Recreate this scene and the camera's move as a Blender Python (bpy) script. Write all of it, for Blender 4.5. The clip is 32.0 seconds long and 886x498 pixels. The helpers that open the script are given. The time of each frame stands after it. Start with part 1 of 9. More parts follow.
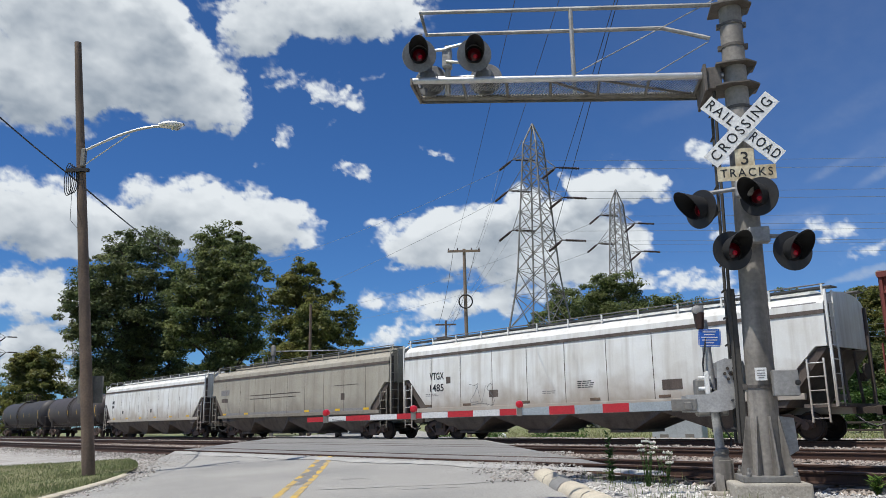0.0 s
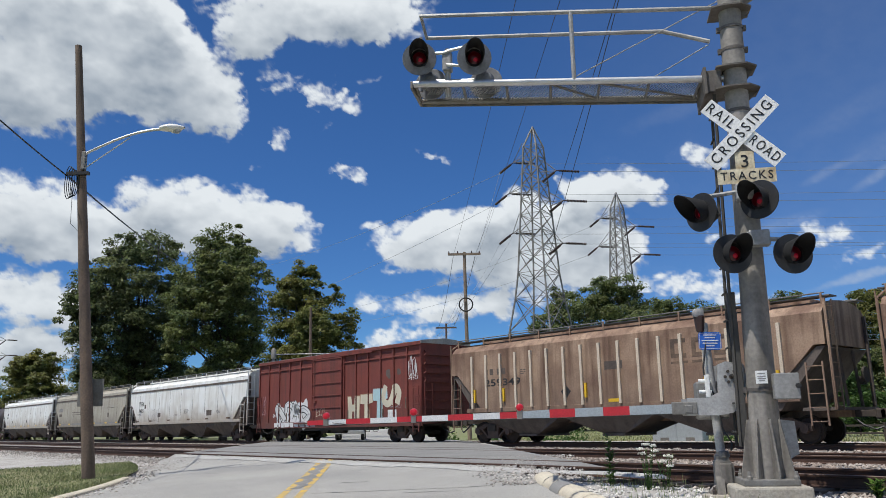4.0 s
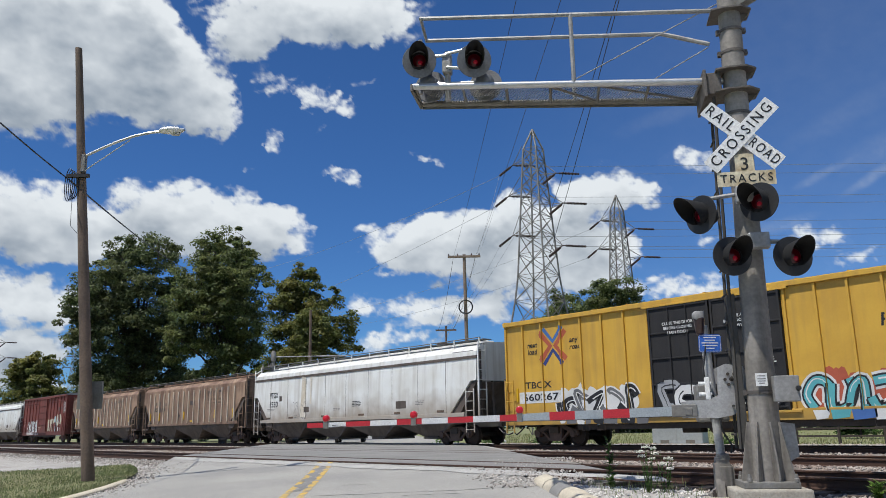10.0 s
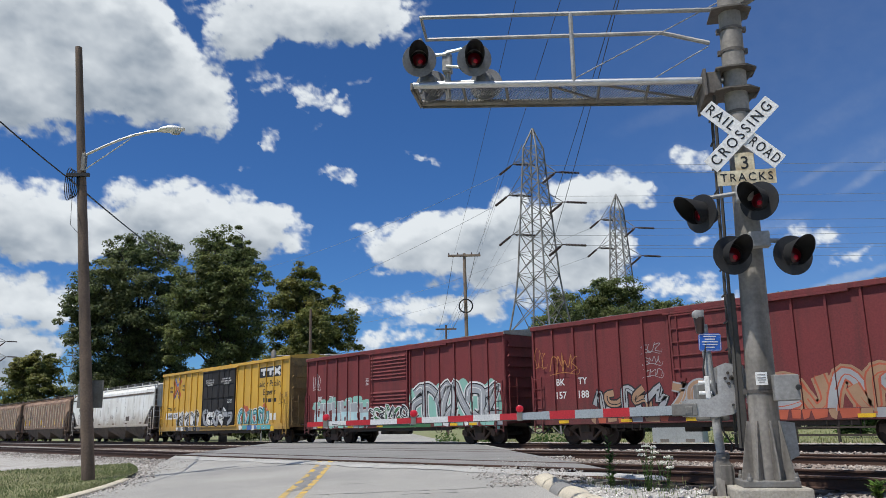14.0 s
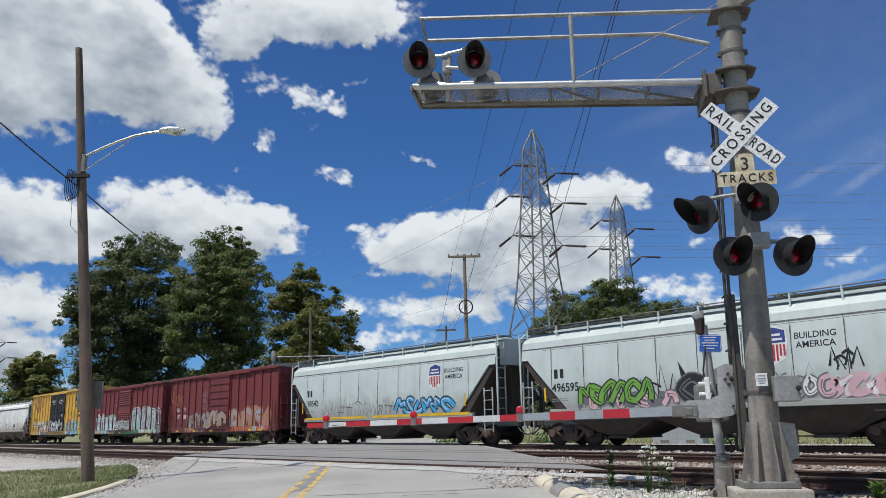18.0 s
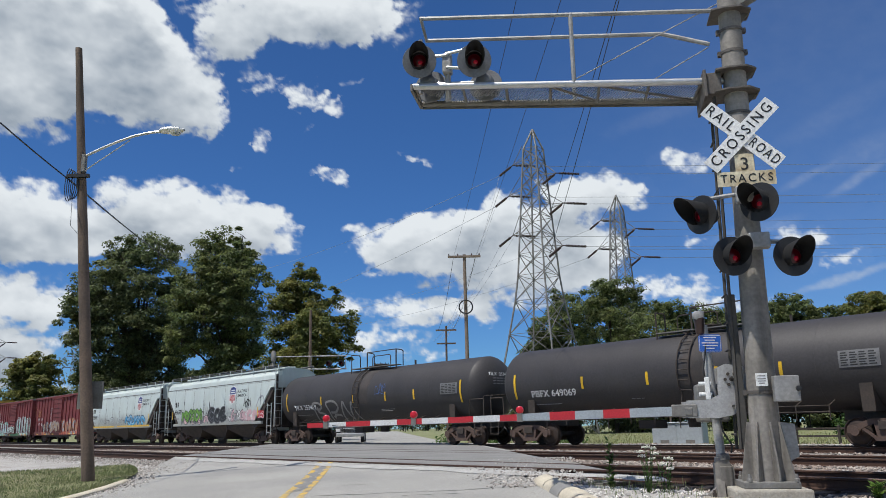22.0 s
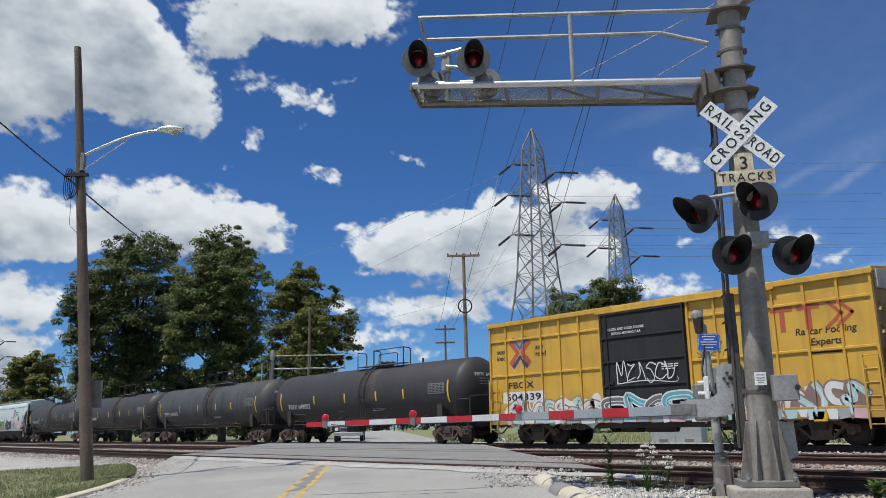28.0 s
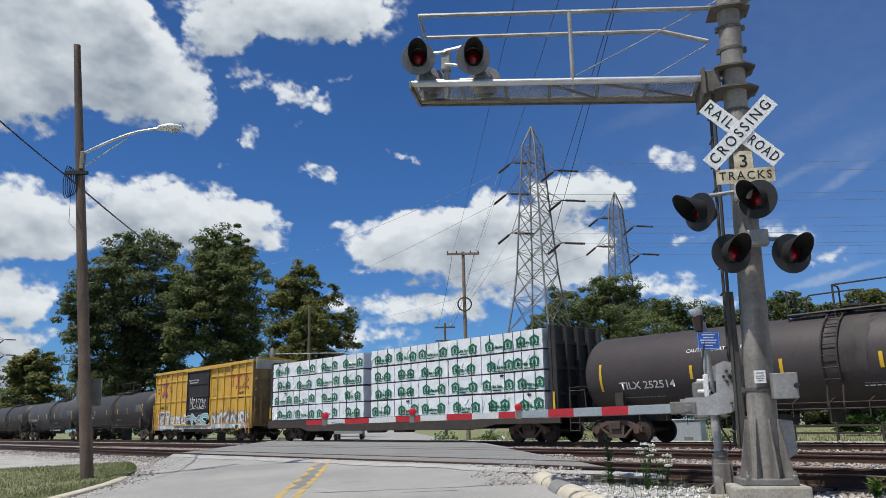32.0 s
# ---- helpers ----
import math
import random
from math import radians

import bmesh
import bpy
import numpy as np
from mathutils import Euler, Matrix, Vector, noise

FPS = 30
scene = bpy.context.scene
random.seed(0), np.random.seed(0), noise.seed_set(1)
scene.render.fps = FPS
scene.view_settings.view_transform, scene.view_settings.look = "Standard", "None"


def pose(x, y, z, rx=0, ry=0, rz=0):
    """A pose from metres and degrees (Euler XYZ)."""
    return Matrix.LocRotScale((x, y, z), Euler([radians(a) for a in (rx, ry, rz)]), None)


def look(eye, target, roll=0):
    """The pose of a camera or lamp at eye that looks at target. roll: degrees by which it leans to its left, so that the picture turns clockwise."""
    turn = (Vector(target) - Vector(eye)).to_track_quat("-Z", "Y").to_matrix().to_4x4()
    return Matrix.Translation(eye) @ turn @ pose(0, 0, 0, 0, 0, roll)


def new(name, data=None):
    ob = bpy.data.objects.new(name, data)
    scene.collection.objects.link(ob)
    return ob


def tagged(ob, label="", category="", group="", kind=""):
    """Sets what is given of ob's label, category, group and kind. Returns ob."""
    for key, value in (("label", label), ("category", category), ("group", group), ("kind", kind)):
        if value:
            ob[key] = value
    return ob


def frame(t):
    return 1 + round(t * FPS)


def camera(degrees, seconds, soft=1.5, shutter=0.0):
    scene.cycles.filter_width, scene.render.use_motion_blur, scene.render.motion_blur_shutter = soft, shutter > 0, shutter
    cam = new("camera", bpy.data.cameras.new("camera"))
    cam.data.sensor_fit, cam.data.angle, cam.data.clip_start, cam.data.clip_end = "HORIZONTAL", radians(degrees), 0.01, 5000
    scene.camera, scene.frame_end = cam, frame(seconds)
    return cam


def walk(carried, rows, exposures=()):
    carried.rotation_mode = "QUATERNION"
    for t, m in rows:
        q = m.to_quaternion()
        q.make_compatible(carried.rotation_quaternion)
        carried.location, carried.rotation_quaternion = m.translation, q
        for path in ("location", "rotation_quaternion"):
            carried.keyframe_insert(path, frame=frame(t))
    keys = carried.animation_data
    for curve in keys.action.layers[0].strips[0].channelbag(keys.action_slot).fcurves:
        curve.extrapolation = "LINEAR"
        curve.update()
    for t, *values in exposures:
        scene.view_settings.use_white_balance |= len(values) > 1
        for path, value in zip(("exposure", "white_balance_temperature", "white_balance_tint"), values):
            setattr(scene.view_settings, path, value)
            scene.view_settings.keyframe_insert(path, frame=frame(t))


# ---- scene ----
# ---------------------------------------------------------------- camera
# The world: x runs along the railway, y away from the viewer across it, z = 0 is the top of the rails.
EYE = (0.0, 0.0, 0.759)
LEAN = -1.06


def aim(yaw, tilt):
    a, b = radians(yaw), radians(tilt)
    d = Vector((math.cos(a) * math.cos(b), math.sin(a) * math.cos(b), math.sin(b)))
    return look(EYE, Vector(EYE) + 50 * d, LEAN)


cam = camera(58.5, 32.0, soft=0.6)
walk(cam, [(t, aim(a, b)) for t, a, b in [
    (0.0, 138.955, 12.344), (0.5, 138.956, 12.385), (1.0, 138.961, 12.416), (2.0, 138.961, 12.477), (3.0, 138.962, 12.527),
    (3.5, 138.966, 12.548), (5.5, 138.966, 12.597), (6.0, 138.963, 12.608), (7.0, 138.966, 12.675), (8.0, 138.962, 12.72), (9.0, 138.962, 12.729),
    (10.0, 138.955, 12.741), (11.0, 138.955, 12.785), (12.0, 138.961, 12.785), (13.0, 138.962, 12.73), (14.0, 138.962, 12.668),
    (14.5, 138.962, 12.67), (16.5, 138.962, 12.785), (17.0, 138.962, 12.787), (18.0, 138.962, 12.74), (19.0, 138.962, 12.787),
    (20.0, 138.958, 12.845), (21.0, 138.962, 12.791), (22.0, 138.962, 12.74), (23.0, 138.961, 12.785), (24.0, 138.951, 12.782),
    (25.0, 138.941, 12.755), (25.5, 138.935, 12.765), (27.5, 138.901, 12.68), (28.0, 138.898, 12.674), (29.0, 138.891, 12.622),
    (30.0, 138.881, 12.6), (31.0, 138.868, 12.6), (32.0, 138.875, 12.54)]], exposures=[(0, 0.06), (25, 0.06), (29, 0.03), (32, 0.03)])

# ---------------------------------------------------------------- sky and sun
SUN_TO = Vector((-0.02, -0.41, 0.91)).normalized()
world = bpy.data.worlds.new("sky")
scene.world = world
world.use_nodes = True
wn = world.node_tree
sky = wn.nodes.new("ShaderNodeTexSky")
sky.sky_type = "NISHITA"
sky.sun_disc = False
sky.sun_elevation = math.asin(SUN_TO.z)
sky.sun_rotation = math.atan2(SUN_TO.x, SUN_TO.y)
sky.air_density, sky.dust_density, sky.ozone_density, sky.altitude = 1.0, 0.0, 5.0, 600
tint = wn.nodes.new("ShaderNodeMix")
tint.data_type, tint.blend_type = "RGBA", "MULTIPLY"
tint.inputs[0].default_value, tint.inputs[7].default_value = 1.0, (0.455, 0.775, 1.15, 1)
wn.links.new(sky.outputs[0], tint.inputs[6])
wn.links.new(tint.outputs[2], wn.nodes["Background"].inputs[0])
wn.nodes["Background"].inputs[1].default_value = 0.08
sun = new("sun", bpy.data.lights.new("sun", "SUN"))
sun.data.energy, sun.data.angle, sun.data.color = 4.3, radians(0.5), (1.0, 0.965, 0.91)
sun.matrix_world = look(SUN_TO * 200, (0, 0, 0))


# ---------------------------------------------------------------- materials
def mat(name, col, rough=0.6, metal=0.0, col2=None, scale=2.0, amount=0.5, grain=0.12, fine=40.0, bump=0.2, streak=None, streak_amount=0.5,
        dirt=None, dirt_top=2.0, dirt_amount=0.6, glow=None, per_piece=0.0, per_island=False):
    m = bpy.data.materials.new(name)
    m.use_nodes = True
    nt = m.node_tree
    N, L = nt.nodes, nt.links
    bs = N["Principled BSDF"]
    bs.inputs["Roughness"].default_value, bs.inputs["Metallic"].default_value = rough, metal
    tc = N.new("ShaderNodeTexCoord")

    def noise_at(sc, vec=None, detail=6.0):
        n = N.new("ShaderNodeTexNoise")
        n.inputs["Scale"].default_value, n.inputs["Detail"].default_value = sc, detail
        L.new(vec or tc.outputs["Object"], n.inputs["Vector"])
        return n.outputs["Fac"]

    def ramp(fac, lo, hi):
        r = N.new("ShaderNodeMapRange")
        r.inputs["From Min"].default_value, r.inputs["From Max"].default_value = lo, hi
        L.new(fac, r.inputs["Value"])
        return r.outputs[0]

    def math_node(op, a, b):
        n = N.new("ShaderNodeMath")
        n.operation = op
        for i, v in enumerate((a, b)):
            if isinstance(v, (int, float)):
                n.inputs[i].default_value = v
            else:
                L.new(v, n.inputs[i])
        return n.outputs[0]

    def mix(fac, a, b, kind="MIX"):
        n = N.new("ShaderNodeMix")
        n.data_type, n.blend_type = "RGBA", kind
        for i, v in ((0, fac), (6, a), (7, b)):
            if isinstance(v, (int, float)):
                n.inputs[i].default_value = v
            elif isinstance(v, tuple):
                n.inputs[i].default_value = (*v, 1)
            else:
                L.new(v, n.inputs[i])
        return n.outputs[2]

    c2 = col2 or tuple(v * 0.62 for v in col)
    out = mix(math_node("MULTIPLY", ramp(noise_at(scale), 0.38, 0.68), amount), col, c2)
    if streak:
        mp = N.new("ShaderNodeMapping")
        mp.inputs["Scale"].default_value = (1.0, 1.0, 0.07)
        L.new(tc.outputs["Object"], mp.inputs["Vector"])
        out = mix(math_node("MULTIPLY", ramp(noise_at(3.5, mp.outputs[0], 8.0), 0.46, 0.7), streak_amount), out, streak)
    if dirt:
        sep = N.new("ShaderNodeSeparateXYZ")
        L.new(tc.outputs["Object"], sep.inputs[0])
        up = math_node("ADD", sep.outputs[2], math_node("MULTIPLY", noise_at(1.3), -1.6))
        r = N.new("ShaderNodeMapRange")
        r.inputs["From Min"].default_value, r.inputs["From Max"].default_value = dirt_top - 0.8, dirt_top - 1.9
        L.new(up, r.inputs["Value"])
        out = mix(math_node("MULTIPLY", r.outputs[0], dirt_amount), out, dirt)
    out = mix(grain * 4, out, mix(ramp(noise_at(fine), 0.3, 0.7), (0.6, 0.6, 0.6), (1.25, 1.25, 1.25)), "MULTIPLY")
    if per_piece:
        if per_island:
            rnd = N.new("ShaderNodeNewGeometry").outputs["Random Per Island"]
        else:
            rnd = N.new("ShaderNodeObjectInfo").outputs["Random"]
        v = N.new("ShaderNodeMapRange")
        v.inputs["To Min"].default_value, v.inputs["To Max"].default_value = 1 - per_piece, 1 + per_piece
        L.new(rnd, v.inputs["Value"])
        out = mix(1.0, out, v.outputs[0], "MULTIPLY")
    L.new(out, bs.inputs["Base Color"])
    if bump:
        b = N.new("ShaderNodeBump")
        b.inputs["Strength"].default_value, b.inputs["Distance"].default_value = bump, 0.02
        L.new(noise_at(fine * 0.7), b.inputs["Height"])
        L.new(b.outputs[0], bs.inputs["Normal"])
    if glow:
        bs.inputs["Emission Color"].default_value = (*glow[:3], 1)
        bs.inputs["Emission Strength"].default_value = glow[3]
    return m


RUST = (0.09, 0.042, 0.024)
GRIME = (0.06, 0.048, 0.04)
m_asphalt = mat("worn pale asphalt", (0.36, 0.348, 0.315), 0.9, col2=(0.25, 0.245, 0.228), scale=0.45, amount=0.75, fine=45, grain=0.24, bump=0.4)
m_panel = mat("dark crossing asphalt", (0.2, 0.196, 0.184), 0.9, col2=(0.26, 0.253, 0.238), scale=0.7, amount=0.8, fine=50, bump=0.4)
m_strip = mat("bleached asphalt strip", (0.43, 0.42, 0.39), 0.9, col2=(0.31, 0.3, 0.28), scale=1.8, amount=0.7, fine=40, grain=0.2, bump=0.4)
m_thin_line = mat("thin dark road line", (0.035, 0.034, 0.033), 0.7, fine=30)
m_yellow_line = mat("worn yellow road paint", (0.62, 0.40, 0.06), 0.8, col2=(0.28, 0.25, 0.2), scale=3.5, amount=0.85, fine=50)
m_ground = mat("dry grassy ground", (0.17, 0.2, 0.07), 0.95, col2=(0.25, 0.22, 0.13), scale=0.25, amount=0.8, fine=9, grain=0.2, bump=0.7)
m_lawn = mat("lawn soil", (0.17, 0.18, 0.075), 0.95, col2=(0.24, 0.2, 0.11), scale=0.8, amount=0.6, fine=25, grain=0.2, bump=0.8)
m_blade = mat("grass blades", (0.145, 0.185, 0.068), 0.8, col2=(0.23, 0.22, 0.11), scale=0.6, amount=0.6, bump=0, per_piece=0.4, per_island=True)
m_dry = mat("tall dry grass", (0.25, 0.24, 0.11), 0.8, col2=(0.16, 0.21, 0.07), scale=0.4, amount=0.8, bump=0, per_piece=0.4, per_island=True)
m_ballast = mat("grey ballast bed", (0.31, 0.29, 0.262), 0.95, col2=(0.12, 0.105, 0.09), scale=1.2, amount=0.7, fine=22, grain=0.22, bump=1.0)
m_oily = mat("oil-dark ballast", (0.115, 0.085, 0.066), 0.95, col2=(0.19, 0.15, 0.12), scale=2.0, amount=0.7, fine=24, grain=0.22, bump=1.0)
m_gravel = mat("pale limestone gravel", (0.42, 0.4, 0.365), 0.95, col2=(0.26, 0.24, 0.21), scale=0.9, amount=0.7, fine=28, grain=0.2, bump=1.0)
m_stone = mat("ballast stones", (0.42, 0.395, 0.36), 0.9, col2=(0.16, 0.125, 0.10), scale=0.8, amount=0.75, fine=30, per_piece=0.5, per_island=True)
m_chip = mat("white limestone chips", (0.6, 0.58, 0.54), 0.9, col2=(0.34, 0.315, 0.28), scale=0.8, amount=0.6, fine=30, per_piece=0.4, per_island=True)
m_stone_rust = mat("rust-dusted ballast stones", (0.36, 0.315, 0.27), 0.9, col2=(0.15, 0.10, 0.075), scale=0.8, amount=0.8, fine=30, per_piece=0.5, per_island=True)
m_rail = mat("rusty rail steel", (0.085, 0.045, 0.03), 0.75, 0.3, col2=(0.05, 0.03, 0.022), scale=3, fine=30)
m_railtop = mat("worn rail head", (0.13, 0.09, 0.07), 0.5, 0.5, col2=(0.075, 0.05, 0.038), scale=1.0, amount=0.6, bump=0.05)
m_tie = mat("weathered timber tie", (0.085, 0.065, 0.05), 0.9, streak=(0.15, 0.12, 0.1), fine=18, bump=0.6, per_piece=0.3)
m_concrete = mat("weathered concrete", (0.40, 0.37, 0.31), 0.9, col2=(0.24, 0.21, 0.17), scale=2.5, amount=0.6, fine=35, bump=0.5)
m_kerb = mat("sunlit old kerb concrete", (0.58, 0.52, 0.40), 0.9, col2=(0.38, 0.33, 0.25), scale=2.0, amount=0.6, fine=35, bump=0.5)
m_galv = mat("galvanised steel", (0.40, 0.395, 0.38), 0.55, 0.25, col2=(0.2, 0.195, 0.185), scale=2.2, amount=0.7, fine=25, bump=0.15, streak=(0.2, 0.19, 0.175), streak_amount=0.5)
m_mast = mat("streaked grey mast steel", (0.33, 0.305, 0.27), 0.65, 0.15, col2=(0.17, 0.155, 0.135), scale=1.4, amount=0.9, fine=20, bump=0.15, streak=(0.07, 0.063, 0.054), streak_amount=0.85)
m_channel = mat("dark weathered channel steel", (0.075, 0.07, 0.062), 0.75, 0.2, col2=(0.05, 0.046, 0.04), scale=3, fine=25)
m_bracket = mat("brown-grey bracket steel", (0.15, 0.135, 0.12), 0.7, 0.2, col2=(0.085, 0.075, 0.065), scale=3, amount=0.8, fine=25, streak=(0.07, 0.055, 0.045), streak_amount=0.6)
m_galv_dull = mat("dull grey steel", (0.24, 0.235, 0.22), 0.65, 0.3, col2=(0.16, 0.15, 0.13), scale=3, amount=0.7, fine=25, streak=(0.14, 0.115, 0.09), streak_amount=0.6)
m_alu = mat("bare aluminium", (0.62, 0.62, 0.61), 0.38, 0.7, col2=(0.42, 0.42, 0.41), scale=4, fine=60, bump=0.06)
m_tower = mat("tower steel", (0.26, 0.25, 0.235), 0.6, 0.2, col2=(0.13, 0.12, 0.11), scale=0.5, amount=0.8, fine=8, bump=0)
m_insul = mat("brown glazed insulator", (0.05, 0.025, 0.022), 0.3, col2=(0.03, 0.02, 0.02), bump=0)
m_wire = mat("dark cable", (0.025, 0.025, 0.028), 0.6, bump=0)
m_wire_far = mat("aluminium line wire", (0.30, 0.31, 0.33), 0.6, bump=0)
m_black = mat("black enamel", (0.014, 0.014, 0.015), 0.55, col2=(0.03, 0.03, 0.03), scale=5, fine=40, bump=0.1)
m_hood = mat("dull black hood enamel", (0.008, 0.008, 0.009), 0.95, col2=(0.014, 0.014, 0.014), scale=5, fine=40, bump=0.1)
m_lamp_grey = mat("grey faded lamp enamel", (0.19, 0.195, 0.2), 0.5, col2=(0.09, 0.09, 0.095), scale=4, amount=0.7, fine=30, bump=0.1)
m_lens = mat("red signal lens", (0.03, 0.001, 0.003), 0.3, col2=(0.012, 0.0006, 0.0015), scale=14, glow=(1.0, 0.0, 0.03, 0.006), bump=0.1, fine=60)
m_filament = mat("glowing red lamp spot", (0.2, 0.004, 0.01), 0.4, glow=(1.0, 0.01, 0.06, 0.07), bump=0)
m_lens_small = mat("small red gate lens", (0.42, 0.008, 0.02), 0.3, col2=(0.25, 0.004, 0.01), scale=20, glow=(1.0, 0.02, 0.05, 0.1), bump=0.1, fine=60)
m_white_sign = mat("white reflective sheeting", (0.80, 0.80, 0.78), 0.45, col2=(0.66, 0.66, 0.62), scale=4, amount=0.5, fine=30, bump=0.05)
m_old_sign = mat("aged cream sign face", (0.70, 0.63, 0.45), 0.6, col2=(0.36, 0.25, 0.12), scale=5, amount=0.8, fine=30, bump=0.05)
m_ink = mat("black sign lettering", (0.015, 0.015, 0.015), 0.5, bump=0)
m_red_band = mat("red reflective band", (0.52, 0.025, 0.035), 0.4, col2=(0.4, 0.02, 0.03), scale=6, fine=50, bump=0.05)
m_white_band = mat("white reflective band", (0.72, 0.72, 0.71), 0.4, col2=(0.56, 0.56, 0.55), scale=6, fine=50, bump=0.05)
m_gate = mat("pale cast aluminium", (0.46, 0.455, 0.44), 0.5, 0.3, col2=(0.33, 0.325, 0.31), scale=5, amount=0.7, fine=40, streak=(0.27, 0.25, 0.23), streak_amount=0.5, bump=0.08)
m_arm_grey = mat("plain aluminium gate arm", (0.42, 0.46, 0.48), 0.45, 0.3, col2=(0.34, 0.37, 0.38), scale=6, fine=50, bump=0.05)
m_blue = mat("blue notice sign", (0.02, 0.12, 0.5), 0.45, col2=(0.02, 0.09, 0.38), scale=6, bump=0)
m_wood = mat("weathered pole timber", (0.18, 0.128, 0.097), 0.9, col2=(0.10, 0.073, 0.058), scale=1.5, amount=0.7, streak=(0.06, 0.047, 0.038), streak_amount=0.8, fine=22, bump=0.6)
m_wood_pale = mat("pale far pole timber", (0.25, 0.19, 0.14), 0.9, col2=(0.15, 0.115, 0.09), scale=1.5, amount=0.7, fine=22, bump=0.3)
m_bark = mat("tree bark", (0.075, 0.06, 0.048), 0.95, col2=(0.04, 0.032, 0.026), scale=2, fine=12, bump=0.8)
m_leaf_dark = mat("dark leaves", (0.11, 0.145, 0.06), 0.6, col2=(0.165, 0.18, 0.078), scale=0.3, amount=0.9, bump=0, per_piece=0.55, per_island=True)
m_leaf = mat("green leaves", (0.12, 0.16, 0.058), 0.6, col2=(0.185, 0.2, 0.072), scale=0.35, amount=0.9, bump=0, per_piece=0.55, per_island=True)
m_leaf_light = mat("light green leaves", (0.13, 0.165, 0.05), 0.6, col2=(0.225, 0.2, 0.055), scale=0.4, amount=0.9, bump=0, per_piece=0.5, per_island=True)
m_weed = mat("weed leaves", (0.08, 0.15, 0.035), 0.6, col2=(0.05, 0.09, 0.025), scale=4, bump=0, per_piece=0.4, per_island=True)
m_weed_bright = mat("bright weed leaves", (0.17, 0.28, 0.055), 0.6, col2=(0.11, 0.19, 0.04), scale=4, bump=0, per_piece=0.3, per_island=True)
m_flower = mat("white flower heads", (0.75, 0.75, 0.66), 0.7, fine=40, per_piece=0.15, per_island=True)
for m in (m_leaf_dark, m_leaf, m_leaf_light, m_weed, m_weed_bright):
    # leaves let some light through
    nt = m.node_tree
    tl, mxs = nt.nodes.new("ShaderNodeBsdfTranslucent"), nt.nodes.new("ShaderNodeMixShader")
    bs_ = nt.nodes["Principled BSDF"]
    nt.links.new(bs_.inputs["Base Color"].links[0].from_socket, tl.inputs["Color"])
    mxs.inputs["Fac"].default_value = 0.55
    nt.links.new(bs_.outputs[0], mxs.inputs[1])
    nt.links.new(tl.outputs[0], mxs.inputs[2])
    nt.links.new(mxs.outputs[0], nt.nodes["Material Output"].inputs["Surface"])
# rolling stock
m_white_car = mat("white hopper paint", (0.77, 0.78, 0.75), 0.55, col2=(0.6, 0.58, 0.52), scale=0.7, amount=0.7, fine=18, grain=0.02, streak=(0.42, 0.38, 0.32), streak_amount=0.5, dirt=(0.3, 0.24, 0.18), dirt_top=2.5, dirt_amount=0.8, bump=0.06)
m_tan_car = mat("dusty tan hopper paint", (0.40, 0.37, 0.30), 0.6, col2=(0.30, 0.27, 0.21), scale=0.6, amount=0.7, fine=18, streak=(0.24, 0.21, 0.165), streak_amount=0.5, dirt=(0.13, 0.105, 0.08), dirt_top=2.3, bump=0.06)
m_cream_car = mat("weathered cream hopper paint", (0.36, 0.245, 0.165), 0.7, col2=(0.165, 0.092, 0.06), scale=0.9, amount=0.95, fine=18, streak=(0.115, 0.062, 0.038), streak_amount=0.95, dirt=(0.16, 0.105, 0.075), dirt_top=2.8, dirt_amount=0.5, bump=0.06)
m_rib = mat("pale rib paint", (0.64, 0.55, 0.43), 0.6, col2=(0.46, 0.36, 0.26), scale=1.5, amount=0.6, streak=(0.3, 0.22, 0.16), streak_amount=0.6, fine=25, bump=0.06)
m_mint_car = mat("pale grey-green hopper paint", (0.52, 0.585, 0.56), 0.5, col2=(0.42, 0.47, 0.45), scale=0.6, amount=0.6, fine=18, grain=0.02, streak=(0.42, 0.45, 0.42), streak_amount=0.4, dirt=(0.27, 0.26, 0.23), dirt_top=2.5, dirt_amount=0.8, bump=0.06)
m_red_car = mat("oxide red boxcar paint", (0.185, 0.041, 0.029), 0.75, col2=(0.15, 0.038, 0.03), scale=0.8, amount=0.7, fine=18, streak=(0.075, 0.03, 0.022), streak_amount=0.55, dirt=GRIME, dirt_top=1.9, dirt_amount=0.4, bump=0.08)
m_maroon_car = mat("maroon boxcar paint", (0.175, 0.028, 0.029), 0.75, col2=(0.145, 0.028, 0.029), scale=0.8, amount=0.6, fine=18, streak=(0.07, 0.022, 0.02), streak_amount=0.5, dirt=GRIME, dirt_top=1.8, dirt_amount=0.4, bump=0.08)
m_yellow_car = mat("yellow boxcar paint", (0.63, 0.375, 0.05), 0.5, col2=(0.5, 0.285, 0.04), scale=0.8, amount=0.7, fine=18, grain=0.015, streak=(0.36, 0.215, 0.06), streak_amount=0.45, dirt=(0.2, 0.13, 0.06), dirt_top=1.9, dirt_amount=0.5, bump=0.06)
# yellow boxcar ends: grime, with the shade on that side mixed into the colour
m_car_end = mat("grimy bronze car end with shade in its colour", (0.32, 0.205, 0.08), 0.7, col2=(0.17, 0.11, 0.055), scale=1.2, amount=0.8, streak=(0.07, 0.05, 0.035), streak_amount=0.6, fine=18)
m_black_door = mat("black boxcar door", (0.013, 0.013, 0.015), 0.8, col2=(0.022, 0.021, 0.021), scale=1.5, amount=0.7, fine=20, streak=(0.035, 0.032, 0.03), streak_amount=0.4)
m_tank = mat("black tank paint", (0.043, 0.039, 0.039), 0.58, col2=(0.03, 0.027, 0.027), scale=0.6, amount=0.8, fine=15, streak=(0.036, 0.032, 0.03), streak_amount=0.5, bump=0.05)
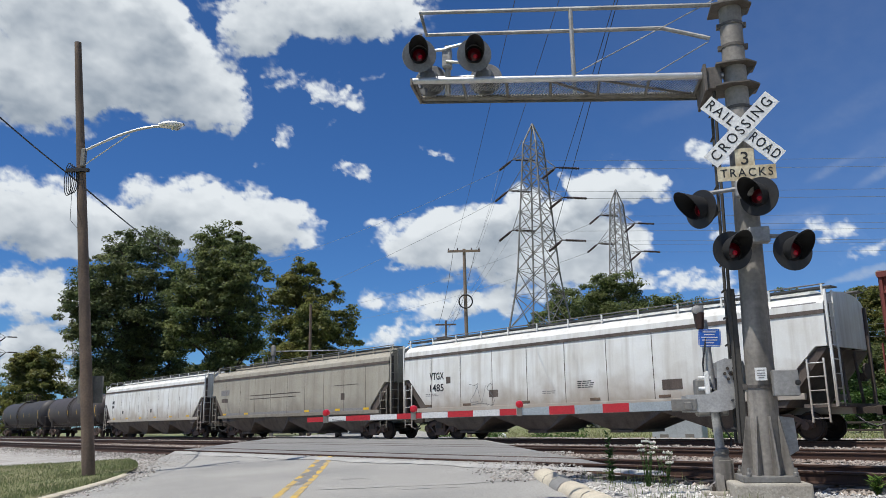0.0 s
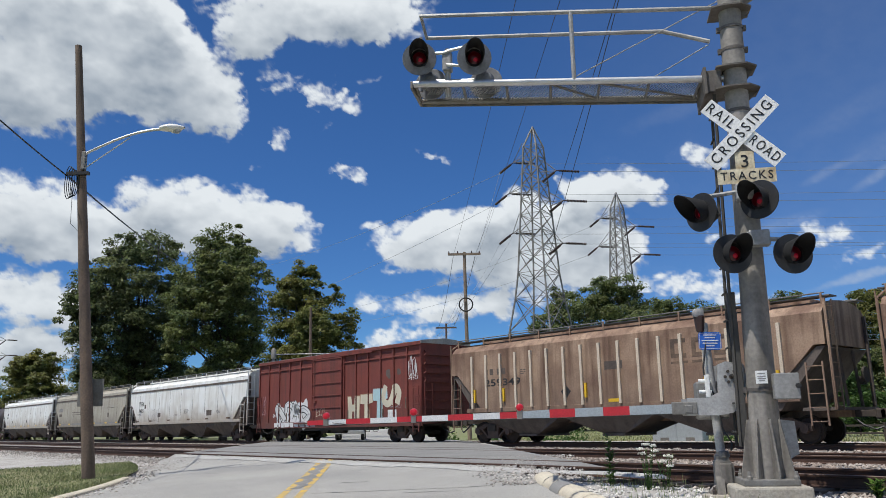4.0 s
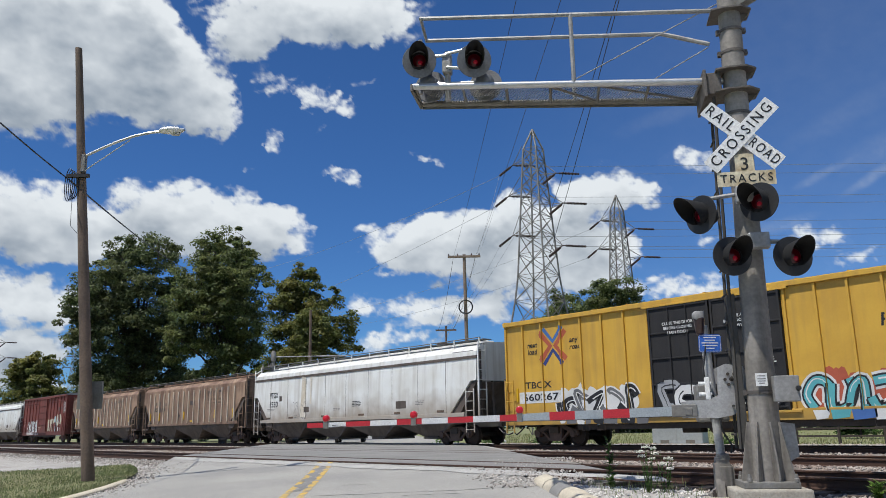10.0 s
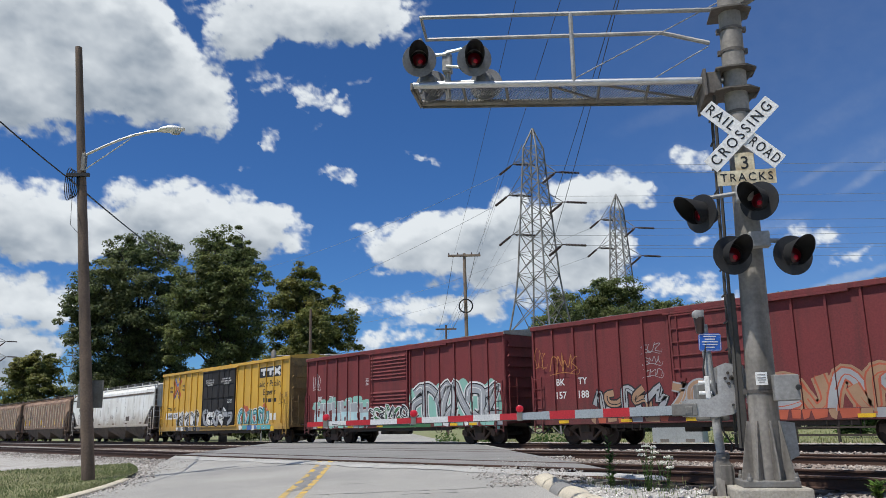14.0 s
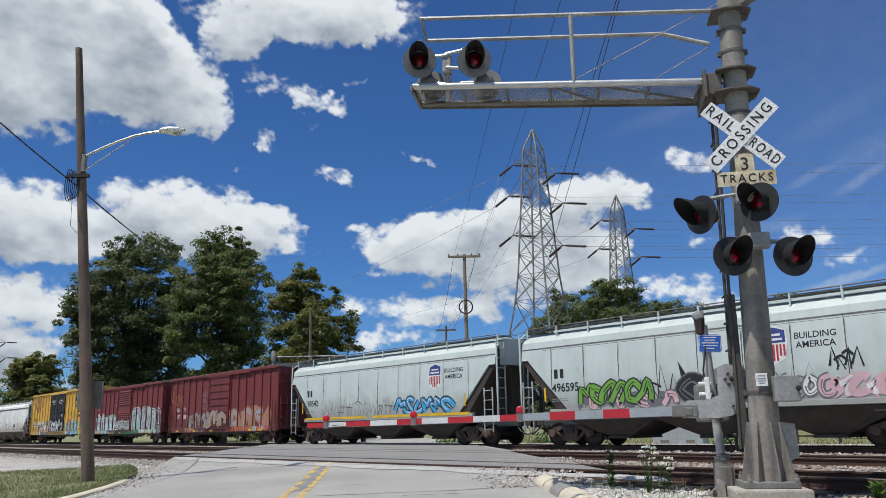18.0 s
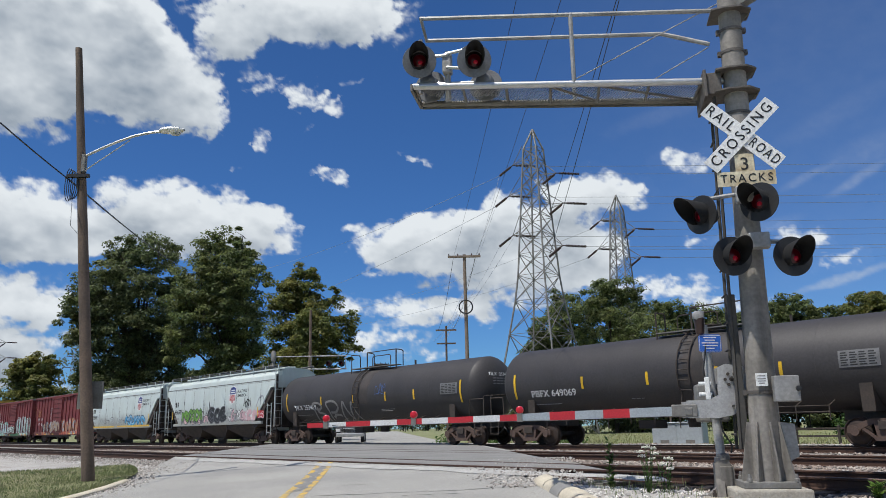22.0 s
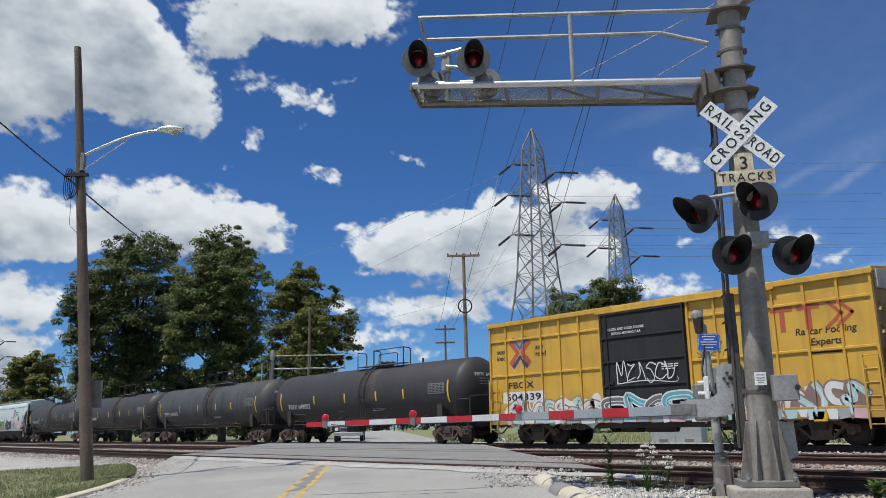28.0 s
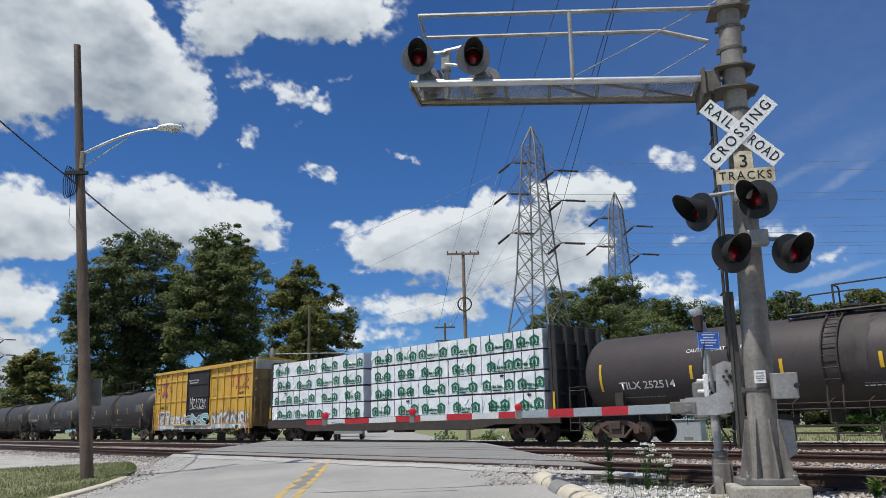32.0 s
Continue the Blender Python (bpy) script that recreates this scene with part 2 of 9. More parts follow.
m_tank_grey = mat("faded grey tank paint", (0.072, 0.072, 0.073), 0.62, col2=(0.036, 0.036, 0.037), scale=0.6, amount=0.8, fine=15, streak=(0.028, 0.026, 0.025), streak_amount=0.6, bump=0.05)
m_tank_brown = mat("brown-black tank paint", (0.055, 0.043, 0.04), 0.58, col2=(0.042, 0.034, 0.032), scale=0.6, amount=0.8, fine=15, streak=(0.045, 0.037, 0.034), streak_amount=0.5, bump=0.05)
m_tank_pale = mat("pale grey end paint", (0.5, 0.49, 0.45), 0.65, col2=(0.33, 0.3, 0.26), scale=1.5, amount=0.7, fine=18, streak=(0.25, 0.2, 0.15), streak_amount=0.5)
m_worn_print = mat("worn brown print", (0.085, 0.06, 0.045), 0.8, col2=(0.2, 0.13, 0.085), scale=3, amount=0.8, fine=20, bump=0)
m_spill = mat("brown spill stains", (0.066, 0.054, 0.048), 0.75, col2=(0.024, 0.021, 0.02), scale=1.6, amount=0.9, streak=(0.05, 0.045, 0.042), streak_amount=0.8)
m_under = mat("grimy underframe", (0.045, 0.036, 0.03), 0.85, col2=(0.07, 0.052, 0.04), scale=2.5, amount=0.7, fine=20)
m_bulk = mat("black-painted bulkhead steel", (0.022, 0.021, 0.023), 0.75, col2=(0.04, 0.034, 0.03), scale=2.0, amount=0.7, fine=20)
m_hopper_under = mat("dusty hopper chutes", (0.095, 0.074, 0.062), 0.8, col2=(0.15, 0.12, 0.098), scale=1.2, amount=0.7, streak=(0.04, 0.03, 0.026), fine=20)
m_wheel = mat("rusty wheel steel", (0.055, 0.036, 0.028), 0.7, 0.3, col2=(0.03, 0.024, 0.021), scale=4, fine=20)
m_frame_rust = mat("rust-brown side frame", (0.105, 0.066, 0.05), 0.8, col2=(0.055, 0.038, 0.03), scale=4, fine=22)
m_walkway = mat("grey roof walkway grating", (0.2, 0.195, 0.185), 0.7, 0.3, col2=(0.1, 0.09, 0.08), scale=3, fine=25)
m_roof = mat("weathered galvanised roof", (0.38, 0.365, 0.34), 0.6, 0.3, col2=(0.2, 0.14, 0.11), scale=0.9, amount=0.8, fine=15)
m_wrap = mat("white lumber wrap", (0.80, 0.81, 0.81), 0.35, col2=(0.68, 0.7, 0.71), scale=1.8, amount=0.6, fine=7, grain=0.06, bump=0.9)
m_strap = mat("black strapping", (0.03, 0.03, 0.03), 0.5, bump=0)
m_green = mat("dark green print", (0.012, 0.16, 0.075), 0.5, bump=0)
m_mark_yellow = mat("yellow reflective strip", (0.75, 0.46, 0.02), 0.4, bump=0)
m_mark_white = mat("white stencil paint", (0.72, 0.72, 0.7), 0.6, scale=9, amount=0.6, bump=0)
m_mark_black = mat("black stencil paint", (0.02, 0.02, 0.021), 0.6, bump=0)
m_panel_grey = mat("dim grey data panel", (0.17, 0.17, 0.17), 0.7, scale=5, amount=0.6, bump=0)
m_mark_grey = mat("dim grey stencil paint", (0.26, 0.25, 0.24), 0.7, scale=9, amount=0.6, bump=0)
SPRAY = {"white": (0.68, 0.68, 0.66), "black": (0.018, 0.018, 0.02), "teal": (0.10, 0.40, 0.44), "mint": (0.25, 0.48, 0.40), "silver": (0.34, 0.35, 0.36), "grey": (0.15, 0.15, 0.155),
         "green": (0.16, 0.36, 0.05), "dgreen": (0.05, 0.15, 0.06), "sky": (0.05, 0.33, 0.60), "orange": (0.42, 0.17, 0.05), "cream": (0.60, 0.55, 0.42),
         "red": (0.42, 0.03, 0.04), "pink": (0.62, 0.4, 0.42), "navy": (0.03, 0.05, 0.2), "blue": (0.06, 0.15, 0.4), "brick": (0.45, 0.1, 0.05), "sand": (0.36, 0.22, 0.13), "pale": (0.42, 0.60, 0.62), "mocha": (0.26, 0.17, 0.14)}
spray = {k: mat("spray paint " + k, v, 0.55, scale=1.6, amount=0.45, fine=25, grain=0.03, bump=0) for k, v in SPRAY.items()}


# ---------------------------------------------------------------- mesh helpers
class Geo:
    """Vertices and faces of one mesh."""

    def __init__(self):
        self.v, self.f = [], []

    def add(self, vs, fs):
        k = len(self.v)
        self.v += [tuple(p) for p in vs]
        self.f += [tuple(i + k for i in q) for q in fs]
        return self

    def box(self, x0, x1, y0, y1, z0, z1, c=0.0):
        """A box, with chamfered edges where c is given."""
        if c <= 0:
            vs = [(x, y, z) for x in (x0, x1) for y in (y0, y1) for z in (z0, z1)]
            return self.add(vs, [(0, 1, 3, 2), (4, 6, 7, 5), (0, 4, 5, 1), (2, 3, 7, 6), (0, 2, 6, 4), (1, 5, 7, 3)])
        bm = bmesh.new()
        bmesh.ops.create_cube(bm, size=1.0)
        for p in bm.verts:
            p.co = Vector(((x0 + x1) / 2 + p.co.x * (x1 - x0), (y0 + y1) / 2 + p.co.y * (y1 - y0), (z0 + z1) / 2 + p.co.z * (z1 - z0)))
        bmesh.ops.bevel(bm, geom=bm.edges[:], offset=c, segments=2, affect="EDGES", profile=0.5)
        bm.verts.index_update()
        self.add([p.co[:] for p in bm.verts], [[p.index for p in q.verts] for q in bm.faces])
        bm.free()
        return self

    def tube(self, a, b, r0, r1=None, n=8, caps=True):
        a, b = Vector(a), Vector(b)
        r1 = r0 if r1 is None else r1
        d = (b - a).normalized()
        s = d.orthogonal().normalized()
        t = d.cross(s)
        vs = []
        for p, r in ((a, r0), (b, r1)):
            vs += [p + (s * math.cos(2 * math.pi * i / n) + t * math.sin(2 * math.pi * i / n)) * r for i in range(n)]
        fs = [(i, (i + 1) % n, n + (i + 1) % n, n + i) for i in range(n)]
        if caps:
            fs += [tuple(range(n - 1, -1, -1)), tuple(range(n, 2 * n))]
        return self.add(vs, fs)

    def path(self, pts, r, n=6):
        """One bent tube through the points."""
        pts = [Vector(p) for p in pts]
        vs, side = [], None
        for i, p in enumerate(pts):
            d = ((p - pts[i - 1]).normalized() if i else Vector()) + ((pts[i + 1] - p).normalized() if i + 1 < len(pts) else Vector())
            d = d.normalized() if d.length > 1e-6 else Vector((0, 0, 1))
            side = d.orthogonal().normalized() if side is None else (side - d * side.dot(d)).normalized()
            t = d.cross(side)
            vs += [p + (side * math.cos(2 * math.pi * k / n) + t * math.sin(2 * math.pi * k / n)) * r for k in range(n)]
        m = len(pts)
        fs = [(i * n + k, i * n + (k + 1) % n, (i + 1) * n + (k + 1) % n, (i + 1) * n + k) for i in range(m - 1) for k in range(n)]
        return self.add(vs, fs + [tuple(range(n - 1, -1, -1)), tuple(range((m - 1) * n, m * n))])

    def lathe(self, prof, n=24, axis="x", at=(0, 0, 0)):
        """prof: (distance along the axis, radius) in order."""
        vs, fs = [], []
        for d, r in prof:
            for i in range(n):
                a = 2 * math.pi * i / n
                c, s = r * math.cos(a), r * math.sin(a)
                p = {"x": (d, c, s), "y": (c, d, s), "z": (c, s, d)}[axis]
                vs.append((p[0] + at[0], p[1] + at[1], p[2] + at[2]))
        for k in range(len(prof) - 1):
            for i in range(n):
                j = (i + 1) % n
                fs.append((k * n + i, k * n + j, (k + 1) * n + j, (k + 1) * n + i))
        fs += [tuple(range(n - 1, -1, -1)), tuple(range((len(prof) - 1) * n, len(prof) * n))]
        return self.add(vs, fs)

    def prism(self, pts, a, b, axis="y"):
        """A polygon in the plane across the axis, drawn out from a to b."""
        n = len(pts)
        put = {"y": lambda p, d: (p[0], d, p[1]), "x": lambda p, d: (d, p[0], p[1]), "z": lambda p, d: (p[0], p[1], d)}[axis]
        vs = [put(p, a) for p in pts] + [put(p, b) for p in pts]
        fs = [(i, (i + 1) % n, n + (i + 1) % n, n + i) for i in range(n)] + [tuple(range(n - 1, -1, -1)), tuple(range(n, 2 * n))]
        return self.add(vs, fs)

    def mesh(self, name, smooth=False):
        me = bpy.data.meshes.new(name)
        me.from_pydata(self.v, [], self.f)
        bm = bmesh.new()
        bm.from_mesh(me)
        bmesh.ops.recalc_face_normals(bm, faces=bm.faces[:])
        bm.to_mesh(me)
        bm.free()
        if smooth:
            me.set_sharp_from_angle(angle=radians(38))
            for p in me.polygons:
                p.use_smooth = True
        return me


def part(name, geo, material, parent, label="", smooth=False, at=None):
    me = geo if isinstance(geo, bpy.types.Mesh) else geo.mesh(name, smooth)
    if material and not me.materials:
        me.materials.append(material)
    ob = new(name, me)
    if parent is not None:
        ob.parent = parent
    if at is not None:
        ob.matrix_basis = at
    return tagged(ob, label)


def root(name, m, label, category, group="", kind=""):
    ob = new(name)
    ob.empty_display_size = 0.2
    ob.matrix_basis = m
    return tagged(ob, label, category, group, kind)


def thing(name, geo, material, label, category, group="", kind="", smooth=False, at=None):
    return tagged(part(name, geo, material, None, "", smooth, at), label, category, group, kind)


def text_mesh(words, size, width=None, depth=0.002, spacing=1.0, shear=0.0, bold=0.014):
    cu = bpy.data.curves.new("lettering", "FONT")
    cu.offset = bold * size
    cu.body, cu.size, cu.align_x, cu.align_y, cu.extrude, cu.space_character, cu.shear, cu.resolution_u = words, size, "CENTER", "CENTER", depth, spacing, shear, 3
    ob = bpy.data.objects.new("lettering", cu)
    me = bpy.data.meshes.new_from_object(ob)
    bpy.data.objects.remove(ob)
    bpy.data.curves.remove(cu)
    if width and len(me.vertices):
        xs = [v.co.x for v in me.vertices]
        k, mid = width / (max(xs) - min(xs)), (max(xs) + min(xs)) / 2
        for v in me.vertices:
            v.co.x = (v.co.x - mid) * k
    me.materials.clear()
    return me


def lettering(name, words, size, material, parent, at, width=None, depth=0.002, shear=0.0, bold=0.014, spacing=1.0):
    me = text_mesh(words, size, width, depth, spacing, shear, bold)
    return part(name, me, material, parent, at=at)


FACING = pose(0, 0, 0, 90, 0, 0)   # lettering that faces local -y


# ---------------------------------------------------------------- ground, road, tracks
ROAD_D = Vector((-0.7986, 0.6018))     # along the road
ROAD_N = Vector((0.6018, 0.7986))      # across it, to its right


def piecewise(rows):
    xs, zs = [r[0] for r in rows], [r[1] for r in rows]
    return lambda y: float(np.interp(y, xs, zs))


road_z = piecewise([(-40, -1.0), (0, -0.56), (6, -0.37), (9, -0.25), (10.8, -0.14), (11.4, -0.035), (27, -0.02), (30, -0.1), (45, -0.25), (120, -0.4), (400, -0.5)])
soil_z = piecewise([(-2500, -1.4), (-40, -1.1), (0, -0.68), (6, -0.48), (9, -0.36), (10.2, -0.33), (11, -0.3), (28, -0.3), (29.5, -0.42), (60, -0.55), (400, -0.7), (2500, -0.8)])


def strip(rows):
    """A surface through rows of points."""
    geo = Geo()
    n = len(rows[0])
    geo.add([p for r in rows for p in r], [(i * n + j, i * n + j + 1, (i + 1) * n + j + 1, (i + 1) * n + j) for i in range(len(rows) - 1) for j in range(n - 1)])
    return geo


xs = [-2500, -800, -300, -120, -60, -30, -15, 0, 30, 120, 400, 2500]
ys = [-2500, -600, -150, -40, -10, 0, 3, 6, 8, 9, 10.2, 11, 19, 28, 29.5, 40, 60, 100, 200, 400, 900, 2500]
ground = thing("ground", strip([[(x, y, soil_z(y)) for x in xs] for y in ys]), m_ground, "rough green and dry grass ground", "ground", kind="structure")

# ballast bed of the three tracks, with shoulders
bed = thing("ballast_bed", strip([[(x, y, z) for x in (-420, -120, -60, -30, -12, 0, 40, 340)] for y, z in ((9.6, -0.4), (10.6, -0.23), (13.5, -0.225), (14.5, -0.1), (15.6, -0.1), (16.7, -0.225), (19.4, -0.225), (20.7, -0.12), (22.6, -0.12), (23.9, -0.225), (27.0, -0.225), (28.4, -0.29), (29.8, -0.46))]), m_ballast, "grey crushed stone ballast under the tracks", "ballast", kind="structure")


def off(n, s, dz=0.0, z=None):
    p = ROAD_N * n + ROAD_D * s
    return (p.x, p.y, (road_z(p.y) if z is None else z) + dz)


ss = [-40, -20, -8, 0, 4, 8] + [9 + 0.25 * k for k in range(160)] + [50, 54, 58, 70, 90, 130, 200, 400]


def edge_right(s):
    return 2.42 + (0.4 * max(0.0, min(1.0, (s - 15.5) / 5)) + 1.3 * max(0.0, min(1.0, (s - 19) / 9)))


def edge_left(s):
    return -5.75 - 1.6 * max(0.0, min(1.0, (s - 19) / 8))


road = root("road", pose(0, 0, 0), "pale worn two-lane asphalt road climbing to the crossing", "road", kind="structure")
rows = []
for s in ss:
    a, b = edge_left(s), edge_right(s)
    rows.append([off(a + (b - a) * k / 48, s) for k in range(49)])
surface = strip(rows)
part("carriageway", surface, m_asphalt, road)
# darker asphalt apron across the tracks
apron = Geo()
for y0, y1 in ((11.56, 12.83), (13.02, 17.25), (17.43, 18.72), (18.9, 24.5), (24.68, 25.98), (26.16, 28.6)):
    rows = []
    for y in np.linspace(y0, y1, 9):
        r = []
        for k in range(33):
            # points of the road's width at this distance from the tracks
            n_ = edge_left(26) + (edge_right(26) - edge_left(26)) * k / 32
            s_ = (y - ROAD_N.y * n_) / ROAD_D.y
            r.append(off(n_, s_, 0.022))
        rows.append(r)
    g = strip(rows)
    apron.add(g.v, g.f)
part("crossing_apron", apron, m_panel, road, "darker patched asphalt between the rails")
# pale worn strip before the first rail
rows = []
for k in range(97):
    n_ = edge_left(26) + (edge_right(26) + 0.5 - edge_left(26)) * k / 96
    r = []
    for y in (10.93 + 0.05 * math.sin(k * 0.31) + 0.03 * math.sin(k * 0.93), 11.0, 11.1, 11.2 + 0.03 * math.sin(k * 0.57)):
        r.append(off(n_, (y - ROAD_N.y * n_) / ROAD_D.y, 0.012))
    rows.append(r)
part("pale_strip", strip(rows), m_strip, road, "pale worn strip along the first rail")
for c, w in ((-1.78, 0.12), (-1.48, 0.12)):
    line = Geo()
    for s0, s1 in ((-10, 12.2), (12.35, 14.6), (14.75, 16.9), (17.1, 19.6), (19.8, 21.2)):
        g = strip([[off(c - w / 2, s, 0.005), off(c + w / 2, s, 0.005)] for s in np.linspace(s0, s1, 8)])
        line.add(g.v, g.f)
    part("centre_line", line, m_yellow_line, road, "worn yellow centre line")
# thin dark lines across the lanes
cr = random.Random(5)
for n0, n1, s0 in ((-1.3, 2.3, 13.9), (0.2, 1.1, 13.2), (-4.6, -3.9, 20.0), (-0.9, -0.4, 15.6), (0.9, 1.4, 17.9), (-2.6, -2.0, 13.3)):
    crack = []
    for k in range(13):
        n_ = n0 + (n1 - n0) * k / 12
        s_ = s0 - 0.75 * (n_ - n0) * 0.2 + cr.uniform(-0.03, 0.03)
        crack.append([off(n_, s_ - 0.012, 0.004), off(n_, s_ + 0.008 + cr.uniform(0, 0.022), 0.004)])
    part("crack", strip(crack), m_thin_line, road)
part("spalled_patch", strip([[off(-1.70 + 0.10 * math.sin(s * 5) - 0.05, s, 0.006), off(-1.55 + 0.06 * math.sin(s * 7), s, 0.006)] for s in np.linspace(14.9, 20.4, 24)]), m_panel, road)

# kerbs
kerb_l = root("kerb", pose(0, 0, 0), "low tan concrete kerb beside the lawn", "kerb", "road kerbs", "structure")
seg = [8.0, 10.4, 12.8, 15.2, 17.6, 19.6]
for a, b in zip(seg, seg[1:]):
    rows = []
    for s in np.linspace(a + 0.012, b - 0.012, 5):
        bend = -0.22 * max(0, (s - 16.5) / 3) ** 2
        rows.append([off(n_ + bend, s, dz) for n_, dz in ((-5.80, -0.05), (-5.81, 0.035), (-5.84, 0.055), (-5.99, 0.06), (-6.02, -0.1))])
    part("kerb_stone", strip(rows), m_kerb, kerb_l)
kerb_r = root("kerb", pose(0, 0, 0), "broken pale concrete kerb end at the road edge", "kerb", "road kerbs", "structure")
seg = [7.0, 9.2, 10.6, 11.9, 12.5, 13.1, 14.35]
for i, (a, b) in enumerate(zip(seg, seg[1:])):
    rows = []
    for s in np.linspace(a + 0.015, b - 0.015, 7):
        nose = math.sqrt(max(0.0, 1 - max(0.0, (s - 13.75) / 0.62) ** 2))
        r = []
        for q in np.linspace(0, math.pi, 9):
            r.append(off(2.64 - 0.2 * math.cos(q) * (0.45 + 0.55 * nose) + 0.02 * math.sin(s * 5), s, -0.08 + 0.2 * math.sin(q) ** 0.7 * nose))
        rows.append(r)
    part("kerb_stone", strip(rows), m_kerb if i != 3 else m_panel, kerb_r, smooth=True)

# verge and gravel sheets
lawn_rows = []
for s in np.linspace(2, 26, 14):
    edge = -6.02 - 2.0 * max(0, (s - 17.5) / 8.5) ** 2
    lawn_rows.append([off(edge - d, s, 0.05 + 0.02 * math.sin(d * 2 + s)) for d in (0, 0.6, 1.4, 2.6, 4.2, 7, 12, 24)])
lawn = thing("lawn", strip(lawn_rows), m_lawn, "mown green lawn by the kerb", "lawn", kind="structure")
gravel_l = thing("gravel_apron", strip([[((-5.5 - ROAD_N.y * y) / ROAD_N.x - d, y, road_z(y) + dz) for d in (90, 40, 20, 10, 5, 2, 0)] for y, dz in ((0.0, -0.02), (5.0, -0.02), (7.2, -0.02), (8.6, 0.0), (9.8, -0.02), (10.5, -0.06), (11.1, -0.12))]), m_gravel,
                 "pale limestone gravel apron beside the tracks", "gravel", kind="structure")
verge_z = piecewise([(-6, -0.6), (0, -0.54), (6, -0.35), (9, -0.235), (10.0, -0.19), (10.5, -0.215), (11.0, -0.27)])
gravel_r = thing("gravel_verge", strip([[((2.4 - ROAD_N.y * y) / ROAD_N.x + d, y, verge_z(y) + (0.012 * math.sin(d * 2.3 + y * 3) if d else -0.03)) for d in (0, 0.5, 1.1, 1.8, 2.6, 3.6, 5, 7, 10, 15, 25)] for y in (-6, -2, 1, 3, 5, 6.5, 7.5, 8.3, 9.0, 9.5, 10.0, 10.5, 11.0)]), m_gravel,
                 "pale gravel verge with weeds around the signal", "gravel", kind="structure")
gravel_f = thing("far_gravel_bank", strip([[(x, y + 0.25 * math.sin(x * 0.9), soil_z(y) + dz) for x in np.arange(-34, 20, 1.6)] for y, dz in ((28.6, 0.1), (30.0, 0.34), (31.6, 0.26), (33.4, -0.03))]), m_gravel,
                 "low bank of white gravel beyond the tracks", "gravel", kind="structure")


def rail(track, y):
    geo = Geo()
    geo.prism([(y - 0.068, -0.172), (y + 0.068, -0.172), (y + 0.068, -0.158), (y + 0.012, -0.142), (y + 0.009, -0.045), (y + 0.035, -0.034), (y + 0.035, -0.008), (y - 0.035, -0.008),
               (y - 0.035, -0.034), (y - 0.009, -0.045), (y - 0.012, -0.142), (y - 0.068, -0.158)], -420, 340, "x")
    ob = part("rail", geo, m_rail, track)
    top = Geo().prism([(y - 0.033, -0.008), (y + 0.033, -0.008), (y + 0.027, -0.0005), (y - 0.027, -0.0005)], -420, 340, "x")
    part("rail_head", top, m_railtop, ob)


for y in (12.2, 18.05, 25.3):
    rows = []
    for x in np.arange(-64, 12, 1.0):
        rows.append([(x, y + w, z_ + 0.006 * math.cos(x * 1.7 + w)) for w, z_ in ((-1.25 + 0.12 * math.sin(x * 0.9), -0.216), (-0.72, -0.205), (-0.6, -0.15), (0.6, -0.15), (0.72, -0.205), (1.25 + 0.12 * math.sin(x * 1.3 + 1), -0.216))])
    # the stain is left out where the road crosses
    g = Geo()
    for a, b in zip(rows, rows[1:]):
        n_ = Vector((a[0][0], y)).dot(ROAD_N)
        if not -8.0 < n_ < 4.7:
            q = strip([a, b])
            g.add(q.v, q.f)
    thing("oil_stained_ballast", g, m_oily, "dark oil-stained stones between the rails", "ballast", kind="structure")


TIE = Geo().box(-0.115, 0.115, -1.3, 1.3, -0.33, -0.178, 0.015).mesh("tie")
TIE.materials.append(m_tie)
for y, x0, x1 in ((12.2, -46, 0), (18.05, -62, 2), (25.3, -46, 0)):
    track = root("railway_track", pose(0, 0, 0), "rusty steel rails on timber ties in ballast", "railway track", "parallel tracks", "structure")
    for dy in (-0.753, 0.753):
        rail(track, y + dy)
    x = x0
    while x < x1:
        n_ = Vector((x, y)).dot(ROAD_N)
        if not -7.6 < n_ < 4.6:
            ob = part("tie", TIE, None, track, at=pose(x, y, 0, 0, 0, random.Random(int(x * 50)).uniform(-1.2, 1.2)))
        x += 0.56


def stones(name, label, rnd, count, where, lo, hi, material):
    geo = Geo()
    for _ in range(count):
        x, y, z = where()
        r = rnd.uniform(lo, hi)
        a = rnd.uniform(0, 6.3)
        k = [rnd.uniform(0.6, 1.2) for _ in range(6)]
        c, s = math.cos(a), math.sin(a)
        vs = [(x + c * r * k[0], y + s * r * k[0], z), (x - s * r * k[1], y + c * r * k[1], z + 0.2 * r), (x - c * r * k[2], y - s * r * k[2], z), (x + s * r * k[3], y - c * r * k[3], z - 0.1 * r),
              (x + 0.2 * r, y, z + r * 0.75 * k[4]), (x, y, z - r * 0.6)]
        geo.add(vs, [(0, 1, 4), (1, 2, 4), (2, 3, 4), (3, 0, 4), (1, 0, 5), (2, 1, 5), (3, 2, 5), (0, 3, 5)])
    me = bpy.data.meshes.new(name)
    me.from_pydata(geo.v, [], geo.f)
    return tagged(part(name, me, material, None), label, "stones", kind="stuff")


bed_z = piecewise([(8.0, -0.34), (9.6, -0.36), (10.6, -0.23), (13.5, -0.225), (14.5, -0.1), (15.6, -0.1), (16.7, -0.225), (19.4, -0.225), (20.7, -0.12), (22.6, -0.12), (23.9, -0.225), (27.0, -0.225), (28.4, -0.29), (29.8, -0.46)])
rs = random.Random(11)


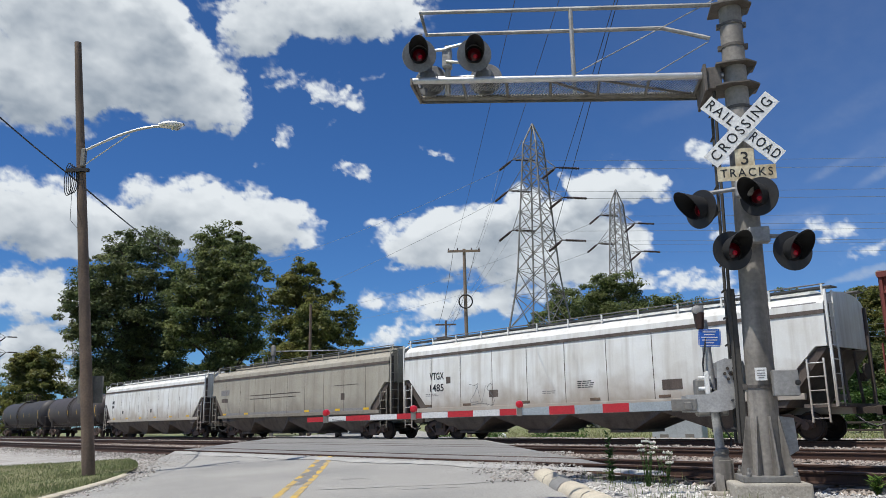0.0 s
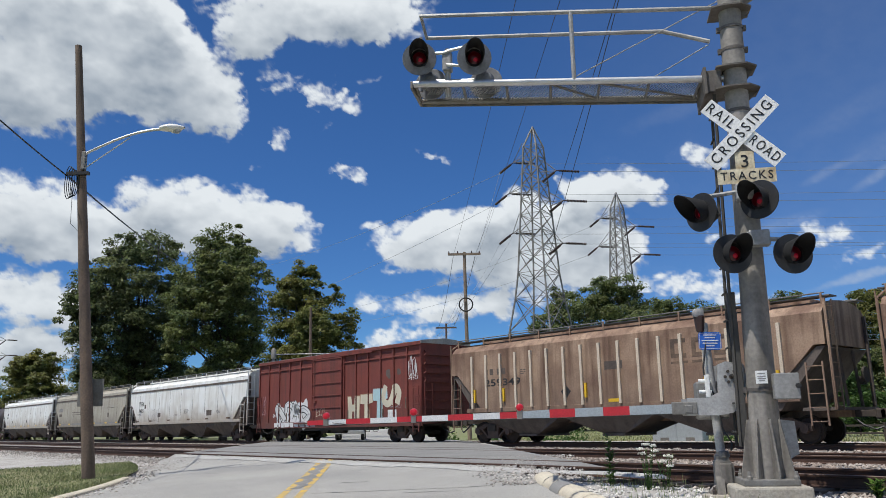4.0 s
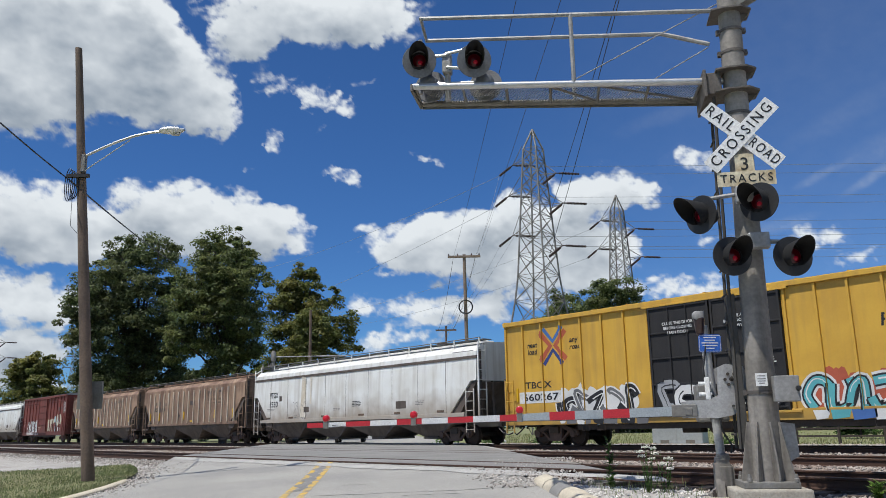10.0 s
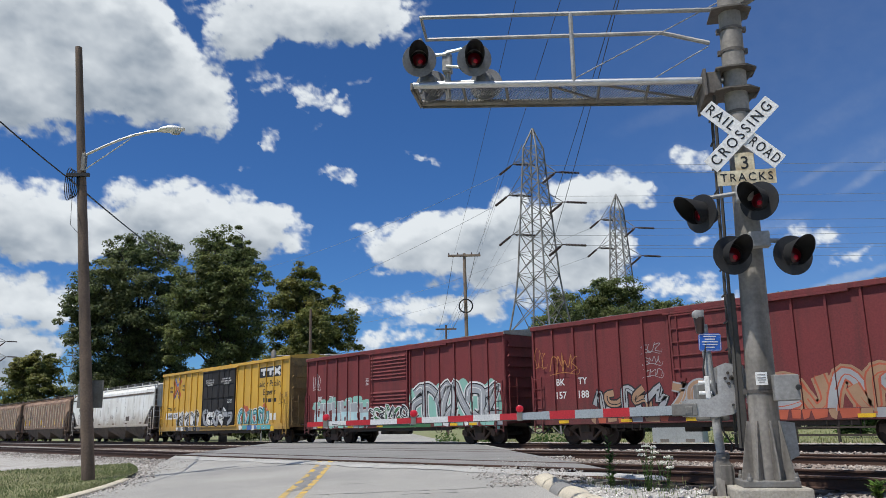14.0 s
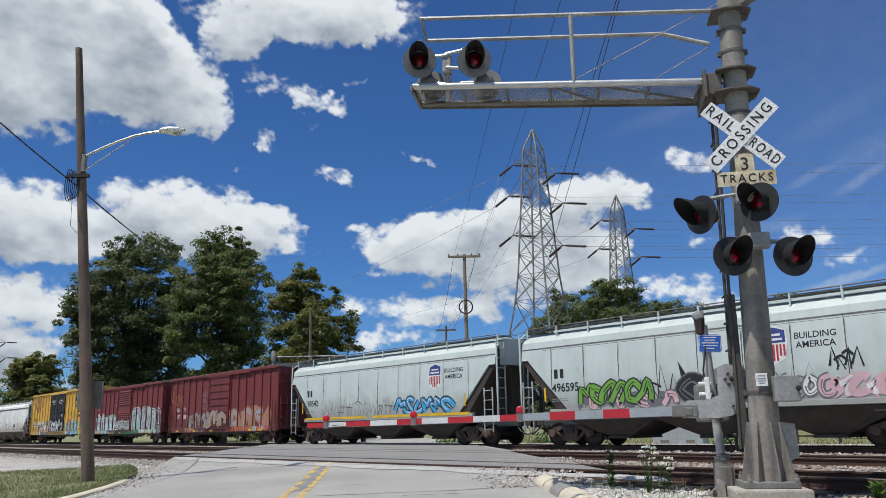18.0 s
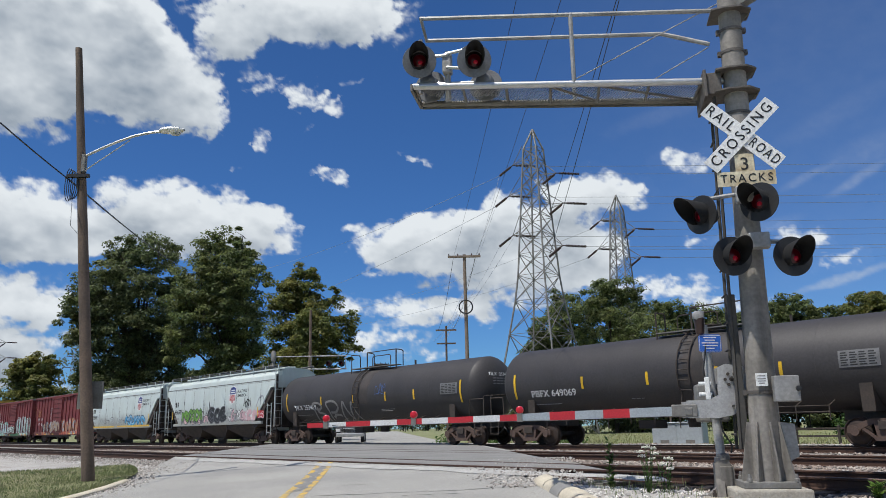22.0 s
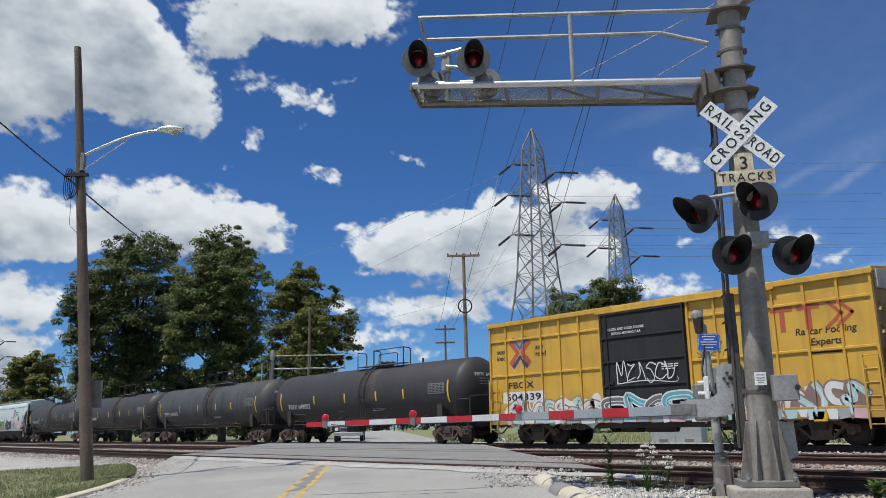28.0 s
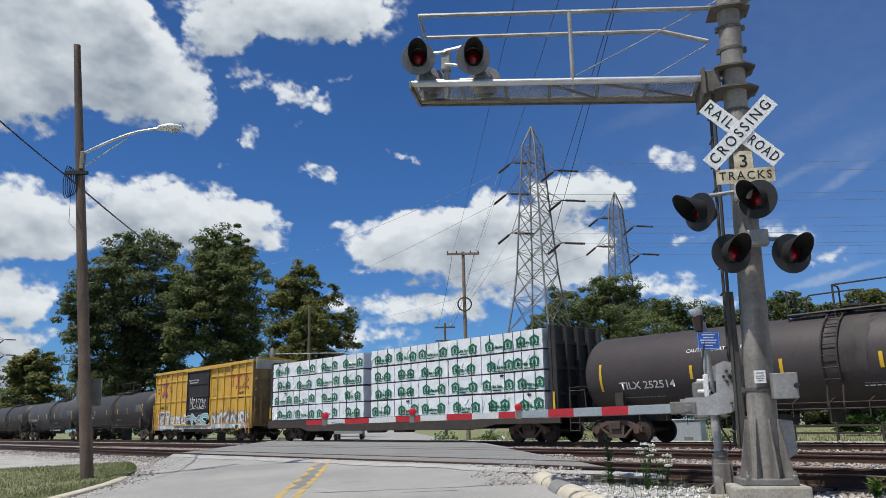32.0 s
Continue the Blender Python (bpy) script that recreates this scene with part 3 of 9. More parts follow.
def near_bed():
    while True:
        y = rs.uniform(9.4, 16.8)
        x = rs.uniform(-46, -1)
        if abs(abs(y - 12.2) - 0.753) > 0.2 and (abs(y - 12.2) > 1.25 or rs.random() < 0.75) and not -7.4 < x * ROAD_N.x + y * ROAD_N.y < 4.4:
            return x, y, (-0.15 if abs(y - 12.2) < 0.6 else bed_z(y)) + rs.uniform(0, 0.02)


def far_bed():
    while True:
        y = rs.uniform(16.8, 31.5)
        x = rs.uniform(-60, 4)
        if abs(abs(y - 18.05) - 0.753) > 0.2 and abs(abs(y - 25.3) - 0.753) > 0.2 and not -7.4 < x * ROAD_N.x + y * ROAD_N.y < 4.6:
            return x, y, max(bed_z(y), (soil_z(y) + 0.3) if y > 29.2 else -9) + rs.uniform(0, 0.02)


def verge():
    y = rs.uniform(5.5, 11.0)
    x = (2.75 - ROAD_N.y * y) / ROAD_N.x + 15 * rs.random() ** 1.2
    return x, y, verge_z(y) + rs.uniform(-0.005, 0.012)


def apron_l():
    y = rs.uniform(8.6, 10.9)
    x = (-5.6 - ROAD_N.y * y) / ROAD_N.x - 38 * rs.random() ** 1.3
    return x, y, road_z(y) - 0.02


def road_edge():
    s_ = rs.uniform(13.2, 20.5)
    n_ = 2.5 - 1.1 * rs.random() ** 2.6 + 0.9 * rs.random() + 0.35 * max(0.0, s_ - 16.0) * rs.random()
    p = ROAD_N * n_ + ROAD_D * s_
    return p.x, p.y, max(road_z(p.y), verge_z(p.y) if p.y < 10.9 else -9) + 0.004


def kerb_side():
    s_ = rs.uniform(15.0, 24.5)
    n_ = edge_left(s_) + 0.5 * rs.random() ** 2 - 1.1 * rs.random()
    p = ROAD_N * n_ + ROAD_D * s_
    return p.x, p.y, road_z(p.y) + 0.004


stones("road_edge_gravel", "loose grey gravel spilt over the road's edge", rs, 3200, road_edge, 0.012, 0.04, m_stone)
stones("kerb_side_gravel", "broken asphalt crumbs and gravel by the kerb", rs, 1600, kerb_side, 0.012, 0.045, m_stone)
stones("ballast_stones", "loose grey and brown ballast stones between the rails", rs, 12000, near_bed, 0.03, 0.062, m_stone_rust)
stones("far_ballast_stones", "loose pale ballast stones around the far tracks", rs, 6000, far_bed, 0.04, 0.075, m_stone_rust)
stones("verge_stones", "white limestone chips on the verge", rs, 6500, verge, 0.015, 0.045, m_chip)
stones("apron_stones", "white limestone chips along the near track", rs, 5000, apron_l, 0.02, 0.055, m_stone)


def blades(name, label, rnd, count, where, h0, h1, w, material, lean=0.5):
    vs, fs = [], []
    for _ in range(count):
        x, y, z = where()
        h = rnd.uniform(h0, h1)
        a = rnd.uniform(0, 6.3)
        l = rnd.uniform(0, lean) * h
        b = rnd.uniform(0, 6.3)
        c, s = math.cos(a) * w, math.sin(a) * w
        k = len(vs)
        vs += [(x - c, y - s, z - 0.02), (x + c, y + s, z - 0.02), (x + c * 0.6 + l * 0.35 * math.cos(b), y + s * 0.6 + l * 0.35 * math.sin(b), z + h * 0.6), (x + l * math.cos(b), y + l * math.sin(b), z + h),
               (x - c * 0.6 + l * 0.35 * math.cos(b), y - s * 0.6 + l * 0.35 * math.sin(b), z + h * 0.6)]
        fs += [(k, k + 1, k + 2, k + 4), (k + 4, k + 2, k + 3)]
    me = bpy.data.meshes.new(name)
    me.from_pydata(vs, [], fs)
    return tagged(part(name, me, material, None), label, "grass", kind="stuff")


def on_lawn():
    s = rs.uniform(11, 26.2)
    d = rs.random() ** 1.4 * 9
    p = ROAD_N * (-6.05 - 2.0 * max(0, (s - 17.5) / 8.5) ** 2 - d) + ROAD_D * s
    return p.x, p.y, road_z(p.y) + 0.05


def on_field():
    y = 35 + 60 * rs.random() ** 1.7
    return rs.uniform(-0.95 * y - 6, 0.2 * y), y, soil_z(y)


def by_kerb():
    n_, s_ = rs.uniform(3.1, 4.4), rs.uniform(8.0, 13.4)
    p = ROAD_N * n_ + ROAD_D * s_
    return p.x, p.y, road_z(p.y) + 0.03


blades("lawn_grass", "short green lawn grass", rs, 42000, on_lawn, 0.02, 0.06, 0.006, m_blade)
blades("field_grass", "uneven green and straw-coloured field grass", rs, 16000, on_field, 0.08, 0.26, 0.03, m_dry)
blades("verge_grass", "thin grass along the kerb", rs, 500, by_kerb, 0.03, 0.12, 0.005, m_blade)


# ---------------------------------------------------------------- crossing signals
# Their space: x to the right seen from the road, -y towards the oncoming driver.
TURN = 38.7


def signal_lamp(parent, x, y, z, turn, name="flashing_light", face=m_black, tilt=0, back=0.255):
    """A flashing light: housing, round background, hood and red lens, facing -y before the turn."""
    at = pose(x, y, z, tilt, 0, turn)
    bg = Geo().lathe([(0.0, 0.001), (0.0, back), (0.012, back + 0.004), (0.022, back - 0.006), (0.022, 0.1)], 36, "y")
    lamp = part(name, bg, face, parent, "round black signal background", smooth=True, at=at)
    hs = Geo().lathe([(0.02, 0.12), (0.10, 0.15), (0.2, 0.12), (0.24, 0.05)], 20, "y")
    part("housing", hs, face, lamp, smooth=True)
    ln = Geo().lathe([(-0.034, 0.001), (-0.03, 0.045), (-0.02, 0.075), (-0.006, 0.096), (0.0, 0.1)], 24, "y")
    lens = part("lens", ln, m_lens, lamp, "dark red lens", smooth=True)
    # black disc added over the background plate for the shade inside the hood
    part("inner_face", Geo().lathe([(-0.004, 0.001), (-0.004, 0.134), (0.004, 0.136), (0.004, 0.1)], 28, "y"), m_hood, lamp, "black disc that stands for the shade inside the hood")
    part("lamp_filament", Geo().lathe([(-0.044, 0.001), (-0.042, 0.018), (-0.035, 0.03), (-0.028, 0.034)], 14, "y", (0.015, 0, -0.035)), m_filament, lens, "dimly glowing red spot", smooth=True)
    g = Geo()
    n = 30
    rows = []
    for i in range(n + 1):
        a = radians(-62 + 304 * i / n)
        depth = 0.11 + 0.31 * max(0.0, math.sin(a) * 0.55 + 0.45)
        rows.append([(0.132 * math.cos(a) * (1 + 0.1 * d), -d * depth, 0.155 * math.sin(a) * (1 + 0.06 * d) + 0.01) for d in (0, 0.35, 0.7, 1.0)])
    inner = [[(p[0] * 0.955, p[1], p[2] * 0.955) for p in r] for r in rows]
    rim = [[r[-1], q[-1]] for r, q in zip(rows, inner)]
    for s_ in (strip(rows), strip(inner), strip(rim)):
        g.add(s_.v, s_.f)
    part("hood", g, m_hood, lamp, "long black hood", smooth=True)
    return lamp


BZ = 0.19   # the foundation stands this far below the rail tops
sig = root("cantilever_signal", pose(-5.13, 9.80, -BZ, 0, 0, TURN), "grey steel cantilever crossing signal on a concrete foundation", "railway signal")
part("foundation", Geo().box(-0.48, 0.42, -0.42, 0.5, -0.25, 0.155, 0.03), m_concrete, sig, "tan concrete footing")
part("base_plate", Geo().box(-0.36, 0.30, -0.34, 0.34, 0.155, 0.235, 0.012), m_galv_dull, sig)


def lean(z):
    return 0.0178 * z


mast = Geo()
prof = [(0.2, 0.195), (1.2, 0.182), (3.0, 0.165), (5.4, 0.156), (6.25, 0.152), (7.6, 0.147)]
n = 28
vs = []
for z, r in prof:
    vs += [(lean(z) + r * math.cos(2 * math.pi * i / n), r * math.sin(2 * math.pi * i / n), z) for i in range(n)]
mast.add(vs, [(k * n + i, k * n + (i + 1) % n, (k + 1) * n + (i + 1) % n, (k + 1) * n + i) for k in range(len(prof) - 1) for i in range(n)])
part("mast", mast, m_mast, sig, "streaked galvanised mast", smooth=True)
FIN = Geo().prism([(0.16, 0.225), (0.33, 0.225), (0.33, 0.30), (0.21, 0.95), (0.16, 0.95)], -0.012, 0.012).mesh("gusset")
FIN.materials.append(m_mast)
for a in range(0, 360, 45):
    part("gusset", FIN, None, sig, at=pose(0, 0, 0, 0, 0, a + 12))
BOLT = Geo().lathe([(0.235, 0.035), (0.27, 0.035), (0.28, 0.025), (0.33, 0.02)], 8, "z").mesh("bolt")
BOLT.materials.append(m_galv_dull)
for x in (-0.28, 0.26):
    for y in (-0.31, 0.31):
        part("bolt", BOLT, None, sig, at=pose(x, y, 0))
for z, w in ((1.32, 0.205), (6.35, 0.175), (6.02, 0.175), (5.1, 0.18)):
    c = Geo().lathe([(z - 0.02, 0.16), (z - 0.02, w - 0.012), (z + 0.02, w - 0.012), (z + 0.02, 0.16)], 24, "z", (lean(z), 0, 0))
    c.box(lean(z) + w - 0.03, lean(z) + w + 0.025, -0.03, 0.03, z - 0.035, z + 0.035).box(lean(z) - w - 0.025, lean(z) - w + 0.03, -0.03, 0.03, z - 0.035, z + 0.035)
    part("band_clamp", c, m_bracket, sig)
for z, w in ((5.40, 0.27), (5.72, 0.25), (6.62, 0.25)):
    # clipped plates with a gusset beneath, gripping the mast
    p = Geo().prism([(lean(z) - w * 1.1, -0.2), (lean(z) - w * 0.5, -w), (lean(z) + w * 0.5, -w), (lean(z) + w * 1.1, -0.12), (lean(z) + w * 1.1, 0.2), (lean(z) + w * 0.4, w), (lean(z) - w * 1.1, w)], z - 0.012, z + 0.012, "z")
    p.prism([(lean(z) + 0.15, z - 0.012), (lean(z) + w * 1.05, z - 0.012), (lean(z) + 0.15, z - 0.15)], -0.012, 0.012)
    part("bracket_plate", p, m_bracket, sig, "dark weathered bracket plate")
# cantilever arm: two chords and a mesh walkway; s runs out from the mast
AZ = lambda s: 5.456 + 0.0805 * (s - 0.28) + BZ
for y, r, dz, m in ((0.02, 0.05, 0.0, m_alu), (0.64, 0.045, -0.02, m_galv_dull)):
    part("arm_tube", Geo().tube((-0.05, y, AZ(0.05) + dz), (-4.5, y, AZ(4.5) + dz), r, n=14), m, sig, "pale arm tube" if y < 0.1 else "dull rear arm channel", smooth=True)
for s in (0.35, 1.05, 1.75, 2.45, 3.1, 3.75, 4.47):
    part("arm_crosspiece", Geo().tube((-s, 0.03, AZ(s) - 0.02), (-s - 0.03, 0.63, AZ(s) - 0.03), 0.022), m_galv_dull, sig)
for s0, s1 in ((0.35, 1.75), (1.75, 2.45)):
    part("arm_brace", Geo().tube((-s0, 0.62, AZ(s0) - 0.03), (-s1, 0.04, AZ(s1) - 0.03), 0.02), m_galv_dull, sig)
part("end_plate", Geo().box(-4.54, -4.5, -0.03, 0.69, AZ(4.5) - 0.09, AZ(4.5) + 0.03, 0.008), m_galv_dull, sig)
part("arm_skirt", Geo().add([(-0.1, 0.685, AZ(0.1) - 0.09), (-4.5, 0.685, AZ(4.5) - 0.09), (-4.5, 0.685, AZ(4.5) + 0.02), (-0.1, 0.685, AZ(0.1) + 0.02), (-0.1, 0.695, AZ(0.1) - 0.09), (-4.5, 0.695, AZ(4.5) - 0.09), (-4.5, 0.695, AZ(4.5) + 0.02), (-0.1, 0.695, AZ(0.1) + 0.02)],
     [(0, 1, 2, 3), (4, 5, 6, 7), (0, 1, 5, 4), (3, 2, 6, 7), (0, 3, 7, 4), (1, 2, 6, 5)]), m_galv_dull, sig)
mesh_ = Geo()
s = 0.2
while s < 4.22:
    for sgn in (0, 1):
        mesh_.tube((-s - (0.26 if sgn else 0), 0.05, AZ(s) + 0.012), (-s - (0 if sgn else 0.26), 0.62, AZ(s) + 0.012), 0.0065, n=3, caps=False)
    s += 0.042
tagged(part("walkway_mesh", mesh_, m_galv, sig, "expanded steel walkway mesh"), kind="stuff")
T = lambda s, z, y=0.0: (-s, y, z + BZ)
part("handrail", Geo().path([T(-0.1, 6.50), T(4.37, 6.90), T(4.41, 6.86, 0.64), T(0.75, 6.56, 0.64), T(0.1, 6.25, 0.5)], 0.034, 8), m_galv, sig, "pale tubular handrail", smooth=True)
for s, y in ((2.11, 0.0), (2.11, 0.64), (4.44, 0.3)):
    part("handrail_post", Geo().tube(T(s, AZ(s) - BZ, y), T(s, 6.70 if y < 0.5 else 6.71, y), 0.032, n=8), m_galv, sig, smooth=True)
for pts in ([T(-0.25, 6.75), T(2.1, 5.66)], [T(0.12, 6.2, 0.5), T(1.4, 5.57, 0.62)]):
    part("guy_cable", Geo().path(pts, 0.008), m_galv, sig)
part("arm_hub", Geo().box(-0.3, -0.1, -0.12, 0.6, 5.2 + BZ, 5.52 + BZ, 0.012).box(-0.34, -0.3, -0.16, 0.64, 5.16 + BZ, 5.56 + BZ, 0.006), m_bracket, sig, "dark bolted arm hub")
part("guy_bracket", Geo().prism([(lean(6.8) - 0.05, 6.62 + BZ), (lean(6.8) + 0.42, 6.86 + BZ), (lean(6.8) + 0.5, 6.72 + BZ), (lean(6.8) + 0.1, 6.5 + BZ)], -0.12, 0.12), m_galv_dull, sig)
# lights at the arm's tip, forward pair and the rear pair beneath
part("tip_pole", Geo().tube((-4.0, 0.2, 5.6 + BZ), (-4.0, 0.2, 6.4 + BZ), 0.045, n=10).box(-4.07, -3.93, 0.1, 0.25, 6.02 + BZ, 6.34 + BZ, 0.02), m_galv, sig)
for a, b in (((-4.0, 0.1, 6.32 + BZ), (-3.6, 0.1, 6.38 + BZ)), ((-4.0, 0.1, 6.1 + BZ), (-3.6, 0.1, 6.03 + BZ)), ((-4.0, 0.1, 6.3 + BZ), (-4.4, 0.1, 6.3 + BZ)), ((-4.4, 0.3, 5.95 + BZ), (-3.55, 0.3, 5.9 + BZ))):
    part("tip_crossarm", Geo().tube(a, b, 0.025), m_alu, sig)
for s, z in ((4.40, 6.2), (3.56, 6.12)):
    signal_lamp(sig, -s, 0.0, z + BZ, 10, face=m_lamp_grey, tilt=9)
for s, z in ((4.36, 5.86), (3.5, 5.8)):
    signal_lamp(sig, -s + 0.05, 0.45, z + 0.1 + BZ, 176, face=m_lamp_grey)
# lights on the mast
for x, z, t in ((-0.576, 3.43, -50), (0.164, 3.555, -36), (-0.226, 2.855, 14), (0.506, 2.813, 14)):
    signal_lamp(sig, x, -0.36, z + BZ, t)
ca = Geo().tube((-0.5, -0.25, 3.66 + BZ), (0.25, -0.25, 3.74 + BZ), 0.03).box(-0.1, 0.14, -0.33, -0.2, 3.58 + BZ, 3.8 + BZ, 0.02)
part("light_crossarm", ca, m_galv, sig)
part("light_crossarm", Geo().tube((-0.24, -0.25, 3.08 + BZ), (0.54, -0.25, 3.02 + BZ), 0.03).box(0.0, 0.26, -0.34, -0.2, 2.95 + BZ, 3.16 + BZ, 0.02), m_galv, sig)
# crossbuck
for i, (ang, words) in enumerate(((-44.3, ("RAIL", "ROAD")), (44.8, ("CROS", "SING")))):
    at = pose(0.05 if i else 0.065, -0.285 - 0.012 * i, 4.51 + BZ) @ pose(0, 0, 0, 0, -ang, 0)
    blade = part("crossbuck_blade", Geo().box(-0.61, 0.61, -0.004, 0.004, -0.114, 0.114), m_white_sign, sig, "white crossbuck blade with black letters", at=at)
    if i == 0:
        lettering("letters", "RAIL", 0.2, m_ink, blade, Matrix.Translation((-0.36, -0.006, 0)) @ FACING, 0.42, bold=0.004, spacing=1.3)
        lettering("letters", "ROAD", 0.2, m_ink, blade, Matrix.Translation((0.36, -0.006, 0)) @ FACING, 0.44, bold=0.004, spacing=1.3)
    else:
        lettering("letters", "CROSSING", 0.2, m_ink, blade, Matrix.Translation((0, -0.006, 0)) @ FACING, 1.1, bold=0.004, spacing=1.35)
at = pose(0.054, -0.28, 4.10 + BZ)
pl = part("track_count_sign", Geo().prism([(-0.12, -0.13), (0.12, -0.13), (0.12, 0.13), (0.06, 0.15), (-0.06, 0.15), (-0.12, 0.13)], -0.004, 0.004), m_old_sign, sig, "aged cream number plate", at=at)
lettering("letters", "3", 0.25, m_ink, pl, Matrix.Translation((0, -0.006, 0)) @ FACING, bold=0.004)
pl = part("tracks_sign", Geo().box(-0.37, 0.37, -0.004, 0.004, -0.1, 0.1), m_old_sign, sig, "aged cream sign with black letters", at=pose(0.06, -0.285, 3.905 + BZ, 0, 0.5, 0))
lettering("letters", "TRACKS", 0.16, m_ink, pl, Matrix.Translation((0, -0.006, 0)) @ FACING, 0.66, bold=0.004, spacing=1.3)
# junction box, sticker, ladder and rear flashing
bx = part("junction_box", Geo().box(0.12, 0.42, -0.30, -0.12, 1.0 + BZ, 1.32 + BZ, 0.012), m_galv, sig, "grey steel junction box")
part("knob", Geo().lathe([(-0.34, 0.001), (-0.335, 0.03), (-0.3, 0.035)], 12, "y", (0.4, 0, 1.16 + BZ)), m_black, bx)
st = part("notice_sticker", Geo().box(-0.075, 0.065, -0.215, -0.205, 1.2 + BZ, 1.36 + BZ), m_white_sign, sig, "white notice sticker")
for w_, z_ in ((0.048, 1.327), (0.052, 1.29), (0.05, 1.262), (0.035, 1.235)):
    part("print_bar", Geo().box(-w_ - 0.003, w_ - 0.006, -0.218, -0.215, z_ - 0.006 + BZ, z_ + 0.006 + BZ), m_mark_grey, st)
lad = Geo()
for x, y in ((-0.36, -0.02), (-0.36, 0.28)):
    lad.tube((x + 0.06, y, 0.62), (x + 0.16, y, 5.5), 0.022, n=6)
for k in range(13):
    z = 0.8 + 0.36 * k
    lad.tube((-0.40 + 0.06 + 0.10 * k / 13, -0.02, z), (-0.40 + 0.06 + 0.10 * k / 13, 0.28, z), 0.014)
part("ladder", lad, m_channel, sig)
part("cable_duct", Geo().box(-0.29, -0.19, -0.02, 0.08, 0.62, 2.6, 0.012), m_channel, sig)
part("rear_bracket", Geo().prism([(0.2, 0.4), (0.42, 0.52), (0.4, 0.92), (0.2, 0.95)], 0.1, 0.16), m_galv, sig)

# ---- gate with its mechanism
gate = root("crossing_gate", pose(-5.71, 9.756, -0.15, 0, 0, TURN), "lowered red and white railway crossing gate", "crossing gate")
GZ = 0.15
part("footing", Geo().box(-0.3, 0.26, -0.28, 0.3, -0.3, -0.02, 0.03), m_concrete, gate)
part("foot_casting", Geo().prism([(-0.2, -0.02), (0.17, -0.02), (0.17, 0.02), (0.12, 0.08), (0.12, 0.34), (0.07, 0.4), (0.06, 0.47), (-0.1, 0.47), (-0.11, 0.1), (-0.2, 0.02)], -0.07, 0.07).prism([(-0.17, -0.02), (0.17, -0.02), (0.09, 0.2), (0.08, 0.4), (-0.08, 0.4), (-0.09, 0.2)], -0.12, -0.02, "x").lathe([(0.44, 0.09), (0.5, 0.085), (0.52, 0.06)], 14, "z", (0.0, 0, 0)), m_mast, gate, "grey cast foot with ribs")
part("foot_cover", Geo().box(-0.06, 0.09, -0.1, -0.06, 0.1, 0.36, 0.012), m_mast, gate)
for x, y in ((-0.16, -0.14), (0.14, -0.15), (-0.16, 0.14), (0.14, 0.15)):
    part("bolt", Geo().lathe([(-0.02, 0.026), (0.03, 0.026), (0.035, 0.016), (0.07, 0.014)], 8, "z", (x, y, 0)), m_under, gate)
pole = Geo()
pole.tube((0.0, 0, 0.1), (-0.10, 0, 2.2), 0.058, n=14)
part("post", pole, m_gate, gate, "leaning aluminium post", smooth=True)
bell = Geo().lathe([(-0.13, 0.03), (-0.11, 0.055), (0.09, 0.075), (0.11, 0.05)], 16, "z", (-0.15, -0.05, 2.2))
part("bell_housing", bell, m_insul, gate, "rust-brown bell housing", smooth=True)
part("bell", Geo().lathe([(-0.09, 0.02), (-0.075, 0.06), (0.0, 0.07), (0.02, 0.03)], 18, "y", (-0.17, -0.04, 2.33)).tube((-0.1, 0, 2.15), (-0.1, 0, 2.4), 0.028, n=10), m_galv, gate, "pale metal warning bell", smooth=True)
sg = part("notice_sign", Geo().prism([(-0.13 + 0.02, -0.095), (0.13 - 0.02, -0.095), (0.13, -0.075), (0.13, 0.075), (0.11, 0.095), (-0.11, 0.095), (-0.13, 0.075), (-0.13, -0.075)], -0.004, 0.004), m_blue, gate, "blue emergency notice sign with white bars", at=pose(-0.04, -0.075, 1.95, 0, 2, 0) @ Matrix.Diagonal((1.12, 1, 1.25, 1)))
for i, w in enumerate((0.075, 0.06, 0.095, 0.085, 0.05)):
    part("print_bar", Geo().box(-w, w, -0.008, -0.005, 0.058 - 0.029 * i, 0.068 - 0.029 * i), m_mark_white, sg)
bars = Geo().box(-0.122, 0.122, -0.007, -0.005, -0.085, -0.081).box(-0.122, 0.122, -0.007, -0.005, 0.081, 0.085).box(-0.122, -0.118, -0.007, -0.005, -0.085, 0.085).box(0.118, 0.122, -0.007, -0.005, -0.085, 0.085)
part("sign_border", bars, m_mark_white, sg)
mech = Geo().box(-0.26, 0.14, 0.02, 0.32, 0.92, 1.42, 0.03)
part("mechanism_case", mech, m_galv_dull, gate, "grey gate mechanism case")
# curved counterweight arm
ca = Geo().prism([(-0.42, 0.98), (-0.42, 1.2), (-0.14, 1.2), (-0.02, 1.26), (0.0, 1.62), (0.10, 1.66), (0.32, 1.62), (0.36, 1.5), (0.33, 1.25), (0.26, 1.08), (0.14, 1.0), (-0.04, 0.97)], -0.26, -0.2)
part("counterweight_arm", ca, m_gate, gate, "pale curved counterweight arm")
part("counterweight_arm", Geo().prism([(-0.42, 0.98), (-0.42, 1.2), (-0.14, 1.2), (-0.02, 1.26), (0.0, 1.62), (0.10, 1.66), (0.32, 1.62), (0.36, 1.5), (0.33, 1.25), (0.26, 1.08), (0.14, 1.0), (-0.04, 0.97)], 0.36, 0.42), m_gate, gate)
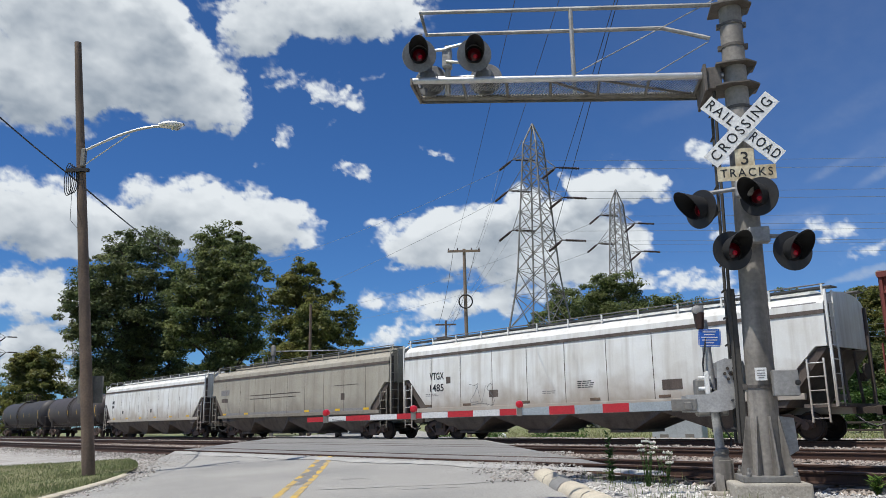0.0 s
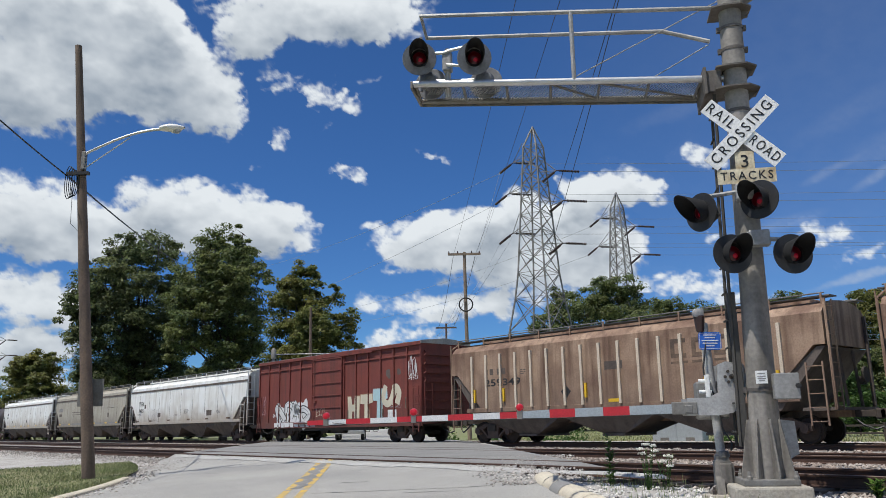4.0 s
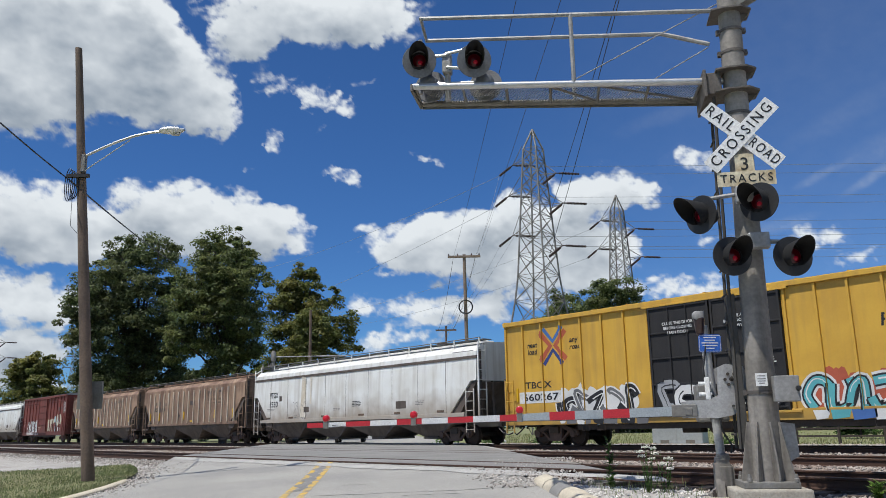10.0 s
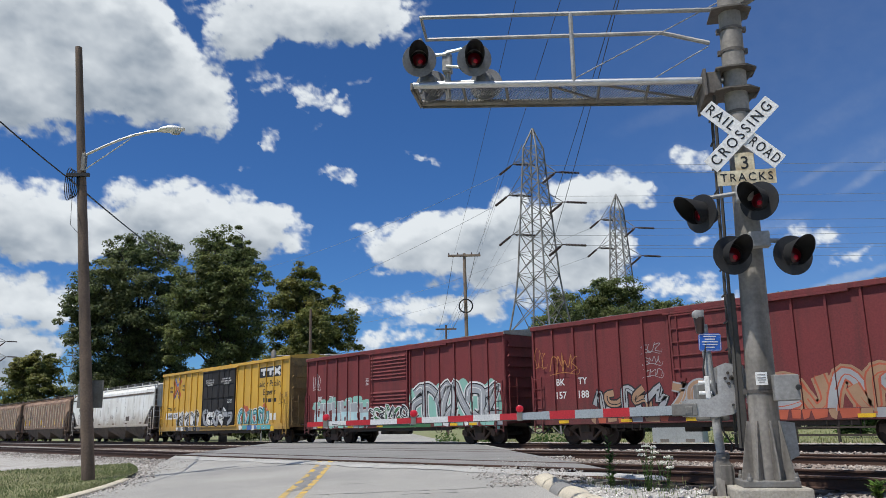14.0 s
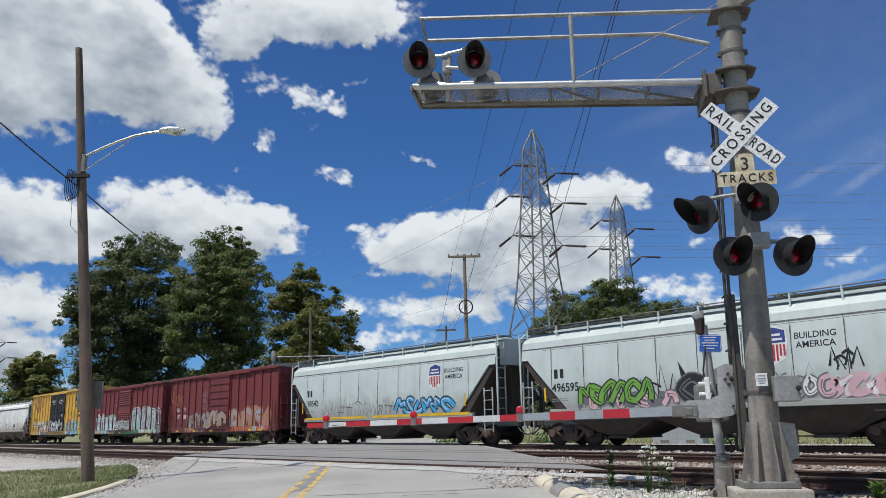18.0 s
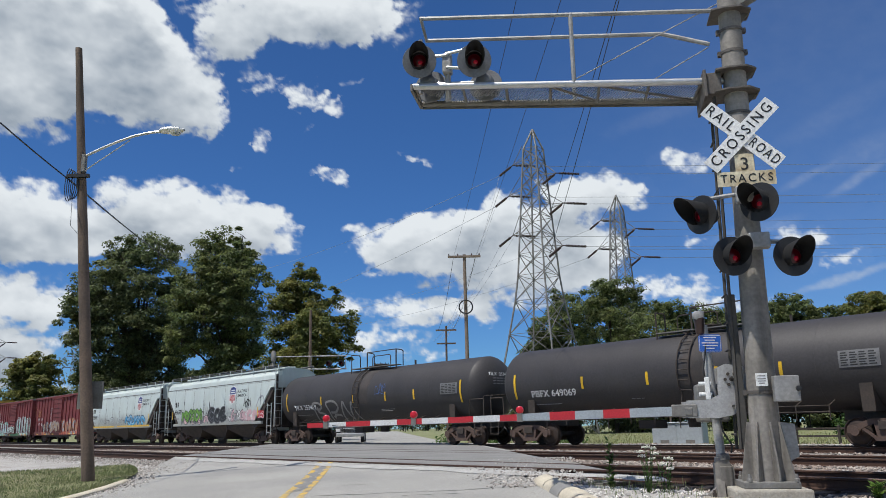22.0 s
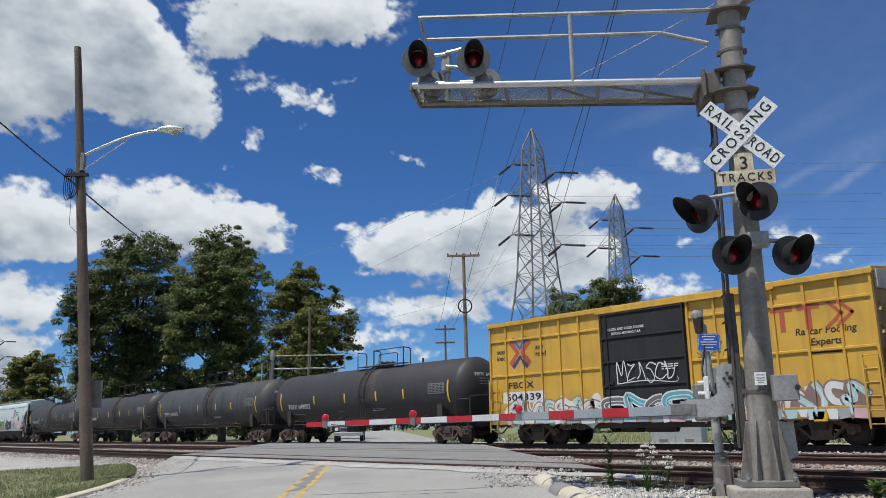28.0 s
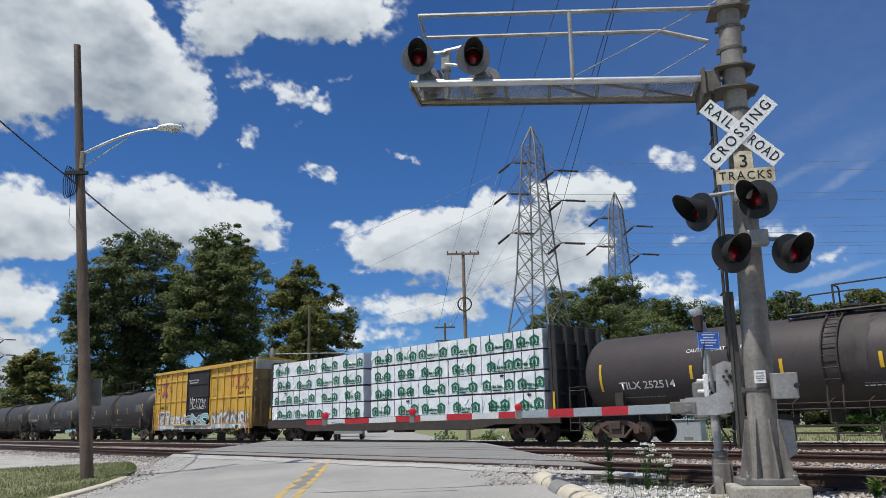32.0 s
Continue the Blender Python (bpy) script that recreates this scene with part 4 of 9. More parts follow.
for i in range(6):
    a = i * math.pi / 3
    part("bolt", Geo().lathe([(-0.275, 0.014), (-0.275, 0.021), (-0.255, 0.021)], 8, "y", (0.16 + 0.078 * math.cos(a), 0, 1.46 + 0.078 * math.sin(a))), m_under, gate)
part("bolt", Geo().lathe([(-0.28, 0.02), (-0.28, 0.03), (-0.255, 0.03)], 10, "y", (0.16, 0, 1.46)), m_under, gate)
part("side_light", Geo().tube((-0.24, -0.12, 1.42), (-0.08, -0.12, 1.42), 0.025, n=10).tube((-0.24, -0.12, 1.28), (-0.08, -0.12, 1.28), 0.025, n=10).box(-0.16, -0.1, -0.16, -0.08, 1.2, 1.5, 0.01), m_white_sign, gate)
part("control_cable", Geo().path([(-0.09, -0.07, 1.95), (-0.16, -0.1, 1.6), (-0.15, -0.09, 1.4), (-0.02, -0.08, 1.2), (0.02, -0.08, 0.8), (0.12, -0.08, 0.62), (0.1, -0.08, 0.52)], 0.012), m_black, gate)
# the arm
STRIPES = [(5.528, 5.252, 0), (5.252, 4.961, 1), (4.961, 4.608, 0), (4.608, 4.226, 1), (4.226, 3.873, 0), (3.873, 3.508, 1), (3.508, 3.156, 0), (3.156, 2.791, 1), (2.791, 2.561, 0), (2.561, 2.121, 2), (2.121, 1.784, 0),
           (1.784, 1.415, 2), (1.415, 1.071, 0), (1.071, 0.30, 2)]
zc = lambda s: 0.917 - 0.0185 * (s - 0.54) + GZ
hh = lambda s: (0.062 if s < 2.56 else 0.052) - 0.0035 * s
arm = part("gate_arm", Geo().tube((-0.1, -0.235, zc(0.1)), (-2.5, -0.235, zc(2.5)), 0.022), m_arm_grey, gate, "red and white striped gate arm")
for a, b, c in STRIPES:
    a, b = a + 0.09, b + 0.09
    g = Geo()
    vs = [(-s, y, zc(s) + k * hh(s)) for s in (a, b) for y in (-0.262, -0.222) for k in (-1, 1)]
    g.add(vs, [(0, 1, 3, 2), (4, 6, 7, 5), (0, 4, 5, 1), (2, 3, 7, 6), (0, 2, 6, 4), (1, 5, 7, 3)])
    part("stripe", g, (m_red_band, m_white_band, m_arm_grey)[c], arm, ("red band", "white band", "plain grey section")[c])
part("arm_socket", Geo().box(-0.62, -0.3, -0.29, -0.19, 0.84 + GZ, 1.0 + GZ, 0.012).box(-0.46, -0.36, -0.3, 0.4, 0.86 + GZ, 0.96 + GZ, 0.012), m_galv_dull, gate)
for s, w in ((5.345, 0.05), (4.08, 0.052), (2.61, 0.052)):
    z = zc(s)
    br = part("gate_light_bracket", Geo().box(-s - 0.035, -s + 0.035, -0.275, -0.21, z - hh(s) - 0.015, z + hh(s) + 0.03), m_galv_dull, arm)
    part("gate_light", Geo().lathe([(-0.29, 0.002), (-0.288, w * 0.5), (-0.275, w * 0.9), (-0.255, w), (-0.22, w), (-0.2, w * 0.8)], 18, "y", (-s, 0, z + hh(s) + 0.055)), m_lens_small, br, "small round red gate light", smooth=True)
part("arm_cable", Geo().path([(-5.25, -0.27, zc(5.25) - 0.01)] + [(-s, -0.268, zc(s) - hh(s) - 0.006) for s in np.linspace(5.0, 0.6, 12)], 0.005), m_black, arm)


# ---------------------------------------------------------------- street lamp and poles
lp = root("street_lamp_pole", pose(-19.86, 6.23, -0.3, 0, 0, 49.0), "leaning weathered timber pole with a street lamp", "street lamp")
# x here points to the right across the road
lx = lambda z: -1.12 * z / 10.9
pg = Geo()
prof = [(0, 0.145), (1.5, 0.138), (5, 0.122), (8, 0.105), (10.95, 0.085)]
n = 16
vs = []
rp = random.Random(2)
for z, r in prof:
    vs += [(lx(z) + r * math.cos(2 * math.pi * i / n) * rp.uniform(0.95, 1.05), r * math.sin(2 * math.pi * i / n), z) for i in range(n)]
pg.add(vs, [(k * n + i, k * n + (i + 1) % n, (k + 1) * n + (i + 1) % n, (k + 1) * n + i) for k in range(len(prof) - 1) for i in range(n)] + [tuple(range((len(prof) - 1) * n, len(prof) * n))])
part("pole", pg, m_wood, lp, "grey-brown timber pole", smooth=True)
la = Geo()
pts = []
for k in range(9):
    t = k / 8
    pts.append((lx(7.9) + 0.15 + 1.95 * t, -0.1, 7.93 + 0.62 * math.sin(t * math.pi / 2)))
la.path(pts, 0.036, 8).path([(lx(7.7) + 0.15, -0.1, 7.55), (lx(7.9) + 1.25, -0.1, 8.33)], 0.015)
part("lamp_arm", la, m_alu, lp, "pale metal lamp arm", smooth=True)
part("arm_clamp", Geo().box(lx(7.8) + 0.06, lx(7.8) + 0.17, -0.15, -0.02, 7.5, 7.98, 0.02), m_galv_dull, lp)
head = Geo()
rows = []
for k in range(9):
    t = k / 8
    w = 0.165 * math.sin(math.pi * min(1, 0.18 + 0.72 * t)) + 0.01
    rows.append([(lx(7.9) + 2.0 + 0.62 * t, -0.1 + w * math.cos(a), 8.555 + 0.03 * t + (0.105 if math.sin(a) > 0 else 0.06 + 0.07 * (t > 0.4)) * math.sin(a) * math.sin(math.pi * min(1, 0.2 + 0.75 * t))) for a in np.linspace(0, 2 * math.pi, 17)])
hd = strip(rows)
part("lamp_head", hd, m_white_sign, lp, "pale cobra-head street light", smooth=True)
part("lamp_lens", Geo().lathe([(-0.05, 0.02), (-0.04, 0.08), (0.0, 0.11)], 16, "z", (lx(7.9) + 2.42, -0.1, 8.49)), m_arm_grey, lp, smooth=True)
coil = Geo()
for k in range(4):
    r0 = 0.22 + 0.02 * k
    coil.path([(lx(7.2) - 0.12 + 0.10 * math.cos(a) - 0.04 * k, -0.12 - 0.02 * k, 7.15 + (0.34 + 0.03 * k) * math.sin(a)) for a in np.linspace(0, 2 * math.pi, 15)], 0.011, 5)
coil.box(lx(7.3) - 0.3, lx(7.3) + 0.25, -0.2, -0.1, 7.35, 7.43)
part("cable_coil", coil, m_black, lp, "coiled black cable")
part("hanging_wire", Geo().path([(lx(7) - 0.16, -0.16, 6.95), (lx(7) - 0.14, -0.16, 6.1), (lx(6) - 0.05, -0.16, 5.9)], 0.006), m_black, lp)
bb = part("back_board", Geo().box(-0.48, 0.12, 0.16, 0.19, 1.65, 2.3), m_galv_dull, lp, "grey sign seen from behind")



def wire(name, a, b, sag, r, material, label, n=16):
    a, b = Vector(a), Vector(b)
    pts = []
    for i in range(n + 1):
        t = i / n
        p = a.lerp(b, t)
        pts.append((p.x, p.y, p.z - 4 * sag * t * (1 - t)))
    return thing(name, Geo().path(pts, r, 4), material, label, "cable")


U0 = (-44.9, 41.4)
wire("service_cable", (-17.71, 3.23, 7.14), (-20.62, 5.45, 7.05), 0.02, 0.017, m_black, "black service cable to the timber pole")
wire("service_cable", (-20.62, 5.45, 7.05), (-85.0, 37.0, 18.5), 0.5, 0.024, m_black, "black service cable running on to the trees")

up = root("utility_pole", pose(U0[0], U0[1], -0.45), "timber utility pole with a crossarm and a hanging tyre ring", "utility pole", "utility poles")
part("pole", Geo().tube((0, 0, 0), (-0.12, 0, 14.55), 0.17, 0.12, 12), m_wood_pale, up, smooth=True)
part("crossarm", Geo().box(-1.38, 1.2, -0.09, 0.06, 14.28, 14.45, 0.01), m_wood_pale, up, at=pose(0, 0, 0, 0, 0, 48))
part("ring", Geo().add(*(lambda R, r, n, m: ([((R + r * math.cos(2 * math.pi * j / m)) * math.cos(2 * math.pi * i / n) - 0.05, -0.2 + r * math.sin(2 * math.pi * j / m), 10.33 + (R + r * math.cos(2 * math.pi * j / m)) * math.sin(2 * math.pi * i / n)) for i in range(n) for j in range(m)],
     [(i * m + j, i * m + (j + 1) % m, ((i + 1) % n) * m + (j + 1) % m, ((i + 1) % n) * m + j) for i in range(n) for j in range(m)]))(0.52, 0.055, 28, 8)), m_black, up, "black cable ring", smooth=True, at=pose(0, 0, 0, 0, 0, 48))
IN = Geo().lathe([(14.45, 0.05), (14.5, 0.06), (14.62, 0.03)], 8, "z").mesh("insulator")
IN.materials.append(m_insul)
for x in (-1.3, -0.6, 0.5, 1.1):
    part("insulator", IN, None, up, at=pose(0, 0, 0, 0, 0, 48) @ pose(x, 0, 0))
for bx_, by_, hgt, sc in ((-71.4, 62.4, 13.2, 0.95),):
    u2 = root("utility_pole", pose(bx_, by_, -0.5), "far timber utility pole with two crossarms", "utility pole", "utility poles")
    part("pole", Geo().tube((0, 0, 0), (0, 0, hgt), 0.16, 0.11, 10), m_wood, u2)
    for z, w in ((hgt - 0.5, 1.25), (hgt - 2.1, 1.15)):
        part("crossarm", Geo().box(-w, w, -0.08, 0.08, z - 0.09, z + 0.09), m_wood, u2, at=pose(0, 0, 0, 0, 0, 48))
    for q in (-0.5, 0.5):
        part("insulator", Geo().lathe([(hgt - 2.5, 0.05), (hgt - 2.2, 0.08)], 8, "z", (q, -q, 0)), m_insul, u2)


# ---------------------------------------------------------------- lattice towers
def lattice_tower(x, y, turn, height, base, levels, label):
    """A square lattice transmission tower: four legs, bracing, three pairs of arms with insulators."""
    tw = root("transmission_tower", pose(x, y, -0.6, 0, 0, turn), label, "transmission tower", "transmission towers")
    prof = [(0.0, base), (height * 0.46, base * 0.42), (height * 0.93, base * 0.2)]
    half = lambda z: float(np.interp(z, [p[0] for p in prof], [p[1] for p in prof])) / 2
    zs = [0.0]
    while zs[-1] < height * 0.90:
        zs.append(zs[-1] + max(height * 0.038, half(zs[-1]) * 1.45))
    zs[-1] = height * 0.93
    corners = ((-1, -1), (1, -1), (1, 1), (-1, 1))
    for cx, cy in corners:
        g = Geo()
        g.path([(cx * half(a), cy * half(a), a) for a in zs] + [(0, 0, height)], 0.14, 4)
        part("leg", g, m_tower, tw)
    for k in range(4):
        (ax, ay), (bx, by) = corners[k], corners[(k + 1) % 4]
        g = Geo()
        for a, b in zip(zs, zs[1:]):
            ha, hb = half(a), half(b)
            g.tube((ax * ha, ay * ha, a), (bx * hb, by * hb, b), 0.072, n=4, caps=False)
            g.tube((bx * ha, by * ha, a), (ax * hb, ay * hb, b), 0.072, n=4, caps=False)
            g.tube((ax * hb, ay * hb, b), (bx * hb, by * hb, b), 0.05, n=4, caps=False)
        tagged(part("bracing", g, m_tower, tw), kind="stuff")
    tips = []
    for z, w in levels:
        for s in (-1, 1):
            hb = half(z)
            zz = z if s < 0 else z - height * 0.062
            tip = (s * w, 0, zz)
            g = Geo()
            for cy in (-1, 1):
                g.tube((s * hb, cy * hb, zz), tip, 0.06, n=4)
                g.tube((s * hb, cy * hb, zz + height * 0.05), tip, 0.05, n=4)
            g.tube((s * (hb + w) / 2, -hb / 2, zz), (s * (hb + w) / 2, hb / 2, zz), 0.04, n=4)
            arm_ = part("cross_arm", g, m_tower, tw)
            for d, l in ((-1, 1.0), (1, 1.0)):
                ig = Geo()
                d_ = pose(0, 0, 0, 0, 0, -turn) @ (Vector((-0.45, -0.62, -0.62)) if d < 0 else Vector((0.62, 0.78, -0.05)))
                a = Vector(tip) + d_ * 0.5
                b = Vector(tip) + d_ * (2.9 if d < 0 else 3.6)
                for q in range(14):
                    p0, p1 = a.lerp(b, q / 14), a.lerp(b, (q + 0.6) / 14)
                    ig.tube(p0, p1, 0.2, n=8)
                ig.tube(tip, b, 0.09, n=5)
                part("insulator_string", ig, m_insul, arm_, "dark insulator string")
                tips.append((d, tw.matrix_basis @ b))
    return tw, tips


tA, tipsA = lattice_tower(-80.42, 89.41, 12.0, 47.7, 11.5, ((42.5, 3.9), (37.5, 4.9), (30.9, 4.4)), "tall grey lattice transmission tower with brown insulator strings")
tB, tipsB = lattice_tower(-89.9, 123.3, 12.0, 45.2, 9.5, ((40.6, 3.6), (35.0, 4.4)), "slimmer grey lattice transmission tower farther away")
lattice_tower(-500.0, 144.0, 40.0, 52.0, 10.0, ((47.0, 6.0), (40.5, 6.6)), "very distant grey lattice tower")
lattice_tower(-293.0, 58.3, 40.0, 37.0, 8.5, ((33.5, 5.0), (28.5, 5.6)), "far grey lattice transmission tower beyond the trees")
for i, (d, p) in enumerate(tipsA):
    if d < 0:
        if i in (6, 10):
            q = Vector((-31.3 + 0.04 * i, 46.0, 34.7))
            wire("power_line", p, q, 0.4, 0.04, m_wire, "overhead power line wire", 12)
        else:
            wire("power_line", p, (-71.4 - 0.3 * i, 62.4, 11.0), 1.2, 0.02, m_wire_far, "overhead power line wire", 14)
    else:
        wire("power_line", p, (p.x + 132, p.y + 150, p.z + 2), 1.5, 0.032, m_wire_far, "overhead power line wire", 22)
for i, (d, p) in enumerate(tipsB):
    if d > 0:
        wire("power_line", p, (p.x + 132, p.y + 150, p.z + 2), 1.5, 0.036, m_wire_far, "overhead power line wire", 22)
    elif i in (0, 4):
        wire("power_line", p, (-304.0, 150.0, 46.0 - i), 6.0, 0.03, m_wire_far, "overhead power line wire", 20)
for i, (d, p) in enumerate(tipsA):
    if d < 0 and i in (0, 4):
        wire("power_line", p, (-310.0, 123.0, 60.0 - 5 * i), 5.0, 0.03, m_wire_far, "overhead power line wire", 20)
# distribution wires along the road to the tyre-ring pole
for k, (dx, dz) in enumerate(((-0.95, 14.2), (0.8, 14.2))):
    wire("overhead_wire", (U0[0] + dx * 0.7, U0[1] + dx * 0.7, dz - 0.3), (-8.47 + 0.55 * k, 9.4 + 0.64 * k, 8.7), 0.25, 0.008, m_wire, "thin overhead wire along the road")
    wire("overhead_wire", (U0[0] + dx * 0.7, U0[1] + dx * 0.7, dz - 0.3), (-71.4 + dx * 0.7, 62.4 + dx * 0.7, 12.2), 0.8, 0.02, m_wire, "thin overhead wire along the road")


# ---------------------------------------------------------------- trees
def leaf_sheet(name, rng, centre, radius, per, leaf):
    """Small four-cornered leaves in flat-bottomed tufts, as one mesh."""
    c = np.repeat(centre, per, axis=0)
    r = np.repeat(radius, per)
    n = len(c)
    d = rng.normal(size=(n, 3)) + np.array([0, 0, 0.35])
    d /= np.linalg.norm(d, axis=1)[:, None]
    p = c + d * (r * rng.uniform(0.05, 1.0, n) ** 0.5)[:, None] * np.array([1.15, 1.15, 0.62])
    nrm = d * 0.7 + rng.uniform(-0.8, 0.8, (n, 3)) + np.array([0, 0, 0.7])
    nrm /= np.linalg.norm(nrm, axis=1)[:, None]
    s = np.cross(nrm, rng.normal(size=(n, 3)))
    s /= np.linalg.norm(s, axis=1)[:, None]
    t = np.cross(nrm, s)
    l = (leaf * rng.uniform(0.3, 0.7, n))[:, None]
    w = (leaf * rng.uniform(0.2, 0.4, n))[:, None]
    co = np.stack([p - s * l, p + t * w + nrm * l * 0.2, p + s * l, p - t * w + nrm * l * 0.2], 1).reshape(-1, 3).astype(np.float32)
    me = bpy.data.meshes.new(name)
    me.vertices.add(4 * n)
    me.vertices.foreach_set("co", co.ravel())
    me.loops.add(4 * n)
    me.loops.foreach_set("vertex_index", np.arange(4 * n, dtype=np.int32))
    me.polygons.add(n)
    me.polygons.foreach_set("loop_start", np.arange(0, 4 * n, 4, dtype=np.int32))
    me.update(calc_edges=True)
    return me


def random_lobes(rng, height, spread, low, lobes):
    """Boughs round a crown: place and radius of each."""
    lc, lr_ = [], []
    for i in range(lobes):
        t = i / (lobes - 1)
        env = (0.78 + 0.3 * math.sin(math.pi * min(1.0, t * 1.35 + 0.12))) * (1.0 if t < 0.66 else max(0.42, 1 - (t - 0.66) * 1.5))
        R = spread * rng.uniform(0.32, 0.54) * (1.0 if t < 0.75 else 0.75)
        a = i * 2.4 + rng.uniform(-0.5, 0.5)
        ring = max(0.0, spread * env * rng.uniform(0.85, 1.15) - R)
        z = height * (low + (1 - low) * t)
        lc.append((ring * math.cos(a), ring * math.sin(a), min(max(z, R * 0.75 + 0.2), height - R * 0.9)))
        lr_.append(R)
    return lc, lr_


def shaped_lobes(rng, x, y, shape):
    """Boughs from their offset across the road's outlook, height and radius; their depth in the crown is free."""
    d = math.hypot(x, y)
    lc, lr_ = [], []
    half = max(abs(s[0]) for s in shape)
    for across, z, R in shape:
        deep = rng.uniform(-0.75, 0.75) * math.sqrt(max(1.0, half ** 2 - across ** 2)) * 0.8
        for k in (-1, 1) if R > 2.0 else (0,):
            q = deep * 0.3 + k * R * 0.75
            lc.append((across * y / d + q * x / d, -across * x / d + q * y / d, z))
            lr_.append(R * 0.95)
    return lc, lr_


def tree(x, y, height, spread, material, label, seed, tufts=220, leaves=90, leaf=0.36, trunk_r=0.4, low=0.1, group="trees", lobes=11, tuft=1.0, shape=None):
    """A tapered trunk with forking limbs, boughs and a crown of many small leaves in uneven tufts with gaps."""
    rng = np.random.RandomState(seed)
    tr = root("tree", pose(x, y, -0.6), label, "tree", group)
    tk = Geo()
    tk.tube((0, 0, 0), (0.1, 0.1, height * 0.45), trunk_r, trunk_r * 0.55, 10)
    tk.tube((0.1, 0.1, height * 0.45), (rng.uniform(-0.5, 0.5), 0.2, height * 0.85), trunk_r * 0.55, trunk_r * 0.12, 8)
    lc, lr_ = shaped_lobes(rng, x, y, shape) if shape else random_lobes(rng, height, spread, low, lobes)
    lc, lr_ = np.array(lc), np.array(lr_)
    for c, R in zip(lc, lr_):
        b0 = Vector((0.05, 0.1, c[2] * rng.uniform(0.4, 0.62)))
        e = Vector(c)
        mid = b0.lerp(e, 0.55) + Vector((0, 0, height * 0.02))
        w = trunk_r * 0.3
        tk.tube(b0, mid, w, w * 0.65, 6, False).tube(mid, e, w * 0.65, w * 0.3, 5, False)
        for _ in range(4):
            q = e + Vector(rng.normal(size=3)).normalized() * R * 0.8
            tk.tube(e, q, w * 0.3, w * 0.1, 4, False)
    part("trunk", tk, m_bark, tr, smooth=True)
    pick = rng.choice(len(lr_), tufts, p=lr_ ** 2 / (lr_ ** 2).sum())
    d = rng.normal(size=(tufts, 3)) + np.array([0, 0, 0.25])
    d /= np.linalg.norm(d, axis=1)[:, None]
    # some tufts lie on the way to a neighbouring bough
    gap = np.linalg.norm(lc[:, None] - lc[None], axis=2)
    near = np.argsort(gap, axis=1)[:, 1:5]
    other = near[pick, rng.randint(0, near.shape[1], tufts)]
    way = np.where(rng.rand(tufts) < 0.25, rng.uniform(0.2, 0.5, tufts), 0.0)[:, None]
    base = lc[pick] * (1 - way) + lc[other] * way + rng.normal(0, 0.3, (tufts, 3))
    centre = base + d * (lr_[pick] * rng.uniform(0.25, 1.0, tufts) ** 0.45 * np.where(rng.rand(tufts) < 0.16, 1.25, 0.9))[:, None] * np.array([1, 1, 0.92])
    centre[:, 2] = np.maximum(centre[:, 2], 0.5)
    radius = (0.35 + 0.22 * lr_[pick]) * rng.uniform(0.55, 1.25, tufts) * tuft
    part("crown", leaf_sheet("crown", rng, centre, radius, leaves, leaf), material, tr, "uneven leafy crown")
    return tr


OAK = [(-2.3, 24.2, 3.4), (2.2, 24.5, 3.2), (-6.2, 18.1, 2.8), (-8.0, 17.1, 1.5), (-4.0, 19.7, 4.0), (0.5, 18.3, 4.2), (-6.2, 13.0, 2.6), (-1.9, 13.9, 4.6), (2.6, 12.8, 4.2), (4.5, 9.5, 2.8), (-2.4, 8.4, 4.0), (4.8, 20.1, 2.4), (-5.4, 7.5, 2.6), (1.8, 6.5, 3.4)]
ASH = [(1.4, 24.5, 1.1), (1.0, 23.0, 1.5), (-1.7, 21.9, 2.7), (1.5, 21.1, 2.6), (-3.4, 18.9, 2.9), (0.3, 17.7, 3.4), (3.5, 18.8, 1.4), (-2.6, 14.7, 3.2), (1.5, 14.1, 3.2), (-4.9, 11.5, 2.4), (0.1, 10.5, 3.0), (2.5, 10.0, 2.3), (-1.1, 7.2, 2.4), (-4.7, 15.6, 2.1), (1.6, 5.5, 2.2), (-1.6, 4.2, 1.9)]
MAPLE = [(-0.2, 16.8, 1.5), (-1.6, 15.7, 1.5), (-2.4, 13.7, 1.5), (0.4, 14.0, 2.0), (3.2, 14.9, 1.1), (4.0, 12.0, 1.4), (1.0, 11.2, 2.1), (-1.8, 11.2, 1.8), (2.9, 9.8, 1.7), (-2.8, 8.7, 1.4), (-0.1, 8.4, 2.1), (4.3, 8.9, 1.2), (-3.2, 6.4, 1.4), (1.6, 6.2, 2.0), (-1.0, 5.2, 1.6)]
tree(-106.5, 38.0, 27.4, 8.4, m_leaf_dark, "tall dark green broadleaf tree", 1, 820, 95, 0.40, 0.6, shape=OAK)
tree(-86.5, 41.5, 25.2, 6.6, m_leaf, "tall green broadleaf tree in full leaf", 3, 700, 95, 0.36, 0.5, shape=ASH)
tree(-70.1, 42.1, 18.0, 5.9, m_leaf_light, "broadleaf tree with yellow-green tops", 4, 520, 90, 0.31, 0.38, shape=MAPLE)
tree(-146.4, 36.0, 14.6, 7.4, m_leaf_light, "smaller light green tree farther off", 5, 420, 80, 0.48, 0.3, 0.05, lobes=15)
tree(-134.0, 44.5, 12.0, 6.0, m_leaf, "low green tree behind the tracks", 6, 220, 90, 0.5, 0.25, 0.06)
tree(-112.0, 48.5, 10.0, 6.0, m_leaf_dark, "low shaded tree behind the tracks", 16, 220, 90, 0.45, 0.25, 0.05)
tree(-98.0, 50.0, 9.0, 5.0, m_leaf, "low shaded tree behind the tracks", 18, 200, 90, 0.45, 0.25, 0.05)
tree(-76.0, 46.5, 8.0, 3.2, m_leaf, "small green tree beside the road", 17, 140, 85, 0.34, 0.2, 0.08)
